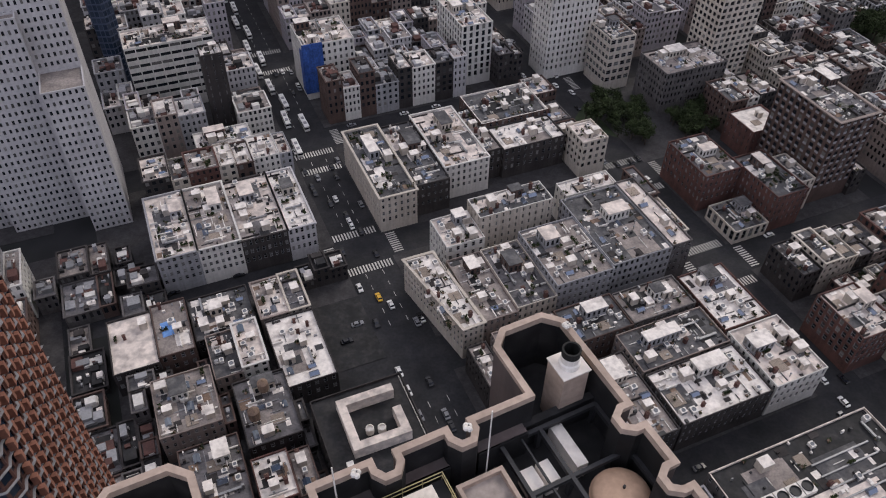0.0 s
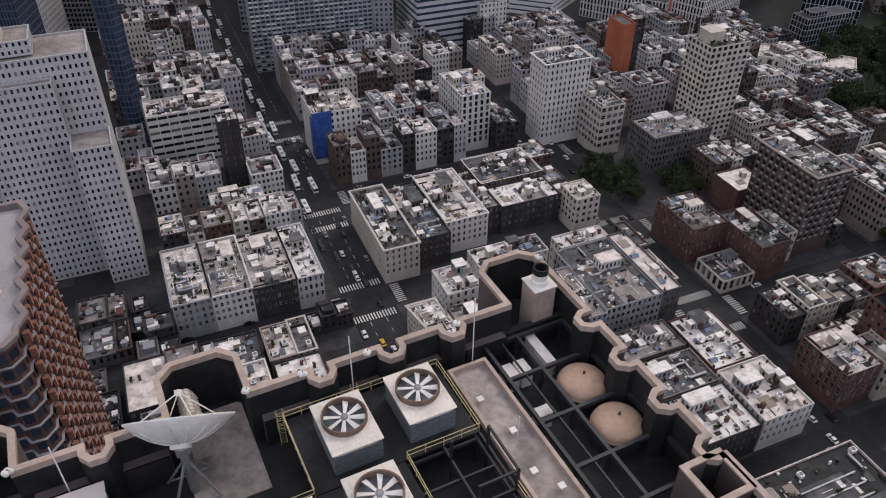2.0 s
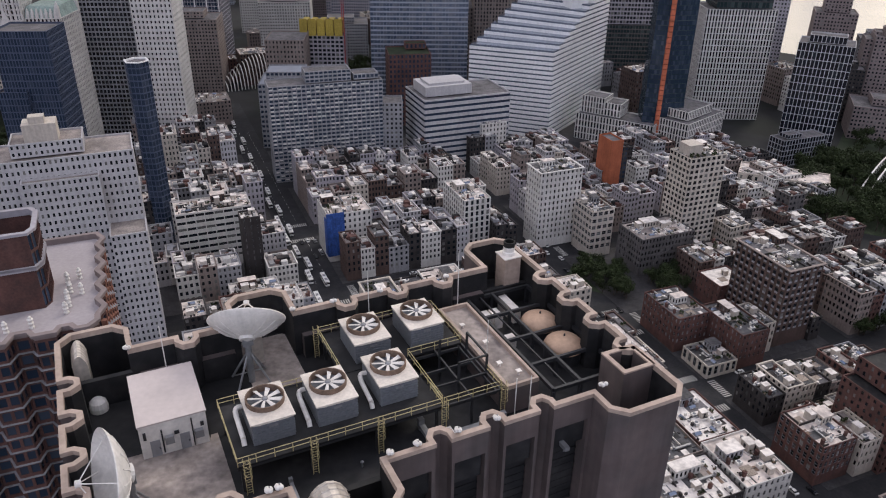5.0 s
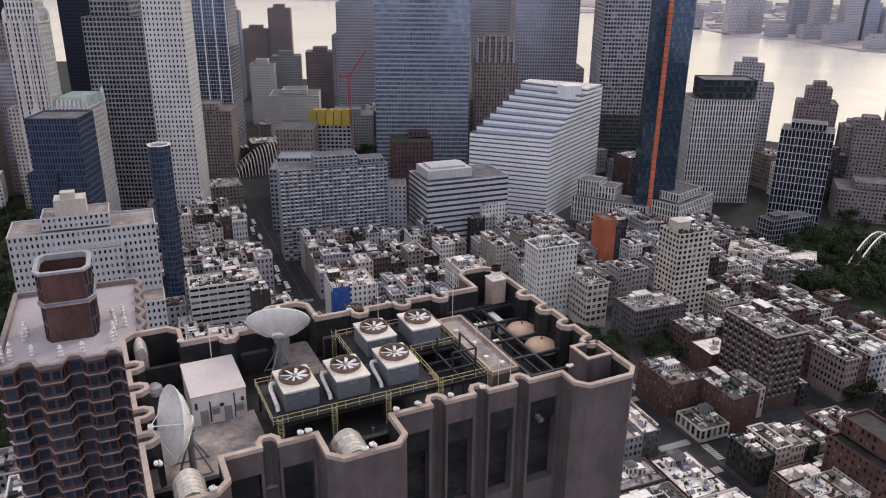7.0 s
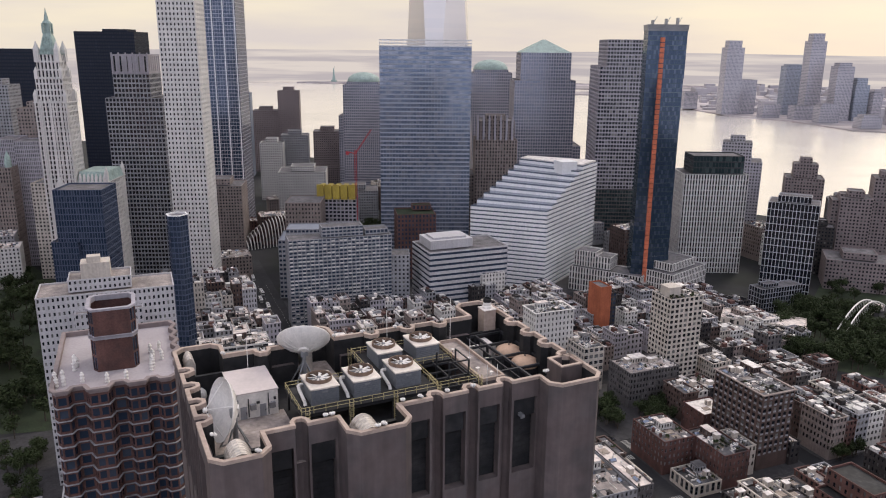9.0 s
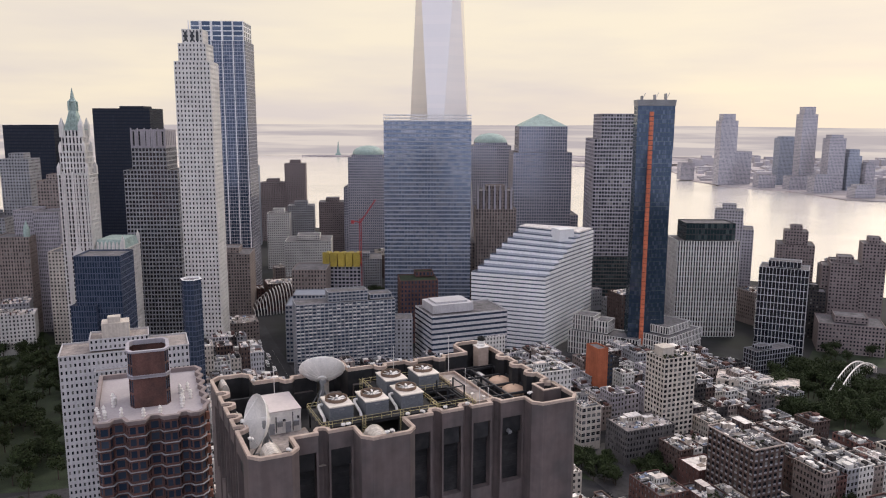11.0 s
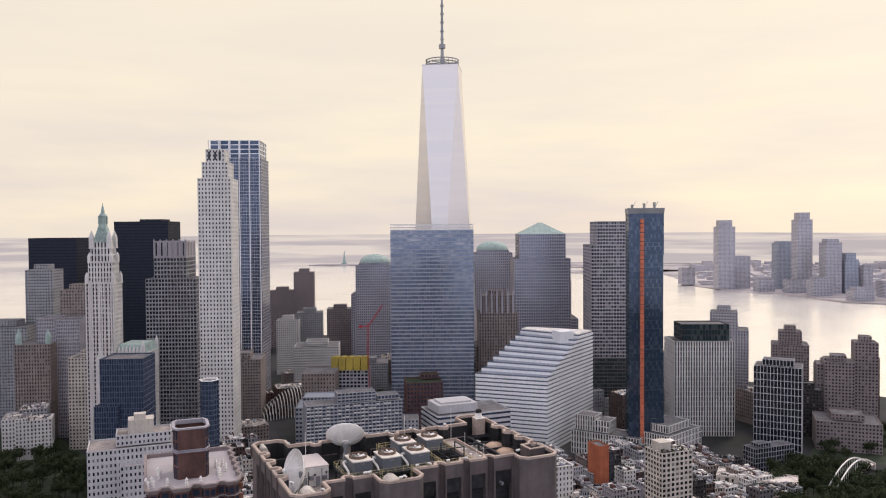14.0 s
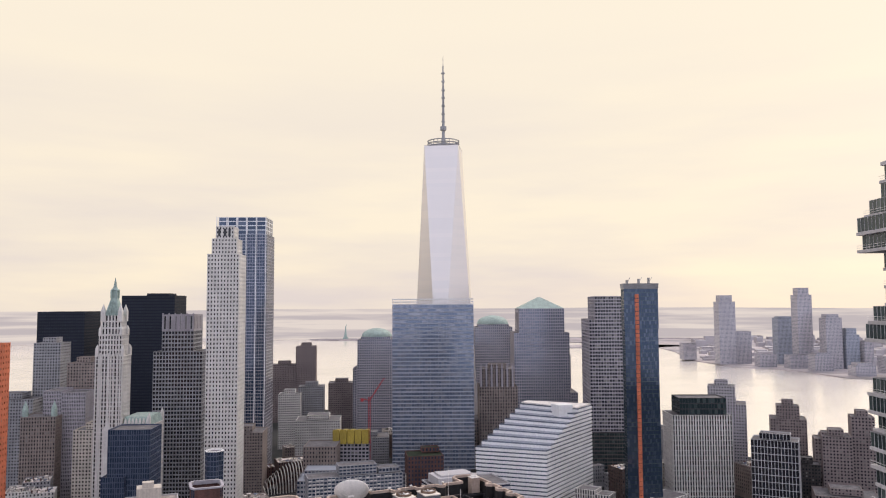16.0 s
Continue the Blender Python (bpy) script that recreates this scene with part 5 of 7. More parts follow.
def far_lot(u0, u1, v0, v1, h, wall, roof, bay, wf, sides, seed):
    """A far building laid into one joined mesh: walls with recessed windows, parapet, roof and roof boxes."""
    m = site(u0, v0, 0.1)
    w, d = u1 - u0, v1 - v0
    plan = [(0, 0), (w, 0), (w, d), (0, d)]
    g, panes, r = Geo(), [], random.Random(seed)
    shell(g, panes, plan, 0, h, bay, 3.7, wf, 0.55, 0.25, sides, h * 0.2)
    inner = rim(g, plan, h, 0.9, 0.35, 0.3)
    g.m = [far_slot(wall)] * len(g.f)
    g.face([(*p, h - 0.9) for p in inner], far_slot(roof))
    for corner, along, ww, wh in panes:
        g.face([corner, corner + along * ww, corner + along * ww + Vector((0, 0, wh)), corner + Vector((0, 0, wh))], far_slot("glass"))
    for k in range(int(w * d / 9) + 2):
        a, bb, hh = (r.uniform(0.7, 2.2), r.uniform(0.7, 2.4), r.uniform(0.6, 2.8)) if k % 3 == 0 else (r.uniform(0.15, 0.9), r.uniform(0.15, 0.9), r.uniform(0.3, 1.4))
        if w > 2 * a + 1.5 and d > 2 * bb + 1.5:
            x, y = r.uniform(a + 0.6, w - a - 0.6), r.uniform(bb + 0.6, d - bb - 0.6)
            g.box(x - a, y - bb, h - 0.9, x + a, y + bb, h - 0.9 + hh, far_slot(r.choice(["stone_white", "stone_grey", "brick_dark", "roof_white", "steel_grey", "tar", "brick_red"])))
    base = len(FAR.v)
    FAR.v.extend(tuple(m @ Vector(q)) for q in g.v)
    FAR.f.extend(tuple(base + i for i in f) for f in g.f)
    FAR.m.extend(g.m)


def infill(u0, u1, v0, v1, lo, hi, side=None, amount=1.1, walls=None):
    """Lots of uneven width in rows over a block, wherever nothing stands yet."""
    rows = max(2, round((v1 - v0 - 4) / 17))
    deep = (v1 - v0 - 4) / rows
    for k in range(rows):
        a = v0 + 2 + k * deep
        u = u0 + 1.5
        while u < u1 - 5:
            e = min(u + rng.uniform(6.5, 13), u1 - 1.5)
            if u1 - 1.5 - e < 5:
                e = u1 - 1.5
            b = a + deep - (rng.uniform(0.1, 3.0) if k % 2 else 0.1)
            far = v0 > 250 or u0 < -70 or u0 > 260 or v0 < 0
            if not any(u < q and e > p and a < s and b > r for p, q, r, s in TAKEN):
                wall_, roof_, high = rng.choice(walls or (WALLS_PALE if v0 > 250 else WALLS)), rng.choice(["roof_tan", "roof_grey", "roof_slate", "roof_cream", "roof_slate", "tar"] if u0 > 170 and v0 < 170 else ROOFS if u0 > -60 else ["roof_slate", "roof_grey", "roof_tan", "tar"]), rng.uniform(lo, hi) - (4 if rows > 2 and 0 < k < rows - 1 else 0)
                if far:
                    TAKEN.append((u, e, a, b))
                    far_lot(u, e - 0.05, a, b, high, wall_, roof_, rng.choice((2.3, 2.6, 3.0)), rng.uniform(0.38, 0.55), side or (0, 3), len(TAKEN))
                    u = e
                    continue
                block_house("old loft building with cluttered flat roof", u, e - 0.05, a, b, high, wall_, roof_,
                            each=False, bay=rng.choice((2.3, 2.6, 3.0)), wf=rng.uniform(0.38, 0.55), amount=amount, cornice=rng.choice((0, 0, 0.4)), group="old loft buildings", join=True,
                            **({"sides": side} if side else {}))
                u = e
            else:
                u += 2.0


for u0, u1, v0, v1, lo, hi in ((49, 157, -58, 25, 12, 18), (49, 157, 40, 98, 12, 16), (49, 157, 114, 160, 14, 20), (49, 157, 174, 240, 14, 20), (49, 157, 256, 320, 16, 26), (49, 157, 334, 400, 18, 30),
                               (178, 255, -40, 26, 12, 18), (178, 255, 40, 98, 12, 18), (214, 255, 118, 160, 12, 18), (178, 255, 177, 240, 14, 20), (178, 255, 256, 320, 16, 26), (178, 255, 334, 398, 16, 28),
                               (269, 344, 40, 98, 14, 20), (269, 344, 114, 160, 18, 26), (269, 344, 174, 240, 16, 24), (269, 344, 256, 320, 14, 24), (269, 330, 334, 380, 14, 24),
                               (-56, 25, 62, 98, 11, 16), (-56, 25, 114, 158, 11, 16), (-56, 25, 200, 240, 14, 20), (-50, 25, 256, 320, 16, 26), (-50, 22, 334, 400, 20, 36), (-50, 18, 414, 480, 24, 44)):
    infill(u0, u1, v0, v1, lo, hi, (0, 1, 3) if u1 < 30 else None)
infill(-77, -56, 62, 205, 6, 11, (0, 1), 0.8, ["brick_dark", "brick_brown", "stone_dim"])
infill(350, 398, 300, 372, 10, 18)
infill(350, 384, 232, 296, 12, 20)
for u0, u1, v0, v1, lo, hi in ((-158, -92, -50, 8, 14, 30), (-158, -84, 62, 118, 14, 30), (-158, -84, 137, 200, 12, 24)):
    infill(u0, u1, v0, v1, lo, hi, (0, 1))
# low dark sheds, netted roofs and yards that crowd the gaps behind the telephone tower
r9 = random.Random(61)
v = 58.0
while v < 157:
    deep = r9.uniform(6.5, 9.5)
    u = -57.0
    while u < 26:
        e = u + r9.uniform(5, 9)
        top = min(e, 26.5)
        clear = [s for s in (1.0, 0.6, 0.35) if not any(u < q and u + (top - u) * s > p and v < d and v + deep > c for p, q, c, d in TAKEN)]
        if clear and (top - u) * clear[0] > 2.2:
            top = u + (top - u) * clear[0]
            TAKEN.append((u, top, v, v + deep))
            far_lot(u, top - 0.05, v, v + deep - 0.05, r9.choice((5, 6.5, 8, 9.5, 11)), r9.choice(("brick_dark", "brick_dark", "brick_brown", "stone_dim")), r9.choice(("tar", "tar", "roof_slate", "roof_slate", "roof_grey")),
                    2.6, 0.4, (0, 1), len(TAKEN))
            u = top
        else:
            u += 1.0
    v += deep
v = 158.0
while v < 200:
    deep, u = r9.uniform(7, 11), -96.0
    while u < -42:
        e = u + r9.uniform(6, 12)
        if not any(u < q and e > p and v < d and v + deep > c for p, q, c, d in TAKEN) and r9.random() < 0.85:
            far_lot(u, e - 0.4, v, v + deep - 0.4, r9.choice((5, 7, 9, 12, 16)), r9.choice(("brick_dark", "brick_dark", "stone_dim")), r9.choice(("tar", "tar", "roof_slate", "roof_grey")), 2.6, 0.4, (0, 1), int(u * 11 + v * 5) + 4000)
        u = e
    v += deep
ob = tagged(new("distant_lofts", FAR.mesh("distant_lofts", mats(FAR_MATS))), "crowded old loft buildings with pale cluttered roofs", "buildings", kind="stuff")



# ---- towers of the downtown skyline, in world metres ----
def tier(ob, plan, z0, z1, wall, glass, bay, storey, wf, hf, deep=0.25, sides=None, roof="roof_grey", trim=None, lip=0.0, rise=1.0):
    g, panes = Geo(), []
    shell(g, panes, plan, z0, z1, bay, storey, wf, hf, deep, sides)
    part("wall", g, wall, ob)
    glaze(ob, panes, glass, False)
    g = Geo()
    ii = rim(g, plan, z1, rise, 0.5, lip)
    part("parapet", g, trim or wall, ob)
    g = Geo()
    g.face([(*p, z1 - rise + 0.004) for p in ii])
    part("roof", g, roof, ob)


def rect(x0, y0, x1, y1):
    return [(x0, y0), (x1, y0), (x1, y1), (x0, y1)]


def skyscraper(label, x, y, turn, tiers, wall, glass, bay=3, storey=3.8, wf=0.5, hf=0.55, name="office_tower", category="skyscraper", **more):
    """tiers: (x0, y0, x1, y1, z0, z1) in the tower's own metres."""
    ob = thing(name, label, category, pose(x, y, 0, 0, 0, turn))
    for x0, y0, x1, y1, z0, z1 in tiers:
        tier(ob, rect(x0, y0, x1, y1), z0, z1, wall, glass, bay, storey, wf, hf, **more)
    return ob


# tallest tower: a square base that turns into a square set at 45 degrees
wtc = thing("tallest_tower", "tall tapering mirror-glass tower with ring and spire", "skyscraper", pose(-7.5, 753, 0, 0, 0, -7))
g = Geo()
half = 62 / 2 * math.sqrt(2)
base = [(0, -half), (half, 0), (0, half), (-half, 0)]
topq = [(-22, -22), (22, -22), (22, 22), (-22, 22)]
g.prism(base, 0, 57)
part("podium", g, "stone_grey", wtc)
LV = 72


def wtc_ring(k):
    """An octagon at a fraction k of the height, on the eight tall triangles."""
    pts = []
    for i in range(4):
        a, b = Vector(base[i]), Vector(base[(i + 1) % 4])
        c0, c1 = Vector(topq[i]), Vector(topq[(i + 1) % 4])
        pts += [a.lerp(c0, k), a.lerp(c1, k)]
    return pts


g, gb = Geo(), Geo()
for j in range(LV):
    lo, hi = wtc_ring(j / LV), wtc_ring((j + 0.86) / LV)
    z0, z1 = 57 + 360 * j / LV, 57 + 360 * (j + 0.86) / LV
    z2 = 57 + 360 * (j + 1) / LV
    hj = wtc_ring((j + 1) / LV)
    for i in range(8):
        a, b = i, (i + 1) % 8
        if (lo[a] - lo[b]).length + (hj[a] - hj[b]).length < 0.05:
            continue
        g.face([(*lo[a], z0), (*lo[b], z0), (*hi[b], z1), (*hi[a], z1)])
        gb.face([(*hi[a], z1), (*hi[b], z1), (*hj[b], z2), (*hj[a], z2)])
tagged(part("curtain_wall", g, "glass_mirror", wtc, "pale mirror glass bands"), kind="stuff")
tagged(part("floor_band", gb, "glass_mirror", wtc, "slightly darker floor bands"), kind="stuff")
g = Geo()
rim(g, topq, 417, 2, 1.0, 0.3)
g.face([(*p, 415.5) for p in inset(topq, 1)])
part("parapet", g, "stone_pale", wtc)
g = Geo()
for k in range(9):
    g.box(-14 + k * 3.2, -24.6, 345, -12.6 + k * 3.2, -23.0, 371)
part("louvre_bay", g, "far_blue", wtc, "grid of darker upper louvres")
g = Geo()
for z in (419, 422.5, 426):
    for i in range(32):
        a0, a1 = i * math.tau / 32, (i + 1) * math.tau / 32
        g.rod((20.5 * math.cos(a0), 20.5 * math.sin(a0), z), (20.5 * math.cos(a1), 20.5 * math.sin(a1), z), 0.7, 5)
for i in range(24):
    a = i * math.tau / 24
    g.rod((20.5 * math.cos(a), 20.5 * math.sin(a), 415.5), (20.5 * math.cos(a), 20.5 * math.sin(a), 426), 0.35, 4)
    if i % 4 == 0:
        g.rod((20.5 * math.cos(a), 20.5 * math.sin(a), 422), (0, 0, 424), 0.5, 4)
part("beacon_ring", g, "steel_grey", wtc, "dark open communication ring")
g = Geo()
for z0, z1, r0, r1 in ((415.5, 441, 2.6, 1.9), (441, 446, 4.2, 4.2), (446, 500, 1.8, 1.3), (500, 528, 1.2, 0.8), (528, 541, 0.5, 0.2)):
    g.rod((0, 0, z0), (0, 0, z1), r0, 10, r2=r1)
for z in (452, 462, 473, 484, 494, 506, 517):
    g.rod((0, 0, z), (0, 0, z + 1.6), 2.4, 10)
part("spire", g, "steel_grey", wtc, "slim banded grey spire")

w7 = skyscraper("broad pale-blue glass office tower with open crown", -62, 590, 1.0, [(0, 0, 88, 50, 0, 212)], "far_blue", "glass_pale", 2.9, 4.1, 0.93, 0.66, deep=0.15)
g = Geo()
for z in (1, 3.5, 6.5):
    rim(g, rect(0, 0, 88, 50), z, 1.1, 1.2, 0.2)
    g.prism(rect(0, 0, 88, 0.4), z - 1, z)
    g.prism(rect(0, 0.4, 0.4, 50), z - 1, z)
    g.prism(rect(87.6, 0.4, 88, 50), z - 1, z)
for k in range(31):
    g.box(k * 2.9 + 0.1, 0.1, -0.9, k * 2.9 + 0.5, 0.5, 6.5)
part("crown_frame", g, "band_white", w7, "white open louvred crown", pose(0, 0, 212))

# domed and pyramid-topped towers by the water
ob = skyscraper("granite tower with stepped shoulders and pyramid roof", 84, 772, 0.5, [(0, 0, 73, 66, 0, 174), (7, 3, 67, 60, 174, 206), (-6, 6, 84, 70, 0, 95)], "stone_mauve", "glass_pale", 3.0, 3.9, 0.66, 0.66, roof="roof_grey")
g = Geo()
g.prism(rect(7, 3, 67, 60), 206, 221, top=rect(35, 30, 39, 33))
part("pyramid_roof", g, "copper", ob, "pale green copper pyramid roof")
for x, y, w, h, dm, nm in ((36, 900, 56, 178, 24, "granite tower with a green copper dome"), (-145, 950, 56, 158, 24, "stepped granite tower with a low dome")):
    ob = skyscraper(nm, x, y, 0.5, [(0, 0, w, 52, 0, h), (5, 4, w - 5, 48, h, h + 4), (-8, 8, w + 8, 60, 0, h * 0.72)], "stone_mauve", "glass_pale", 3.0, 3.9, 0.62, 0.62)
    g = Geo()
    g.lathe([(dm * math.cos(a), h + 4 + 13 * math.sin(a)) for a in np.linspace(0, 1.56, 9)], 28, at=(w / 2, 26, 0))
    d = part("dome", g, "copper", ob, "pale green copper dome")
    for poly in d.data.polygons:
        poly.use_smooth = True
ob = skyscraper("brown art-deco tower with crenellated crown", 33, 640, 1.0, [(0, 0, 44, 40, 0, 118), (3, 3, 41, 37, 118, 138), (12, 10, 32, 30, 138, 143), (-12, 6, 56, 48, 0, 80)], "stone_tan", "glass", 2.9, 3.6, 0.46, 0.6)
for k in range(7):
    g = Geo()
    g.box(1.5 + k * 6, 0.8, 118, 3.6 + k * 6, 2.8, 141)
    g.box(1.9 + k * 6, 1.1, 141, 3.2 + k * 6, 2.5, 144)
    part("crown_pier", g, "stone_mauve", ob)
skyscraper("long grey gridded office tower with slim glass crown", 167, 682, -2.0, [(0, 0, 62, 70, 60, 193), (8, 6, 60, 66, 193, 221)], "stone_mauve", "glass", 3.2, 4.1, 0.76, 0.62)
skyscraper("glass podium of the gridded office tower", 164, 678, -2.0, [(0, 0, 68, 78, 0, 60)], "stone_dim", "glass_green", 3.0, 4.4, 0.85, 0.7)
skyscraper("grey stepped riverside tower", 150, 850, 0.0, [(0, 0, 20, 40, 0, 140), (4, 4, 18, 36, 140, 152)], "stone_mauve", "glass", 3.0, 3.6, 0.5, 0.5)

# blue residential tower under construction with an orange hoist
m111 = thing("blue_tower", "dark blue flared glass tower with an orange builders' hoist", "skyscraper", pose(164.6, 480, 0))
prev = None
plan0 = [(0, 4), (12, 0), (33, 5), (34, 24), (20, 32), (2, 26)]


def flare(k):
    f = 1.0 - 0.05 * math.sin(k * 2.4) + 0.10 * max(0, k - 0.72)
    return [(17 + (x - 17) * f, 16 + (y - 16) * f) for x, y in plan0]


for j in range(6):
    z0, z1 = 226 * j / 6, 226 * (j + 1) / 6
    g, panes = Geo(), []
    shell(g, panes, flare((j + 0.5) / 6), z0, z1, 1.9, 3.8, 0.93, 0.88, 0.1)
    part("wall", g, "glass_green", m111)
    glaze(m111, panes, "glass_blue", False)
g = Geo()
g.prism(flare(1), 226, 231, top=inset(flare(1), -0.5))
part("crown", g, "steel_grey", m111)
g = Geo()
for k in range(54):
    g.box(9.4, -2.6, k * 4.1, 12.6, -0.2, k * 4.1 + 3.5)
part("hoist_tower", g, "hoist_orange", m111, "orange builders' hoist up the whole facade")
for x, y in ((4, 6), (16, 10), (26, 12)):
    g = Geo()
    g.box(x, y, 231, x + 1.0, y + 6, 234 + x * 0.1)
    g.rod((x, y, 231), (x + 3, y, 237), 0.2, 5)
    part("site_equipment", g, "steel_grey", m111)

# terraced white office building
ter = thing("terraced_office", "white stepped office building with ribbon windows", "office building", pose(0, 0, 0))
N_, R_, B_, L_ = (92, 500), (152, 592), (86, 622), (25, 524)
floors = 27
for k in range(floors):
    z0, z1 = k * 3.85, (k + 1) * 3.85
    cut = max(0, k - 18) / 9 * 0.95
    n1 = (N_[0] + (R_[0] - N_[0]) * cut * 0.8, N_[1] + (R_[1] - N_[1]) * cut * 0.8)
    l1 = (L_[0] + (B_[0] - L_[0]) * cut + 0.0, L_[1] + (B_[1] - L_[1]) * cut)
    fp = [n1, R_, B_, l1]
    g = Geo()
    g.prism(fp, z0, z0 + 2.5)
    part("spandrel", g, "band_white", ter)
    g = Geo()
    g.prism(inset(fp, 0.5), z0 + 2.5, z1)
    part("ribbon_window", g, "glass_pale", ter)
g = Geo()
g.prism(inset(fp, 0.8), floors * 3.85, floors * 3.85 + 1.2)
part("roof", g, "roof_white", ter)
g = Geo()
g.prism([(112, 556), (127, 562), (121, 578), (106, 572)], 84, 108)
part("lift_core", g, "band_white", ter)


def striped(label, m, plan, h, floors, wall, glass, solid=0.5, roof="roof_grey", name="office_building"):
    ob = thing(name, label, "office building", m)
    for k in range(floors):
        z0, z1 = h * k / floors, h * (k + 1) / floors
        g = Geo()
        g.prism(plan, z0, z0 + (z1 - z0) * solid)
        part("spandrel", g, wall, ob)
        g = Geo()
        g.prism(inset(plan, 0.35), z0 + (z1 - z0) * solid, z1)
        part("ribbon_window", g, glass, ob)
    g = Geo()
    ii = rim(g, plan, h + 1.2, 1.0, 0.5, 0.0)
    for i in range(len(plan)):
        j = (i + 1) % len(plan)
        g.face([(*plan[i], h), (*plan[j], h), (*plan[j], h + 1.2), (*plan[i], h + 1.2)])
    part("parapet", g, wall, ob)
    g = Geo()
    g.face([(*p, h + 0.2) for p in ii])
    part("roof", g, roof, ob)
    return ob


ob = striped("blue and white banded office block with roof plant", site(146, 388), rect(0, 0, 68, 40), 56, 13, "stone_pale", "glass_blue", 0.56)
TAKEN.append((140, 220, 380, 432))
g = Geo()
g.prism(rect(4, 8, 40, 34), 57, 64)
g.prism(rect(8, 12, 36, 30), 64, 65.5)
part("roof_plant", g, "stone_pale", ob)

# gridded slab with dark and pale panels
sl = skyscraper("broad concrete slab with irregular pale window panels", -116, 398, 18.0, [(0, 0, 80, 22, 0, 70), (26, 3, 58, 19, 70, 78), (60, 4, 78, 18, 70, 74)], "stone_grey", "glass_blue", 3.2, 2.9, 0.8, 0.56, name="apartment_slab")
g = Geo()
r2 = random.Random(8)
for c in range(24):
    for r in range(23):
        if r2.random() < 0.5:
            g.box(0.5 + c * 3.2, -0.45, 1.4 + r * 3.0, 2.9 + c * 3.2, 0.12, 2.3 + r * 3.0)
tagged(part("pale_panels", g, "stone_white", sl, "scattered pale panels and balconies"), kind="stuff")
skyscraper("tan stone block behind the slab", -152, 560, 2, [(0, 0, 34, 40, 0, 66)], "stone_tan", "glass", 3.2, 4, 0.4, 0.5, name="office_building", category="office building")
skyscraper("blue-roofed grey office block", -140, 470, 4, [(0, 0, 44, 36, 0, 52), (6, 6, 36, 30, 52, 60)], "stone_grey", "glass_blue", 3.2, 4, 0.7, 0.5, roof="far_blue", name="office_building", category="office building")
skyscraper("pinkish brick block with a planted roof", -42, 529, 9, [(0, 0, 36, 32, 0, 62), (16, 18, 34, 30, 62, 67)], "brick_red", "glass_blue", 3.4, 4.2, 0.5, 0.6, roof="grass", name="office_building", category="office building")
skyscraper("small grey block beside the slab", -42, 425, 4, [(0, 0, 16, 20, 0, 52)], "stone_grey", "glass", 3.2, 3.4, 0.45, 0.5, name="office_building", category="office building")

# building site with yellow formwork and a red crane
con = skyscraper("concrete frame rising inside yellow formwork", -128, 600, 0, [(0, 0, 40, 30, 0, 62)], "stone_mauve", "glass", 4, 4, 0.7, 0.6, name="construction_site", category="building site")
for k in range(5):
    g = Geo()
    g.box(0.5 + k * 8, -1.5, 62, 7.4 + k * 8, 0, 77)
    g.box(1.5 + k * 8, 0, 62, 6.4 + k * 8, 24, 74)
    part("formwork", g, "scaffold_yellow", con, "yellow climbing formwork")
crane = thing("tower_crane", "thin red tower crane", "crane", pose(-88, 602, 0))
g = Geo()
for x, y in ((-0.9, -0.9), (0.9, -0.9), (0.9, 0.9), (-0.9, 0.9)):
    g.rod((x, y, 0), (x, y, 112), 0.22, 4)
for k in range(28):
    s = 0.9 if k % 2 else -0.9
    g.rod((-s, -0.9, k * 4), (s, -0.9, k * 4 + 4), 0.14, 4)
    g.rod((0.9, -s, k * 4), (0.9, s, k * 4 + 4), 0.14, 4)
part("mast", g, "crane_red", crane)
g = Geo()
for s in (-0.5, 0.5):
    g.rod((s, 0, 108), (16 + s, 0, 132), 0.3, 4)
    g.rod((s, 0, 108), (-9 + s, 0, 110), 0.4, 4)
g.box(-9.5, -1.5, 107, -6.5, 1.5, 110)
part("jib", g, "crane_red", crane)

# gothic white tower with green crown
wool = thing("gothic_tower", "white gothic stone tower with green copper crown", "skyscraper", pose(-297.5, 405, 0, 0, 0, 2))
tier(wool, rect(0.00, 0.00, 23.10, 17.36), 0, 171, "stone_white", "glass_black", 2.5, 3.6, 0.5, 0.72, deep=0.6, trim="stone_white", lip=0.5)
tier(wool, rect(1.85, 1.24, 21.25, 16.12), 171, 188, "stone_white", "glass_black", 2.5, 4.2, 0.5, 0.72, deep=0.6, trim="stone_white", lip=0.4)
tier(wool, rect(3.54, 2.48, 19.56, 14.88), 188, 205, "stone_white", "glass_black", 2.6, 5.6, 0.5, 0.8, deep=0.6, trim="copper", lip=0.4)
tier(wool, rect(0.3, 1.6, 46, 36), 0, 112, "stone_white", "glass_black", 2.6, 3.6, 0.5, 0.66, deep=0.5, trim="stone_white", lip=0.4)
g = Geo()
g.prism(rect(23.4, 2.0, 45.6, 35.6), 112, 119, top=rect(24, 5, 43.6, 33))
part("mansard", g, "copper", wool, "green copper mansard roof")
for x in range(7):
    g = Geo()
    g.prism(rect(24.6 + x * 3.0, 1.4, 26.4 + x * 3.0, 3.4), 112, 114.5)
    g.prism(rect(24.6 + x * 3.0, 1.4, 26.4 + x * 3.0, 3.4), 114.5, 118, top=rect(25.4 + x * 3.0, 1.8, 25.6 + x * 3.0, 3.0))
    part("dormer", g, "stone_white", wool, "pointed white dormer")
g = Geo()
g.prism(rect(7.70, -0.87, 15.40, 0.00), 0, 108)
g.prism(rect(7.70, -0.87, 15.40, 0.00), 108, 117, top=rect(11.40, -0.74, 11.70, -0.12))
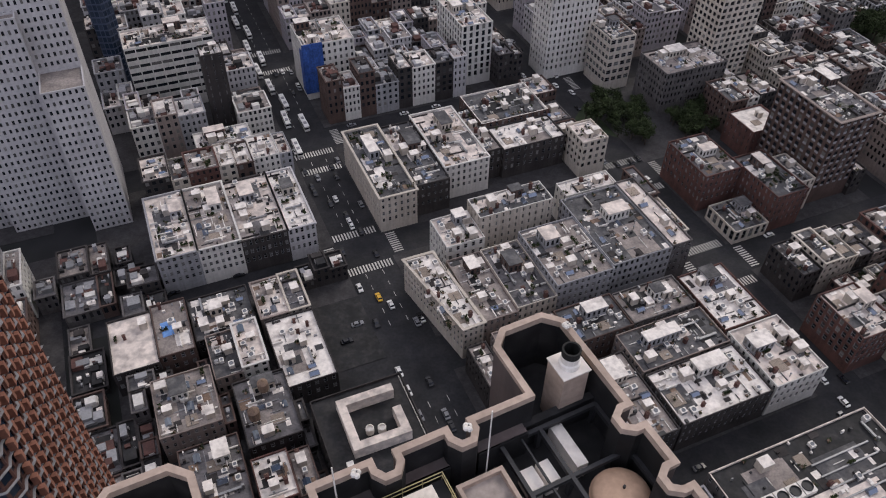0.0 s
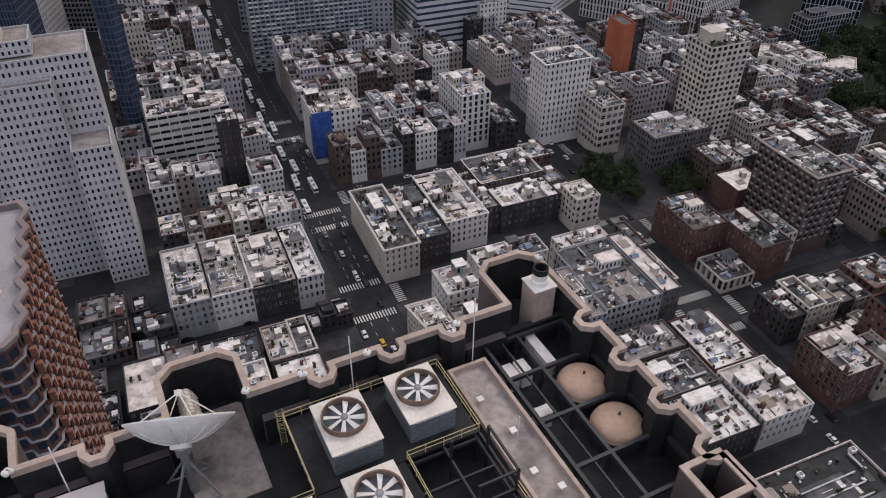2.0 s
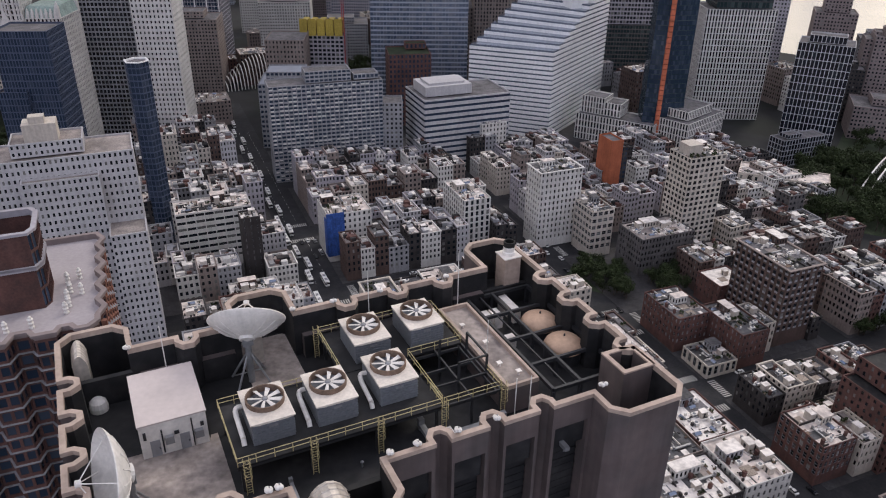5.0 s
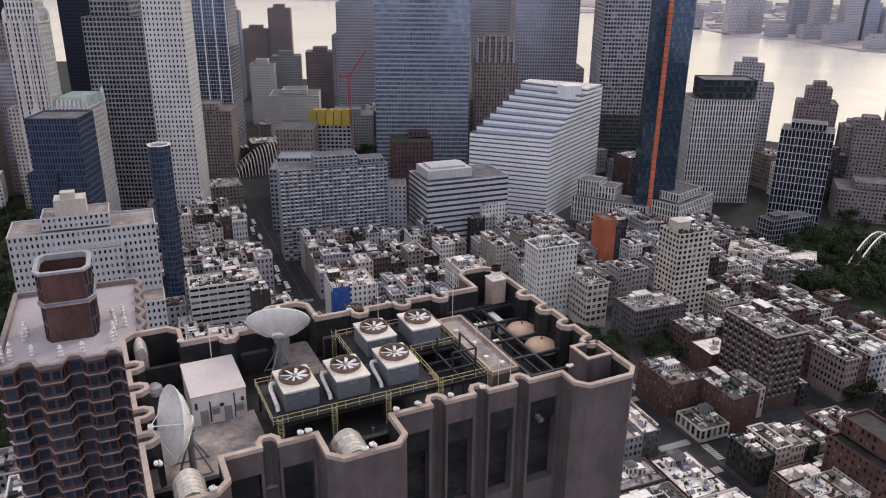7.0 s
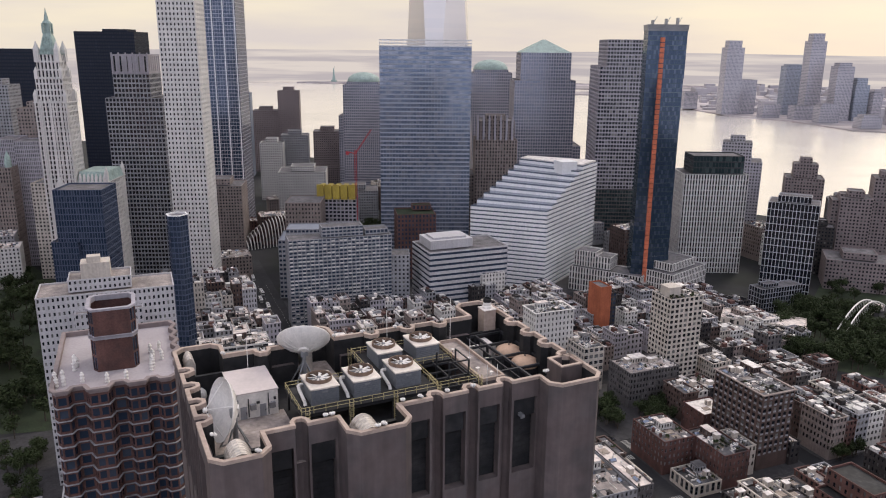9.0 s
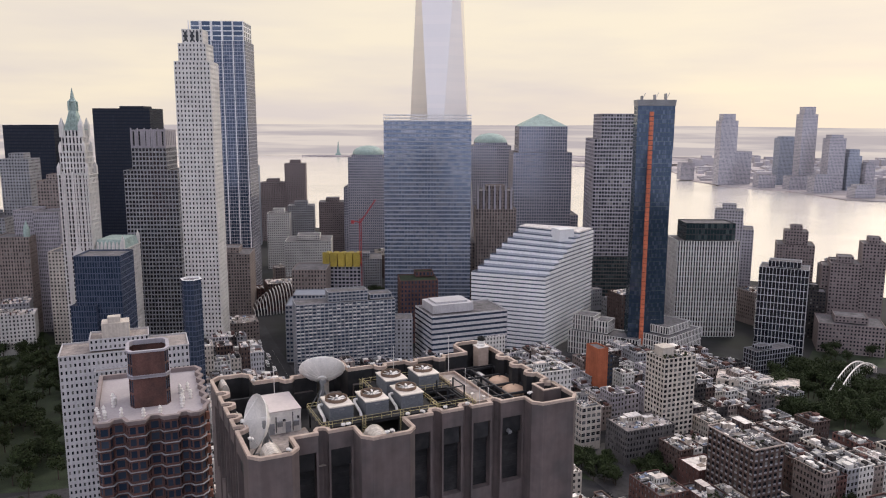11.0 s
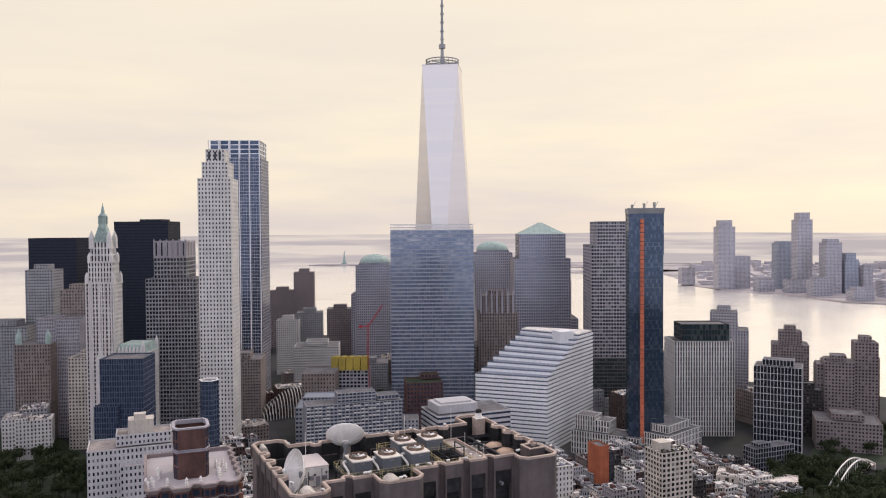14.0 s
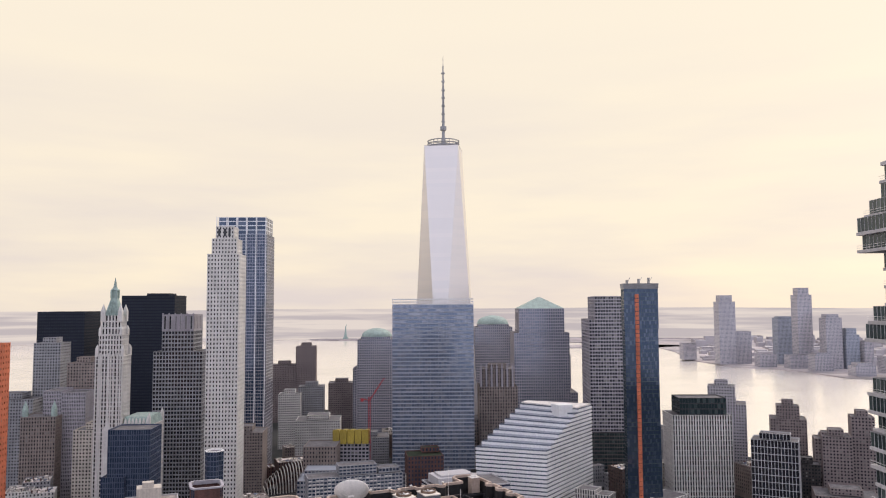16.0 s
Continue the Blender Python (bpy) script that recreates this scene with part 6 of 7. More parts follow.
part("front_gable", g, "stone_white", wool, "tall white gabled centre bay")
g = Geo()
g.prism(rect(5.39, 4.03, 17.71, 13.33), 204.2, 206.5)
g.prism(rect(5.85, 4.34, 17.25, 13.02), 206.5, 219, top=rect(8.93, 6.70, 14.17, 10.66))
part("copper_roof", g, "copper", wool, "steep green copper roof")
g = Geo()
for x, y in ((9.1, 6.8), (14.0, 6.8), (14.0, 10.5), (9.1, 10.5)):
    g.box(x - 0.6, y - 0.5, 219, x + 0.6, y + 0.5, 226)
g.box(10, 7.5, 219, 13.1, 9.9, 226)
g.prism(rect(8.78, 6.57, 14.32, 10.79), 226, 228, top=rect(10.01, 7.56, 13.09, 9.80))
g.prism(rect(10.16, 7.69, 12.94, 9.67), 228, 236.5, top=rect(11.43, 8.59, 11.67, 8.77))
part("lantern", g, "copper", wool, "green copper lantern and needle")
for row in range(3):
    for x in range(4):
        g = Geo()
        w2 = 0.7 - row * 0.12
        cx, fy, cz = 7.4 + row * 0.8 + x * (8.3 - row * 1.6) / 3, 4.4 + row * 0.6, 207.2 + row * 3.4
        g.prism(rect(cx - w2, fy - 0.5, cx + w2, fy + 1.2), cz, cz + 1.5)
        g.prism(rect(cx - w2, fy - 0.5, cx + w2, fy + 1.2), cz + 1.5, cz + 3.0, top=rect(cx - 0.05, fy, cx + 0.05, fy + 1.2))
        part("roof_dormer", g, "copper", wool)
for low, r_, xs, ys, tall in ((171, 1.3, (1.0, 22.1), (1.0, 16.4), 9), (188, 1.2, (2.8, 20.3), (2.2, 15.2), 8), (199, 1.7, (4.3, 18.8), (3.4, 14.0), 15), (112, 1.2, (1.6, 44.8), (3, 35), 11)):
    for x in xs:
        for y in ys:
            g = Geo()
            g.prism(rect(x - r_, y - r_, x + r_, y + r_), low, low + tall * 0.6)
            g.prism(rect(x - r_, y - r_, x + r_, y + r_), low + tall * 0.6, low + tall, top=rect(x - 0.08, y - 0.08, x + 0.08, y + 0.08))
            part("corner_turret", g, "stone_white", wool)
for k in range(7):
    g = Geo()
    g.box(k * 3.68, -0.7, 20, k * 3.68 + 0.9, 0, 173)
    part("pier", g, "stone_white", wool)
for z, e in ((163, 0.35), (169.5, 0.6), (150, 0.25)):
    g = Geo()
    rim(g, rect(0.00, 0.00, 23.10, 17.36), z + 1.0, 0.4, 0.3, e)
    part("string_course", g, "stone_white", wool)
bar = skyscraper("grey stone stepped residential tower", -273.5, 468, 3, [(0, 0, 45, 36, 0, 170), (7, 2, 36, 32, 170, 189)], "stone_grey", "glass_black", 2.9, 3.6, 0.72, 0.66)
tier(bar, rect(7, 2, 36, 32), 189, 204, "stone_mauve", "glass", 5, 16, 0.3, 0.8, deep=0.6)
for k in range(6):
    g = Geo()
    g.box(7 + k * 5.6, 1.4, 189, 8.1 + k * 5.6, 2.0, 205.5)
    part("crown_pier", g, "stone_mauve", bar)
pp30 = skyscraper("slender white limestone tower with setbacks near its top", -213.5, 433, 4, [(0, 0, 28, 30, 0, 258), (3, 3, 25, 27, 258, 272), (6, 5, 22, 24, 272, 283)], "stone_white", "glass_black", 2.9, 3.7, 0.42, 0.52, deep=0.5)
for x in (9, 14, 18):
    g = Geo()
    g.box(x - 1, 4.7, 274, x + 1, 5.0, 281)
    part("crown_window", g, "glass", pp30)
w3 = skyscraper("tall blue glass tower with white mullions and gridded crown", -295, 718, 2, [(0, 0, 64, 46, 0, 302)], "far_stone", "glass_blue", 3.0, 4.1, 0.9, 0.85, deep=0.15)
tier(w3, rect(2, 2, 62, 44), 302, 324, "band_white", "glass_blue", 12, 5, 0.86, 0.8)
for k in range(6):
    g = Geo()
    g.box(k * 12.4, -0.8, 0, k * 12.4 + 1.0, 0, 324)
    part("mullion", g, "band_white", w3)
skyscraper("black steel office slab", -443, 786, 2, [(0, 0, 71, 50, 0, 226), (30, 10, 60, 40, 226, 229)], "slab_black", "slab_glass", 3, 4, 0.8, 0.6)
skyscraper("black glass office tower", -545, 764, 2, [(0, 0, 62, 50, 0, 205)], "slab_black", "slab_glass", 3, 4, 0.8, 0.6)
skyscraper("mauve concrete office tower with narrow windows", -424, 560, 8, [(0, 0, 18, 36, 0, 124), (18, 0, 42, 32, 0, 122), (42, 5, 56, 30, 0, 88)], "stone_mauve", "glass", 1.7, 3.8, 0.45, 0.6)
lt = skyscraper("tan stone tower with two green turrets", -436, 540, 8, [(0, 0, 34, 34, 0, 100)], "stone_tan", "glass", 2.6, 3.7, 0.45, 0.6)
for x in (3, 31):
    g = Geo()
    g.lathe([(3, 100), (3, 107), (2.2, 110), (1, 113), (0.1, 116)], 12, at=(x, 4, 0))
    part("turret", g, "copper", lt)
skyscraper("dark blue glass office block", -238, 300, 4, [(0, 0, 29, 26, 0, 126), (-3, -3, 13, 20, 0, 94)], "navy_frame", "glass_blue", 1.6, 3.8, 0.75, 0.85)
og = skyscraper("tower under construction wrapped in orange netting", -326, 250, 4, [(0, 0, 30, 30, 0, 188)], "hoist_orange", "glass", 3.5, 3.8, 0.3, 0.4, name="construction_tower", category="building site")
g = Geo()
g.box(-0.5, -1, 186, 30.5, 0, 198)
part("formwork", g, "scaffold_yellow", og)
rt = thing("round_tower", "slim dark blue glass tower with a six-sided roof", "tower", pose(-163, 300, 0))
tier(rt, [(6.5 * math.cos(a), 6.5 * math.sin(a)) for a in np.radians(range(0, 360, 60))], 0, 112, "navy_frame", "glass_blue", 2.2, 3.4, 0.85, 0.8, trim="band_white", lip=0.4)
for x, y, w, d, h, wl_, nm in ((-282, 1150, 36, 30, 137, "brick_mauve", "brown brick tower with setbacks near the bay"), (-326, 1150, 44, 30, 104, "brick_mauve", "brown brick apartment block near the bay"),
                              (-256, 900, 32, 30, 80, "stone_white", "white banded apartment block"), (-232, 930, 38, 30, 88, "stone_grey", "grey stone tower with rounded top"),
                              (-198, 1000, 42, 34, 86, "brick_mauve", "dark red brick block near the bay"), (-332, 1100, 16, 24, 136, "far_blue", "grey-blue slim tower"),
                              (-420, 600, 30, 30, 150, "stone_tan", "tan stone tower behind the gothic one"), (-480, 640, 30, 30, 170, "stone_grey", "grey tower between black slabs"),
                              (-640, 700, 40, 40, 180, "stone_mauve", "hazy mauve office tower"), (-600, 620, 40, 40, 140, "stone_grey", "grey office tower"), (-372, 520, 40, 30, 90, "stone_cream", "cream stone block"),
                              (-520, 600, 60, 40, 110, "stone_grey", "grey stone office block"), (-330, 560, 50, 40, 90, "stone_dim", "weathered stone block"), (-260, 620, 50, 40, 70, "stone_tan", "tan office block"),
                              (-140, 760, 60, 40, 40, "stone_grey", "low grey block"), (-210, 800, 60, 50, 56, "stone_white", "white office block"), (90, 690, 60, 40, 50, "stone_dim", "dim stone block"),
                              (296, 660, 44, 36, 96, "stone_mauve", "mauve apartment tower by the river"), (300, 664, 30, 26, 116, "far_stone", "pale glass-topped tower by the river"),
                              (366, 650, 38, 34, 80, "brick_mauve", "brown brick apartment tower by the river"), (376, 656, 24, 22, 94, "brick_mauve", "red brick crown of an apartment tower"),
                              (386, 570, 28, 30, 74, "brick_mauve", "brown brick apartment slab"), (422, 580, 22, 26, 92, "brick_mauve", "mauve apartment tower"), (462, 575, 34, 30, 62, "brick_mauve", "long brown brick apartment block"),
                              (240, 640, 40, 30, 70, "stone_grey", "grey riverside block"), (350, 512, 56, 40, 28, "brick_mauve", "low brown brick school block"), (382, 578, 28, 26, 70, "brick_mauve", "brown brick stepped apartment tower"), 
                              (520, 440, 70, 40, 34, "brick_mauve", "brown brick terrace block"), (338, 600, 26, 22, 60, "stone_dim", "dim grey apartment block"), (410, 640, 24, 22, 58, "stone_grey", "grey glass-fronted block"), (448, 620, 20, 20, 70, "brick_red", "red brick apartment tower"), (350, 560, 26, 20, 48, "brick_dark", "dark brick apartment block")):
    skyscraper(nm + " on the skyline", x, y, -20 if x > 290 else 6, [(0, 0, w, d, 0, h), (w * 0.25, d * 0.2, w * 0.75, d * 0.8, h, h + 6)], wl_, "glass", 3.0, 3.4, 0.5, 0.5, name="apartment_tower", category="tower")

# patterned white tower and its low wings
pat = skyscraper("white tower with staggered upright windows and dark crown", 229, 560, -1, [(0, 0, 61, 40, 0, 97)], "stone_white", "glass_black", 2.6, 5.0, 0.52, 0.86, deep=0.2)
tier(pat, rect(9, 5, 57, 36), 97, 114, "steel_dark", "glass_green", 3, 5, 0.9, 0.8)
ob = skyscraper("low white-ribbed wing with a roof pavilion", 169, 487, -47, [(0, 0, 38, 56, 0, 27), (6, 8, 32, 46, 27, 34)], "stone_white", "glass", 2.6, 5.0, 0.55, 0.85, deep=0.2, name="office_building", category="office building")
skyscraper("low glass and white-ribbed wing", 115, 505, -32, [(0, 0, 66, 26, 0, 22), (2, 5, 22, 24, 22, 36), (22, 5, 36, 24, 22, 33)], "stone_white", "glass", 2.6, 5.0, 0.55, 0.85, deep=0.2, name="office_building", category="office building")
skyscraper("dark glass tower with white gridded mullions", 285, 499, -27, [(0, 0, 41, 28, 0, 83.5), (7, 6, 34, 22, 83.5, 89)], "stone_pale", "glass_black", 3.0, 6.4, 0.84, 0.92, deep=0.12)
skyscraper("low dark glass wing with white mullions", 264, 441, GRID, [(0, 0, 44, 15, 0, 21), (6, 3, 20, 12, 21, 24)], "stone_grey", "glass_black", 3.0, 4.4, 0.84, 0.88, deep=0.4, name="office_building", category="office building")
ob = thing("brick_stair_tower", "narrow orange-red brick slab", "tower", site(243, 296))
tier(ob, rect(0, 0, 9, 16), 0, 46, "brick_orange", "glass", 30, 4, 0.1, 0.3, sides=set())
tier(ob, rect(9, 2, 15, 15), 0, 40, "brick_dark", "glass_blue", 2.6, 3.4, 0.7, 0.6)
building("white_apartment_block", "white stepped apartment block with roof rooms", "building", site(190, 384, 0.1), 20, 20, 36, "stone_white", "roof_white", wf=0.4, seed=3, amount=1.4)
skyscraper("low pale sports hall with a long flat roof", 214, 395, GRID - 46, [(0, 0, 60, 24, 0, 14)], "stone_cream", "glass", 5, 6, 0.3, 0.4, roof="roof_cream", name="school_building", category="building")
skyscraper("brown brick tower with stepped terraces", 172, 112, GRID, [(0, 0, 20, 26, 0, 30), (6, 3, 20, 26, 30, 38)], "brick_red", "glass", 3.0, 3.5, 0.4, 0.5, roof="tar", name="apartment_tower", category="tower")

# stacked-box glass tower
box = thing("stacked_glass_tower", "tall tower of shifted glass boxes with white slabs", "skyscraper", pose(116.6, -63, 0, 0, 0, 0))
z, k = 0.0, 0
while z < 248:
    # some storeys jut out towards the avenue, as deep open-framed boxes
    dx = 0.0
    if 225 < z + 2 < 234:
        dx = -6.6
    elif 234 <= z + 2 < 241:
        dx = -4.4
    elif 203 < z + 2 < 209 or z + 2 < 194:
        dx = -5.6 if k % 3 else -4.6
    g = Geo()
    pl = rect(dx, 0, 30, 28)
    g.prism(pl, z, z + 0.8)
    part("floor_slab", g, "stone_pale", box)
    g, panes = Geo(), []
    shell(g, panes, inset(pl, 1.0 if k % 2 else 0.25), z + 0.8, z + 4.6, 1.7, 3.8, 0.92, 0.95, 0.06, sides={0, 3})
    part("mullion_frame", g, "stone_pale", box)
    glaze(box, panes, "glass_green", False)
    if k % 2:
        g = Geo()
        for a, b in (((dx, 0), (30, 0)), ((dx, 0), (dx, 28))):
            for zz in (z + 1.3, z + 1.9):
                g.rod((*a, zz), (*b, zz), 0.05, 4)
        part("balcony_rail", g, "white_paint", box)
    z += 4.6
    k += 1
g = Geo()
g.prism(rect(0, 1, 30, 27), z, z + 1.0)
part("roof", g, "stone_pale", box)

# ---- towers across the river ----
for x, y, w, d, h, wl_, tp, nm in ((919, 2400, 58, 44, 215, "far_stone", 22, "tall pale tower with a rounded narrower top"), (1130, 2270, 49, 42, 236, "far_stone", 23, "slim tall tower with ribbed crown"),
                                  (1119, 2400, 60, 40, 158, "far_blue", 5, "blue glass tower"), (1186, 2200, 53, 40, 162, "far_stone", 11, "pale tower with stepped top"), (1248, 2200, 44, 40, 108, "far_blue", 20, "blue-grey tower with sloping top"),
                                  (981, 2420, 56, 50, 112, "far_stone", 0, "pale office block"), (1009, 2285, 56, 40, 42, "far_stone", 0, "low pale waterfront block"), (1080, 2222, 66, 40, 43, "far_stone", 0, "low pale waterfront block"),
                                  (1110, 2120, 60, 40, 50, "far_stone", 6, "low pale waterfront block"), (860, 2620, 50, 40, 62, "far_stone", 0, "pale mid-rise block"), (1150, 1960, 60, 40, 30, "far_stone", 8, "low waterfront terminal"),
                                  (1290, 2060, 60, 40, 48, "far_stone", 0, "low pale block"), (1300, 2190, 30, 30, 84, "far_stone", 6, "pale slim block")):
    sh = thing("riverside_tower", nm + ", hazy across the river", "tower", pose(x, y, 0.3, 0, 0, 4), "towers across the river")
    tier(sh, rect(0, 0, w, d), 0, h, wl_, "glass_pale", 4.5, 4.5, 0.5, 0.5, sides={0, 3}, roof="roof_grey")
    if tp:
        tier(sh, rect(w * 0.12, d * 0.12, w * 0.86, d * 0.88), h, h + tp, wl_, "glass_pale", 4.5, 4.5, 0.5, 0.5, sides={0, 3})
g = Geo()
r4 = random.Random(31)
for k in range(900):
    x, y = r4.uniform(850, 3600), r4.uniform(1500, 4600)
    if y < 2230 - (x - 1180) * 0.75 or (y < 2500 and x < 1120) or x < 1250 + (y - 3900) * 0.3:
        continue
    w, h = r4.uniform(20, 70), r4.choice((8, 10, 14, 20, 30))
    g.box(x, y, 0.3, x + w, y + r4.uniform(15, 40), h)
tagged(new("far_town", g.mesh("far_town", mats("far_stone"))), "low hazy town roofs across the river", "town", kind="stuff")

# ---- low far blocks between the towers ----
r5 = random.Random(77)
for k in range(70):
    x, y = r5.uniform(-420, 330), r5.uniform(470, 900)
    if y < 520 and -160 < x < 300 or any(abs(x - a) < 60 and abs(y - b) < 50 for a, b in ((-20, 610), (120, 800), (55, 660), (200, 715), (90, 560), (0, 753), (-265, 740), (-110, 610), (-290, 430), (250, 520))):
        continue
    h = r5.uniform(18, 44)
    w, d = r5.uniform(22, 40), r5.uniform(20, 34)
    building("city_block", "mid-rise stone office block among the towers", "building", pose(x, y, 0, 0, 0, GRID), w, d, h, r5.choice(WALLS), r5.choice(ROOFS), sides=(0, 3), seed=k, amount=0.5, group="mid-rise blocks")


# ---- trees ----
def crown_mesh(seed, leaf="leaves"):
    r = random.Random(seed)
    g = Geo()
    lobes = [(Vector((r.uniform(-2.4, 2.4), r.uniform(-2.4, 2.4), r.uniform(4.5, 8.5))), r.uniform(1.3, 2.3)) for _ in range(9)]
    for c, rad in lobes:
        for _ in range(70):
            d = Vector((r.gauss(0, 1), r.gauss(0, 1), r.gauss(0, 0.8))).normalized()
            p = c + d * rad * r.uniform(0.7, 1.1)
            a = Vector((r.gauss(0, 1), r.gauss(0, 1), r.gauss(0, 0.6))).normalized() * r.uniform(0.25, 0.5)
            b = a.cross(d).normalized() * r.uniform(0.2, 0.42)
            g.face([p - a, p - b, p + a, p + b])
    return g.mesh("crown", mats(leaf))


g = Geo()
g.rod((0, 0, 0), (0.1, 0, 4.6), 0.32, 8, r2=0.2)
for k in range(6):
    a = k * 1.05
    g.rod((0.1, 0, 3.4 + 0.25 * k), (2.0 * math.cos(a), 2.0 * math.sin(a), 6 + 0.3 * k), 0.13, 5, r2=0.05)
trunk = g.mesh("trunk", mats("bark"))
crowns = [crown_mesh(s) for s in (1, 2, 3, 4)]


WOOD = Geo()


def park_tree(x, y, s, r):
    """A tree of the far parks, laid into one joined wood."""
    m = Matrix.LocRotScale((x, y, 0.0), Euler((0, 0, r.uniform(0, 6))), (s, s, s * r.uniform(0.85, 1.15)))
    for me, slot in ((trunk, 0), (r.choice(crowns), 1)):
        base = len(WOOD.v)
        WOOD.v.extend(tuple(m @ q.co) for q in me.vertices)
        WOOD.f.extend(tuple(base + i for i in f.vertices) for f in me.polygons)
        WOOD.m.extend([slot] * len(me.polygons))


def tree(x, y, s, r):
    ob = thing("tree", "broad leafy green street tree", "tree", Matrix.LocRotScale((x, y, 0.0), Euler((0, 0, r.uniform(0, 6))), (s, s, s * r.uniform(0.85, 1.15))), "trees")
    part("trunk", trunk, None, ob)
    part("crown", r.choice(crowns), None, ob)


r6 = random.Random(9)


def grove(pts, count, lo=0.9, hi=1.5, joined=False):
    xs, ys = [p[0] for p in pts], [p[1] for p in pts]
    k = 0
    while k < count:
        x, y = r6.uniform(min(xs), max(xs)), r6.uniform(min(ys), max(ys))
        inside = False
        for (xa, ya), (xb, yb) in zip(pts, pts[1:] + pts[:1]):
            if (ya > y) != (yb > y) and x < (xb - xa) * (y - ya) / (yb - ya) + xa:
                inside = not inside
        if inside:
            (park_tree if joined else tree)(x, y, r6.uniform(lo, hi), r6)
            k += 1


for pts in ([(70, 260), (106, 238), (110, 272), (84, 290)], [(240, 342), (302, 312), (380, 420), (300, 476), (258, 410)], [(-270, 225), (-215, 235), (-300, 450), (-420, 580), (-480, 540)],
            [(320, 470), (440, 460), (530, 560), (420, 630)]):
    g = Geo()
    g.prism(pts, 0.0, 0.05)
    setting("lawn", g, "grass", "dark green park lawn under trees", "lawn")
grove([(74, 258), (104, 240), (106, 272), (84, 284)], 34, 0.8, 1.1)
grove([(120, 238), (140, 252), (136, 268), (118, 262)], 16, 0.8, 1.1)
grove([(244, 342), (300, 318), (370, 420), (300, 470), (262, 410)], 170, 1.1, 1.7, True)
grove([(200, 205), (232, 214), (236, 244), (214, 240)], 26, 0.9, 1.2)
grove([(-280, 235), (-225, 235), (-300, 440), (-420, 560), (-460, 540)], 150, 1.2, 1.8, True)
grove([(-190, 60), (-170, 60), (-200, 200), (-240, 230)], 40, 0.9, 1.3)
grove([(330, 470), (440, 470), (520, 560), (420, 620)], 60, 1.0, 1.5, True)
grove([(-110, 690), (-40, 690), (-40, 740), (-110, 740)], 40, 1.0, 1.4, True)
tagged(new("park_wood", WOOD.mesh("park_wood", mats(("bark", "leaves")))), "dense dark green trees of the city parks", "trees", kind="stuff")

# white arched footbridge
br = thing("arched_footbridge", "white tubular arched footbridge over the highway", "bridge", pose(296, 372, 0, 0, 0, 46))
for yy in (0, 6):
    g = Geo()
    pts = [(x, yy, 5 + 14 * math.sin(math.pi * x / 110)) for x in np.linspace(0, 110, 25)]
    for a, b in zip(pts, pts[1:]):
        g.rod(a, b, 0.6, 6)
    for a in pts[1:-1]:
        g.rod(a, (a[0], yy, 5.4), 0.16, 4)
    part("arch", g, "white_paint", br)
g = Geo()
g.box(0, 0.4, 4.6, 110, 5.6, 5.4)
g.box(-1, 0, 0, 1.5, 6, 4.6)
g.box(108, 0, 0, 111, 6, 4.6)
part("deck", g, "roof_cream", br)
# ribbed white hall
hall = thing("ribbed_hall", "white ribbed steel hall with curved spines", "station hall", pose(-214, 640, 0, 0, 0, 30))
for k in range(26):
    g = Geo()
    x = k * 3.4
    hh = 26 * math.sin(math.pi * (k + 1) / 27) + 6
    pts = [(x, -14 * math.cos(a), hh * math.sin(a)) for a in np.linspace(0, math.pi, 9)]
    for a, b in zip(pts, pts[1:]):
        g.rod(a, b, 0.5, 5)
    part("rib", g, "white_paint", hall)


# ---- traffic ----
def wheel_mesh(r, w):
    g = Geo()
    g.rod((0, -w / 2, 0), (0, w / 2, 0), r, 12)
    return g.mesh("wheel", mats("tyre"))


car_wheel, bus_wheel = wheel_mesh(0.33, 0.24), wheel_mesh(0.5, 0.3)


def car(paint, label, m):
    ob = thing("car", label, "car", m, "cars in the streets")
    g = Geo()
    prof = [(-2.25, 0.3), (2.2, 0.3), (2.3, 0.65), (2.1, 0.85), (1.0, 0.95), (-1.9, 0.98), (-2.3, 0.8)]
    k = len(prof)
    g.solid([(x, -0.9, z) for x, z in prof] + [(x, 0.9, z) for x, z in prof], [tuple(range(k)), tuple(range(2 * k - 1, k - 1, -1))] + [(i, i + k, (i + 1) % k + k, (i + 1) % k) for i in range(k)])
    part("body", g, paint, ob)
    g = Geo()
    g.prism(rect(-1.75, -0.82, 1.05, 0.82), 0.95, 1.4, top=rect(-1.3, -0.68, 0.4, 0.68))
    part("cabin_glass", g, "glass_black", ob)
    g = Geo()
    g.prism(rect(-1.25, -0.66, 0.35, 0.66), 1.4, 1.46)
    part("roof_panel", g, paint, ob)
    for x in (-1.4, 1.4):
        for y in (-0.8, 0.8):
            part("wheel", car_wheel, None, ob, m=pose(x, y, 0.33))
    return ob


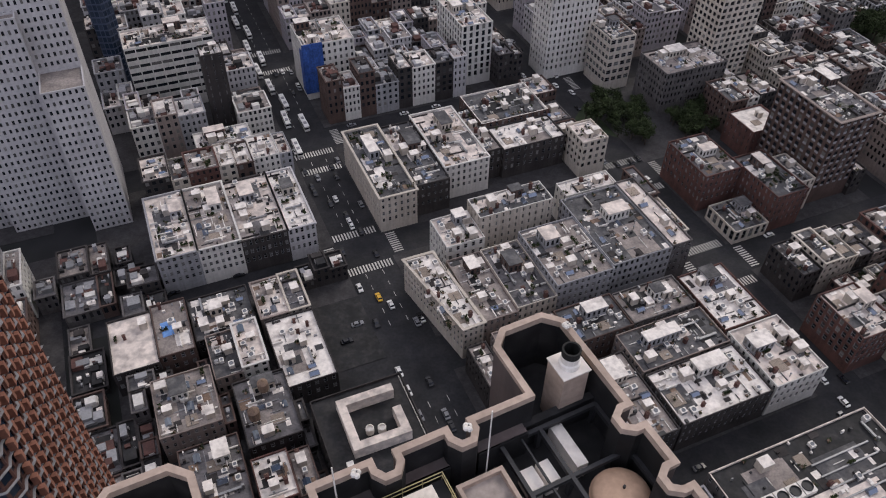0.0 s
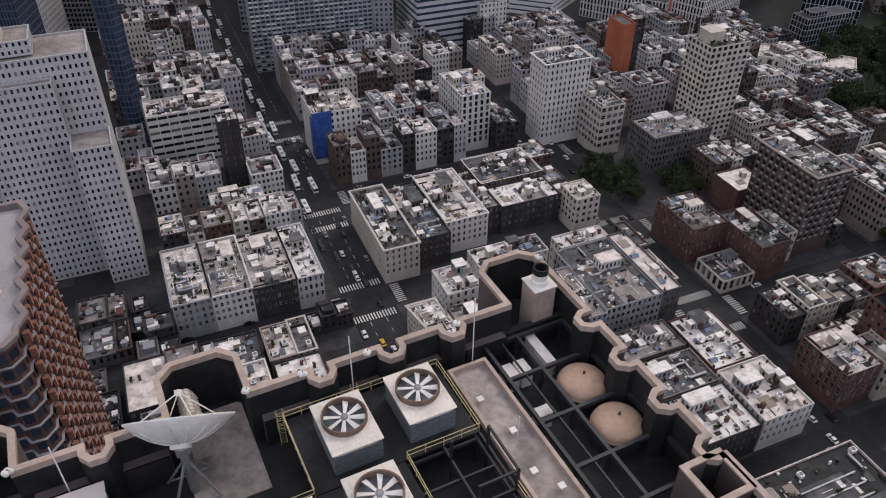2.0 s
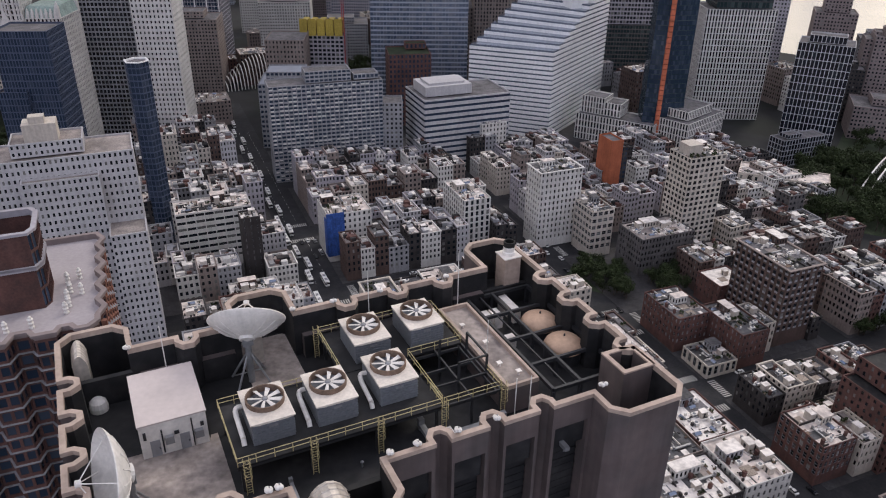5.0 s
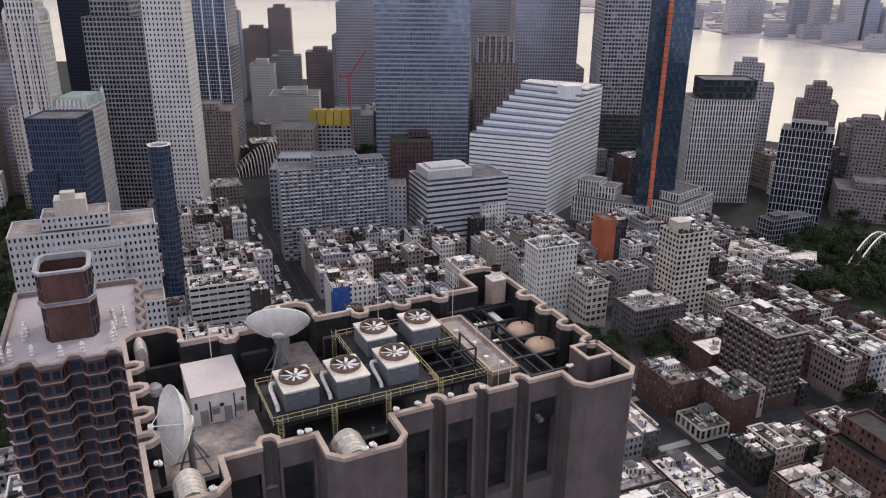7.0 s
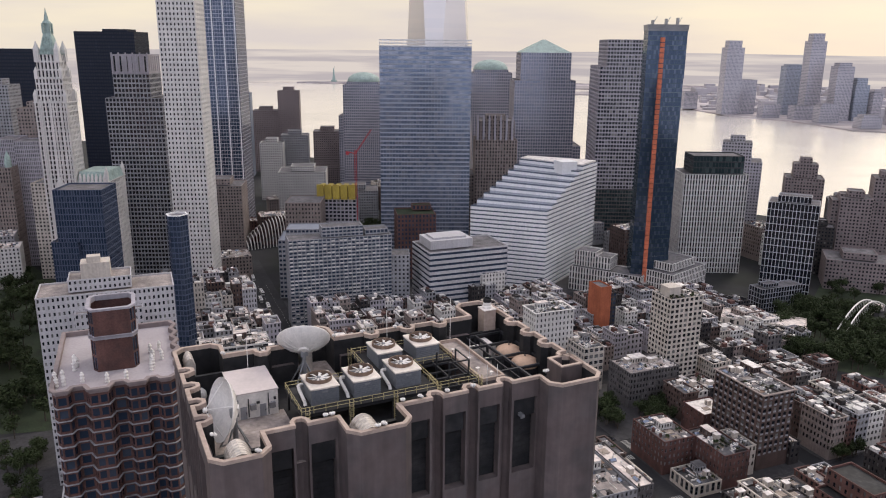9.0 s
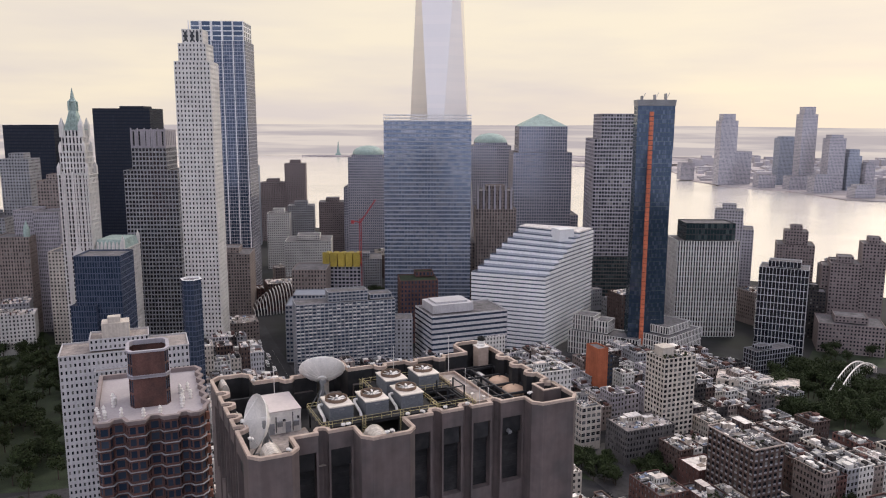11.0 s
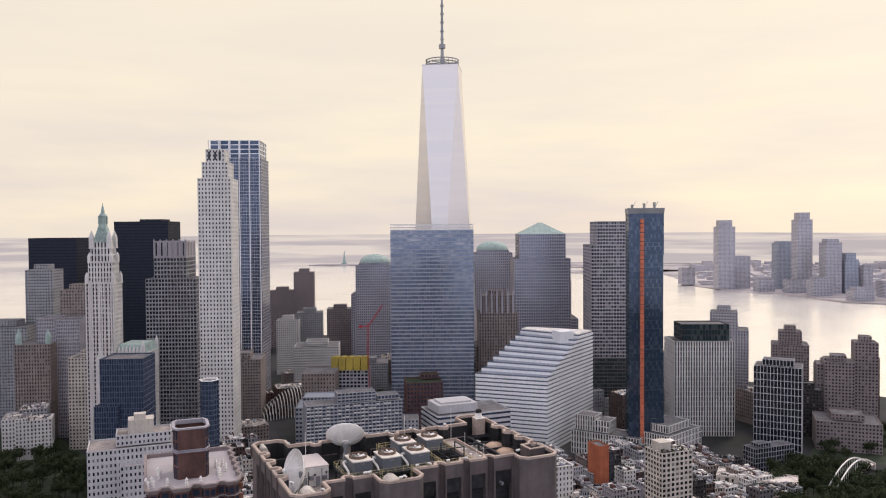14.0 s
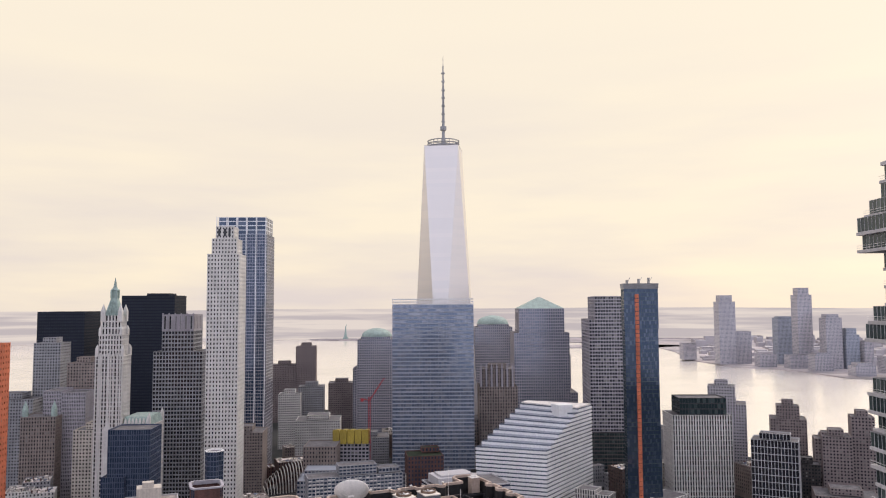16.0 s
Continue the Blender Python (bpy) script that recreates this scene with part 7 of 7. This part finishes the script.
def bus(m):
    ob = thing("bus", "white city coach with dark side windows", "bus", m, "coaches on the avenue")
    g = Geo()
    g.box(-6, -1.25, 0.4, 6, 1.25, 1.6)
    g.box(-6, -1.22, 2.6, 6, 1.22, 3.2)
    part("body", g, "car_white", ob)
    g = Geo()
    g.box(-5.95, -1.2, 1.6, 5.95, 1.2, 2.6)
    part("window_band", g, "glass_black", ob)
    for x in (-2.5, 2.0):
        g = Geo()
        g.box(x - 0.9, -0.7, 3.2, x + 0.9, 0.7, 3.45)
        part("roof_unit", g, "stone_grey", ob)
    for x in (-3.6, 3.8):
        for y in (-1.15, 1.15):
            part("wheel", bus_wheel, None, ob, m=pose(x, y, 0.5))
    return ob


def parked(u, v, turn):
    return site(u, v, 0.03, turn)


cars = [car("car_white", "white car on the asphalt", parked(36, 202, 90)), car("car_black", "black car on the asphalt", parked(39.5, 178, 90)),
        car("car_grey", "grey car on the asphalt", parked(43, 123, 90)), car("car_yellow", "yellow cab on the asphalt", parked(34, 140, 90))]
coach = bus(parked(30, 243, 90))
r7 = random.Random(14)
for u, v in ((31, 268), (34, 283), (31, 300), (28.8, 318), (33.5, 330), (29, 345), (33, 362), (29.2, 376), (32, 394), (29, 412), (33, 428), (29, 446), (32, 466), (29, 486), (33, 506), (29, 528), (32, 552), (38.5, 262)):
    copy_thing(coach, parked(u, v, 90 + r7.uniform(-2, 2)))
for k in range(40):
    u = r7.choice((28.8, 33, 37, 41, 45.2, 45.2))
    v = r7.uniform(50, 330)
    if v > 255 and u < 36 or any(a < v < b for a, b in ((95, 117), (156, 178), (236, 258))) and u > 44:
        continue
    copy_thing(r7.choice(cars[:3] * 4 + cars[3:]), parked(u, v, 90 if u > 36 else -90))
for k in range(26):
    u, v = r7.choice((159.5, 164, 171, 175.6)), r7.uniform(30, 300)
    copy_thing(r7.choice(cars[:3]), parked(u, v, 90))
for k in range(34):
    v0 = r7.choice((33, 29, 37.5, 100.5, 111.5, 162.2, 171.8, 243, 253))
    u = r7.choice((r7.uniform(-60, 20), r7.uniform(52, 150), r7.uniform(182, 250)))
    if u < 30 and 95 < v0 < 115:
        u += 110
    copy_thing(r7.choice(cars[:3]), parked(u, v0, 0))
for k in range(2):
    copy_thing(r7.choice(cars[:3]), parked(9 + r7.random() * 15, 119 + r7.random() * 26, 0))
